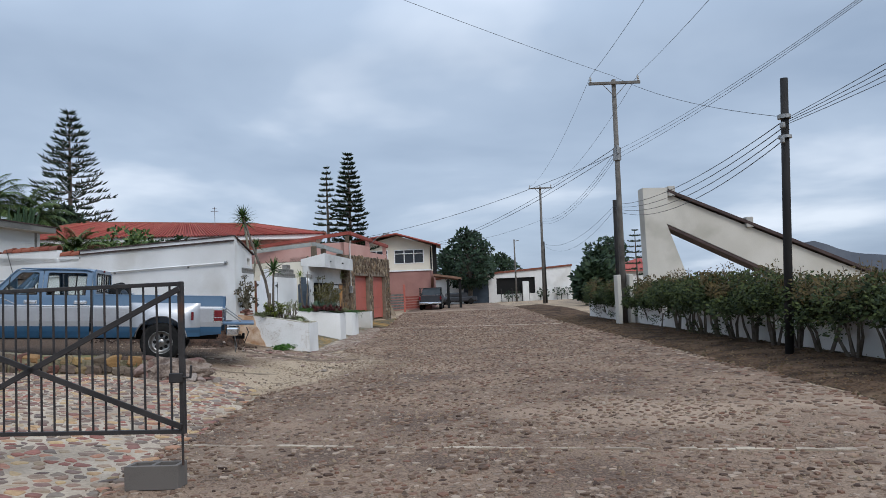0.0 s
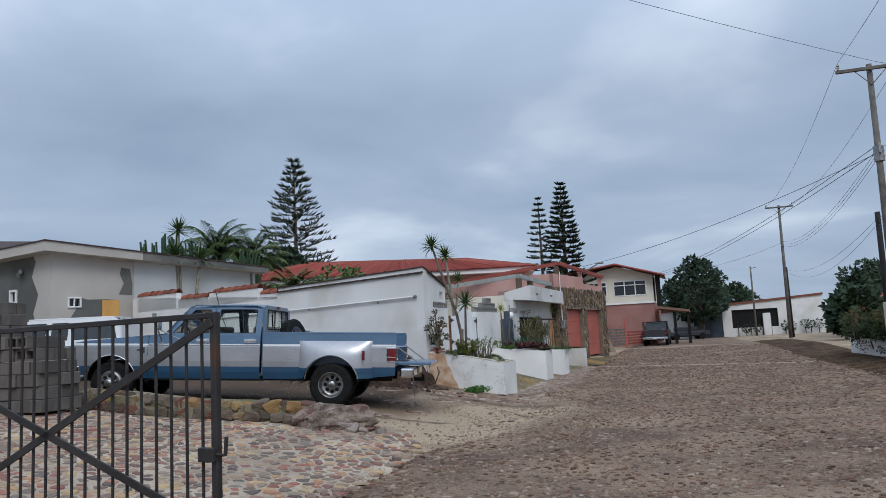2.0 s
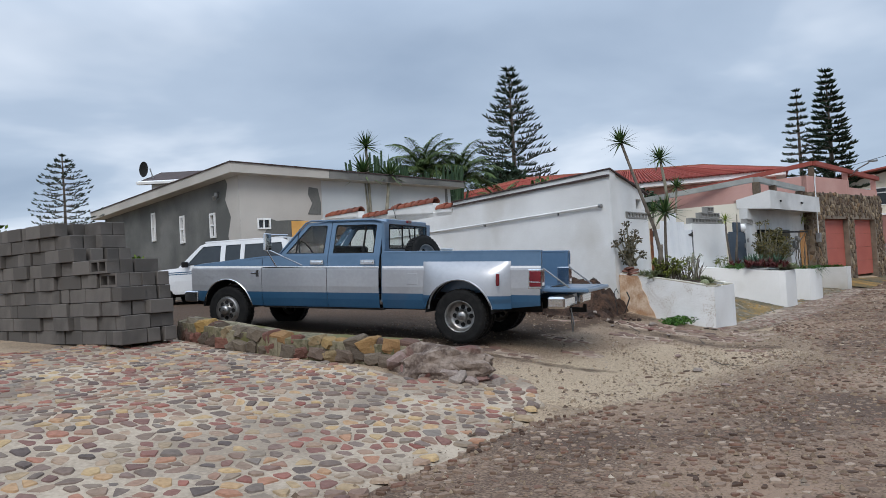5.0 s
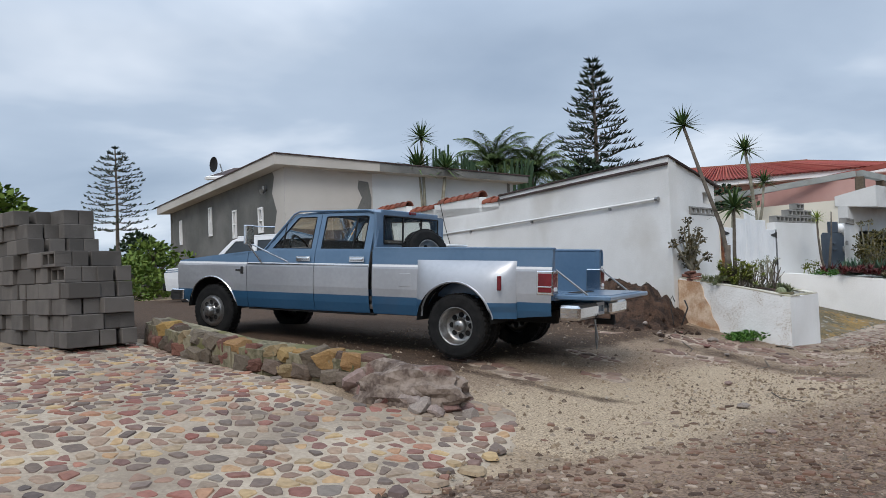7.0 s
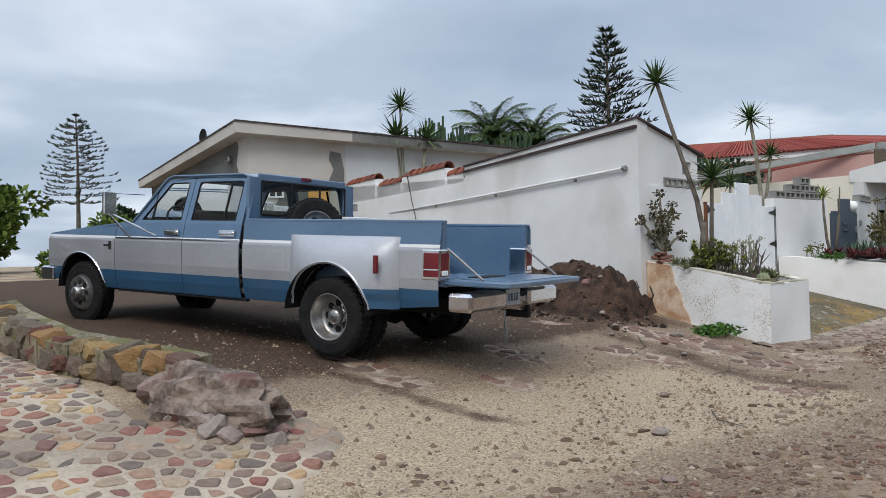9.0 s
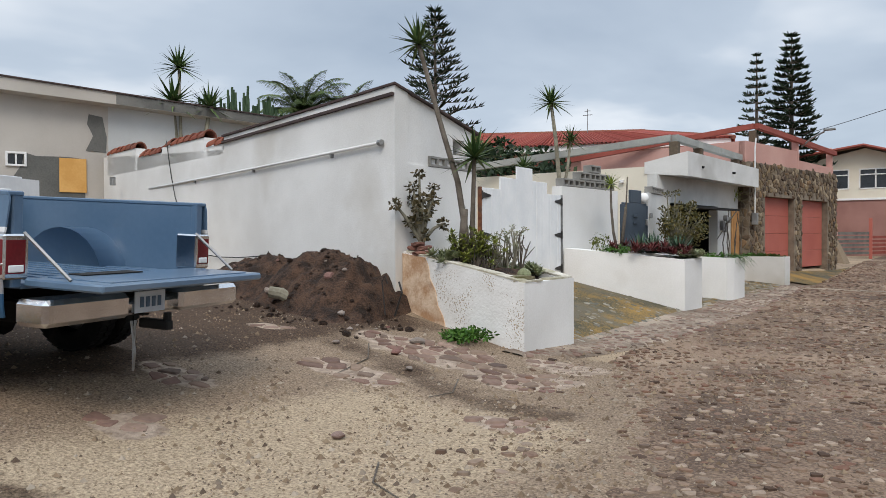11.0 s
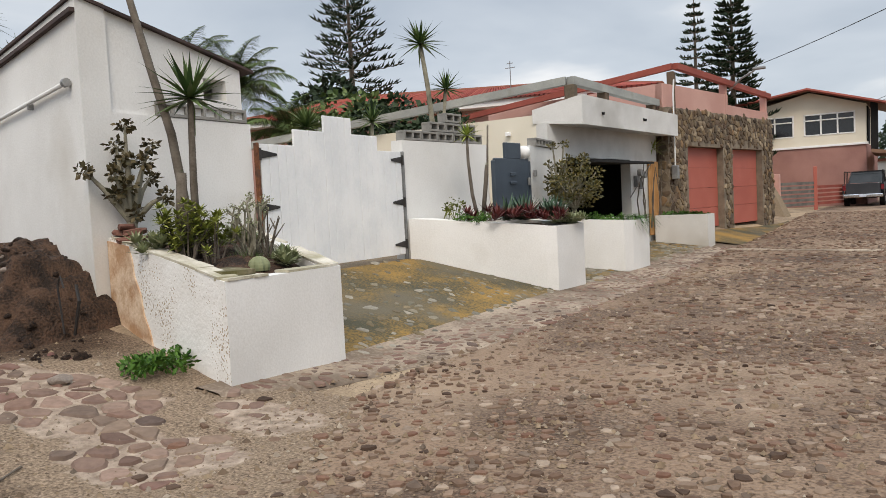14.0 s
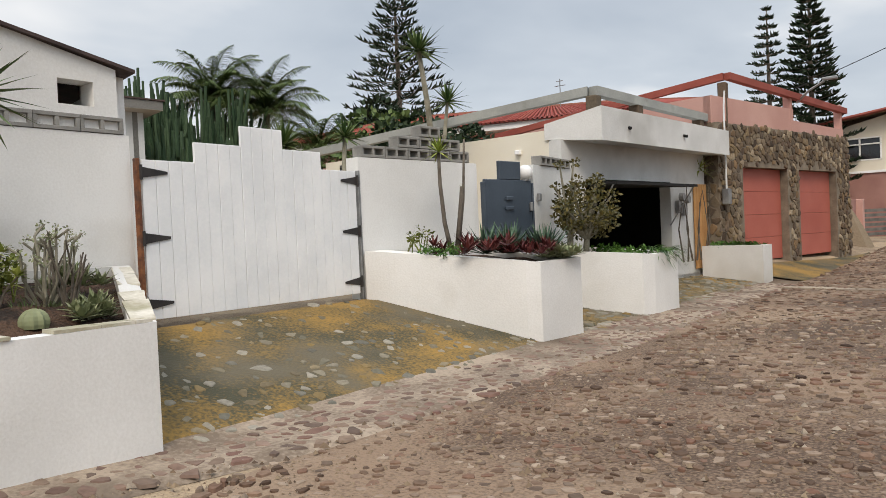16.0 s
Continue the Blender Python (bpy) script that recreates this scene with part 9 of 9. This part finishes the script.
# gravel scattered on the sandy lot
gv = MB()
for k in range(44000):
    x, y = (rnd(-8.5, -0.8), rnd(13.2, 21.2)) if k < 8000 else (rnd(-3.4, 4.5), rnd(4.5, 31))
    if k > 42000:  # washed-out streaks of gravel
        t_ = R.random()
        x, y = -4.8 + 2.9 * t_ + 0.25 * wob(t_ * 6, 21) + R.gauss(0, 0.12) + (k % 3) * 0.9, 18.0 - 3.6 * t_ + R.gauss(0, 0.12) + (k % 3) * 0.5
    if y < 14.2 and x < -4.4:
        continue
    s = rnd(0.005, 0.014) if R.random() < 0.88 else rnd(0.014, 0.036)
    z = max(lot_z(x, y), gz(x, y) + 0.002 if x > road_l(y) + 0.1 else -9) if 13.3 < y < 21.3 else gz(x, y) + 0.003
    if mound_h(x, y) > 0.03 and x < -5.3 and y > 19.3:
        continue
    a = rnd(0, 6.28)
    c_, s_ = math.cos(a) * s, math.sin(a) * s
    gv.add([(x + c_, y + s_, z), (x - s_ * 0.7, y + c_ * 0.7, z), (x - c_, y - s_, z), (x + s_ * 0.7, y - c_ * 0.7, z), (x + rnd(-0.2, 0.2) * s, y, z + s * rnd(0.6, 1.0))], [(0, 1, 4), (1, 2, 4), (2, 3, 4), (3, 0, 4)])
GRAVEL = many("gravel", [(0.15, 0.103, 0.068), (0.28, 0.21, 0.14), (0.21, 0.15, 0.10), (0.10, 0.069, 0.05), (0.40, 0.335, 0.26)], 0.95, 20, 0.3, island=True)
solid("gravel", gv, GRAVEL, "small gravel scattered over the sandy lot", "gravel", kind="stuff")

# ---- stones of the paving ----


def cells(x0, x1, y0, y1, s, jit=0.85, stretch=1.0):
    """Irregular polygon cells: Voronoi cells of a jittered grid."""
    nx, ny = max(1, int((x1 - x0) / (s * stretch))), max(1, int((y1 - y0) / s))
    sx, sy = (x1 - x0) / nx, (y1 - y0) / ny
    P = [[(x0 + (i + 0.5 + rnd(-0.5, 0.5) * jit + (0.5 if j % 2 else 0)) * sx, y0 + (j + 0.5 + rnd(-0.5, 0.5) * jit) * sy) for i in range(-1, nx + 1)] for j in range(-1, ny + 1)]
    for j in range(1, ny + 1):
        for i in range(1, nx + 1):
            px, py = P[j][i]
            poly = [(px - sx * 1.2, py - sy * 1.2), (px + sx * 1.2, py - sy * 1.2), (px + sx * 1.2, py + sy * 1.2), (px - sx * 1.2, py + sy * 1.2)]
            for dj in (-1, 0, 1):
                for di in (-2, -1, 0, 1, 2):
                    if (di or dj) and 0 <= j + dj < ny + 2 and 0 <= i + di < nx + 2:
                        qx, qy = P[j + dj][i + di]
                        nx_, ny_ = qx - px, qy - py
                        lim = (qx * qx + qy * qy - px * px - py * py) / 2
                        out = []
                        for a in range(len(poly)):
                            A, B = poly[a], poly[(a + 1) % len(poly)]
                            da, db = A[0] * nx_ + A[1] * ny_ - lim, B[0] * nx_ + B[1] * ny_ - lim
                            if da <= 0:
                                out.append(A)
                            if da * db < 0:
                                t = da / (da - db)
                                out.append((A[0] + (B[0] - A[0]) * t, A[1] + (B[1] - A[1]) * t))
                        poly = out
                        if len(poly) < 3:
                            break
            if len(poly) >= 3:
                yield (px, py), poly


def stone(mb, c, poly, gap, h, put, dome=0.3):
    """One flat stone: its cell drawn in by the gap, rounded, with sloping edges and a slightly domed top."""
    cx, cy = sum(p[0] for p in poly) / len(poly), sum(p[1] for p in poly) / len(poly)
    rad = sum(math.hypot(p[0] - cx, p[1] - cy) for p in poly) / len(poly)
    k = max(0.25, 1 - gap / max(rad, 1e-3))
    ring = []
    n = len(poly)
    for i in range(n):
        a, b = poly[i], poly[(i + 1) % n]
        if math.hypot(a[0] - b[0], a[1] - b[1]) < rad * 0.18:
            ring.append(((a[0] + b[0]) / 2, (a[1] + b[1]) / 2))
            continue
        ring.append((a[0] * 0.86 + b[0] * 0.14, a[1] * 0.86 + b[1] * 0.14))
        ring.append((a[0] * 0.14 + b[0] * 0.86, a[1] * 0.14 + b[1] * 0.86))
    n = len(ring)
    lo = [put(cx + (x - cx) * k, cy + (y - cy) * k, -0.012) for x, y in ring]
    tiltx, tilty = rnd(-0.05, 0.05), rnd(-0.05, 0.05)
    hi = [put(cx + (x - cx) * k * 0.84, cy + (y - cy) * k * 0.84, h * (1 - dome) + (x - cx) * tiltx + (y - cy) * tilty) for x, y in ring]
    mb.add(lo + hi + [put(cx, cy, h)], [(i, (i + 1) % n, n + (i + 1) % n, n + i) for i in range(n)] + [(n + i, n + (i + 1) % n, 2 * n) for i in range(n)])


def paving(parent, region, s, gap, h, keep, mat_one, mat_all, nearest, name, skip=0.0, stretch=1.0, lift=0.0, label="", jit=0.85):
    put = lambda x, y, z: (x, y, gz(x, y) + lift + z)
    rest = MB()
    count = 0
    for c, poly in cells(*region, s, jit, stretch):
        if not keep(*c) or R.random() < skip:
            continue
        g, hh = gap * rnd(0.6, 2.2), h * rnd(0.3, 1.5)
        if count < 300 and nearest(*c):
            one = MB()
            stone(one, c, poly, g, hh, put)
            ob = part("stone", one, mat_one, parent)
            count += 1
        else:
            stone(rest, c, poly, g, hh, put)
    ob = part(name, rest, mat_all, parent, label)
    tagged(ob, kind="stuff")


def by(name):
    return bpy.data.objects[name]


FLAGTONES = [(0.21, 0.135, 0.105), (0.13, 0.082, 0.064), (0.29, 0.20, 0.155), (0.17, 0.095, 0.075), (0.24, 0.17, 0.125), (0.10, 0.07, 0.058)]
FLAGSTONE, FLAGSTONE_J = many("broken_flagstone", FLAGTONES, 0.9, 18, 0.7), many("broken_flagstone_joined", FLAGTONES, 0.9, 18, 0.7, island=True)
APRON_J, RAMP_ONE = APRONSTONE_J, RAMPSTONE_J
RAMP_J = many("ramp_stone_joined", [(0.13, 0.12, 0.088), (0.24, 0.21, 0.155), (0.22, 0.145, 0.055), (0.115, 0.11, 0.09), (0.33, 0.30, 0.245), (0.17, 0.145, 0.10)], 0.85, 26, 0.5, island=True)
paving(by("apron"), (-10.2, -2.7, 4.4, 14.3), 0.128, 0.014, 0.014, lambda x, y: apron_in(x, y, 0.05), APRONSTONE, APRON_J, lambda x, y: x > -6.0 and 8.0 < y < 11.5, "paving_stones", 0.06, 1.35, 0.004, "irregular coloured paving stones set in pale mortar")
near_road = lambda x, y: -2.6 < x < 0.2 and 18 < y < 20.5
paving(by("road"), (-3.3, 3.4, 4.0, 25.0), 0.080, 0.016, 0.017, road_in, ROADSTONE, ROADSTONE_J, near_road, "cobbles", 0.28, 1.3, -0.004, "small worn brown cobbles in mud")
paving(by("road"), (3.4, 5.6, 4.0, 25.0), 0.115, 0.022, 0.018, road_in, ROADSTONE, ROADSTONE_J, lambda x, y: False, "cobbles", 0.28, 1.3, -0.004, "small worn brown cobbles in mud")
paving(by("road"), (-3.3, 5.6, 25.0, 52.0), 0.112, 0.022, 0.020, road_in, ROADSTONE, ROADSTONE_J, lambda x, y: False, "cobbles", 0.28, 1.3, -0.004, "small worn brown cobbles in mud")
paving(by("paved_strip"), (-4.0, -2.75, 20.6, 36.0), 0.125, 0.024, 0.010, lambda x, y: strip_in(x, y), FLAGSTONE, FLAGSTONE_J, lambda x, y: y < 27, "strip_stones", 0.08, 1.3, 0.004, "pale and brown edging stones")
paving(by("driveway_ramp"), (-5.85, -3.72, 22.2, 27.3), 0.12, 0.024, 0.014, lambda x, y: ramp_in(x, y) and R.random() < lerp([3.7, 4.2, 4.9, 5.8], [1.0, 0.9, 0.45, 0.25], -x), RAMP_ONE, RAMP_J, lambda x, y: x > -5.0, "ramp_stones", 0.2, 1.3, 0.006, "rounded pale stones in mossy mortar")
paving(by("garage_drive"), (-5.6, -3.7, 28.0, 36.3), 0.15, 0.024, 0.018, lambda x, y: True, RAMP_ONE, RAMP_J, lambda x, y: False, "drive_stones", 0.2, 1.3, 0.004, "worn drive stones")
paving(by("lot_dirt"), (-6.6, -2.2, 15.0, 21.0), 0.165, 0.020, 0.008, flag_in, FLAGSTONE, FLAGSTONE_J, lambda x, y: y > 19.0, "flagstones", 0.10, 1.3, -0.006, "worn reddish flagstones surfacing in the dirt")
paving(by("lot_dirt"), (-4.0, -0.8, 13.6, 21.0), 0.10, 0.022, 0.016, lambda x, y: road_l(y) - 1.3 < x < road_l(y) + 0.05 and R.random() < max(0.0, 0.42 - 0.36 * (road_l(y) - x)), ROADSTONE, ROADSTONE_J, lambda x, y: False, "edge_cobbles", 0.3, 1.2, -0.008, "scattered cobbles at the edge of the sand")
# pale concrete edge line across the road before the gate
le = MB()
n_ = 40
for i in range(n_):
    t0, t1 = i / n_, (i + 0.97) / n_
    if R.random() < 0.16:
        continue
    a, b = Vector((-3.0, 8.3)).lerp(Vector((3.6, 6.75)), t0), Vector((-3.0, 8.3)).lerp(Vector((3.6, 6.75)), t1)
    le.slab(a, b, -0.02, 0.012 + rnd(-0.008, 0.006), 0.05 + rnd(-0.02, 0.05))
setting("kerb_line", le, MORTAR, "pale mortar line set across the road", "edging")

pb = MB()
for i in range(60):
    t0, t1 = i / 60, (i + 1.02) / 60
    if noise.noise((i * 0.37, 2.2, 0)) < -0.32:
        continue
    a, b = Vector((-3.0, 34.95)).lerp(Vector((4.9, 32.6)), t0), Vector((-3.0, 34.95)).lerp(Vector((4.9, 32.6)), t1)
    pb.slab(a, b, -0.02, gz(*a) + 0.016 + rnd(-0.004, 0.003), 0.34 + rnd(-0.07, 0.07))
setting("road_strip", pb, MORTAR, "worn pale mortar strip across the cobbled road", "edging")

# stones of the garage front
put_s = lambda u, v, w_: (*(on_s(u, -w_)), v)
cnt = 0
rest = MB()
for c, poly in cells(0, SL, 0.2, ST, 0.145, 0.95, 1.2):
    u, v = c
    if any(min(p[0] for p in poly) < b - 0.02 and max(p[0] for p in poly) > a + 0.02 for a, b in SDOORS) and min(p[1] for p in poly) < SHEAD - 0.02:
        continue
    if cnt < 300:
        one = MB()
        stone(one, c, poly, 0.010, rnd(0.016, 0.055), put_s, 0.25)
        part("stone", one, WALLSTONE, stone_wall)
        cnt += 1
    else:
        stone(rest, c, poly, 0.010, rnd(0.016, 0.055), put_s, 0.25)
if rest.f:
    tagged(part("wall_stones", rest, many("dark_wall_stone_joined", [(0.085, 0.06, 0.043), (0.15, 0.11, 0.075), (0.11, 0.085, 0.066), (0.23, 0.165, 0.095), (0.10, 0.066, 0.048), (0.34, 0.27, 0.185), (0.055, 0.04, 0.03), (0.25, 0.16, 0.09)], 0.9, 24, 0.6, island=True), stone_wall), kind="stuff")
put_e = lambda u, v, w_: (*(on_s(-w_, u)), v)
for c, poly in cells(0, 2.2, 0.2, ST, 0.18, 0.9, 1.2):
    one = MB()
    stone(one, c, poly, 0.013, rnd(0.010, 0.03), put_e, 0.2)
    part("stone", one, WALLSTONE, stone_wall)
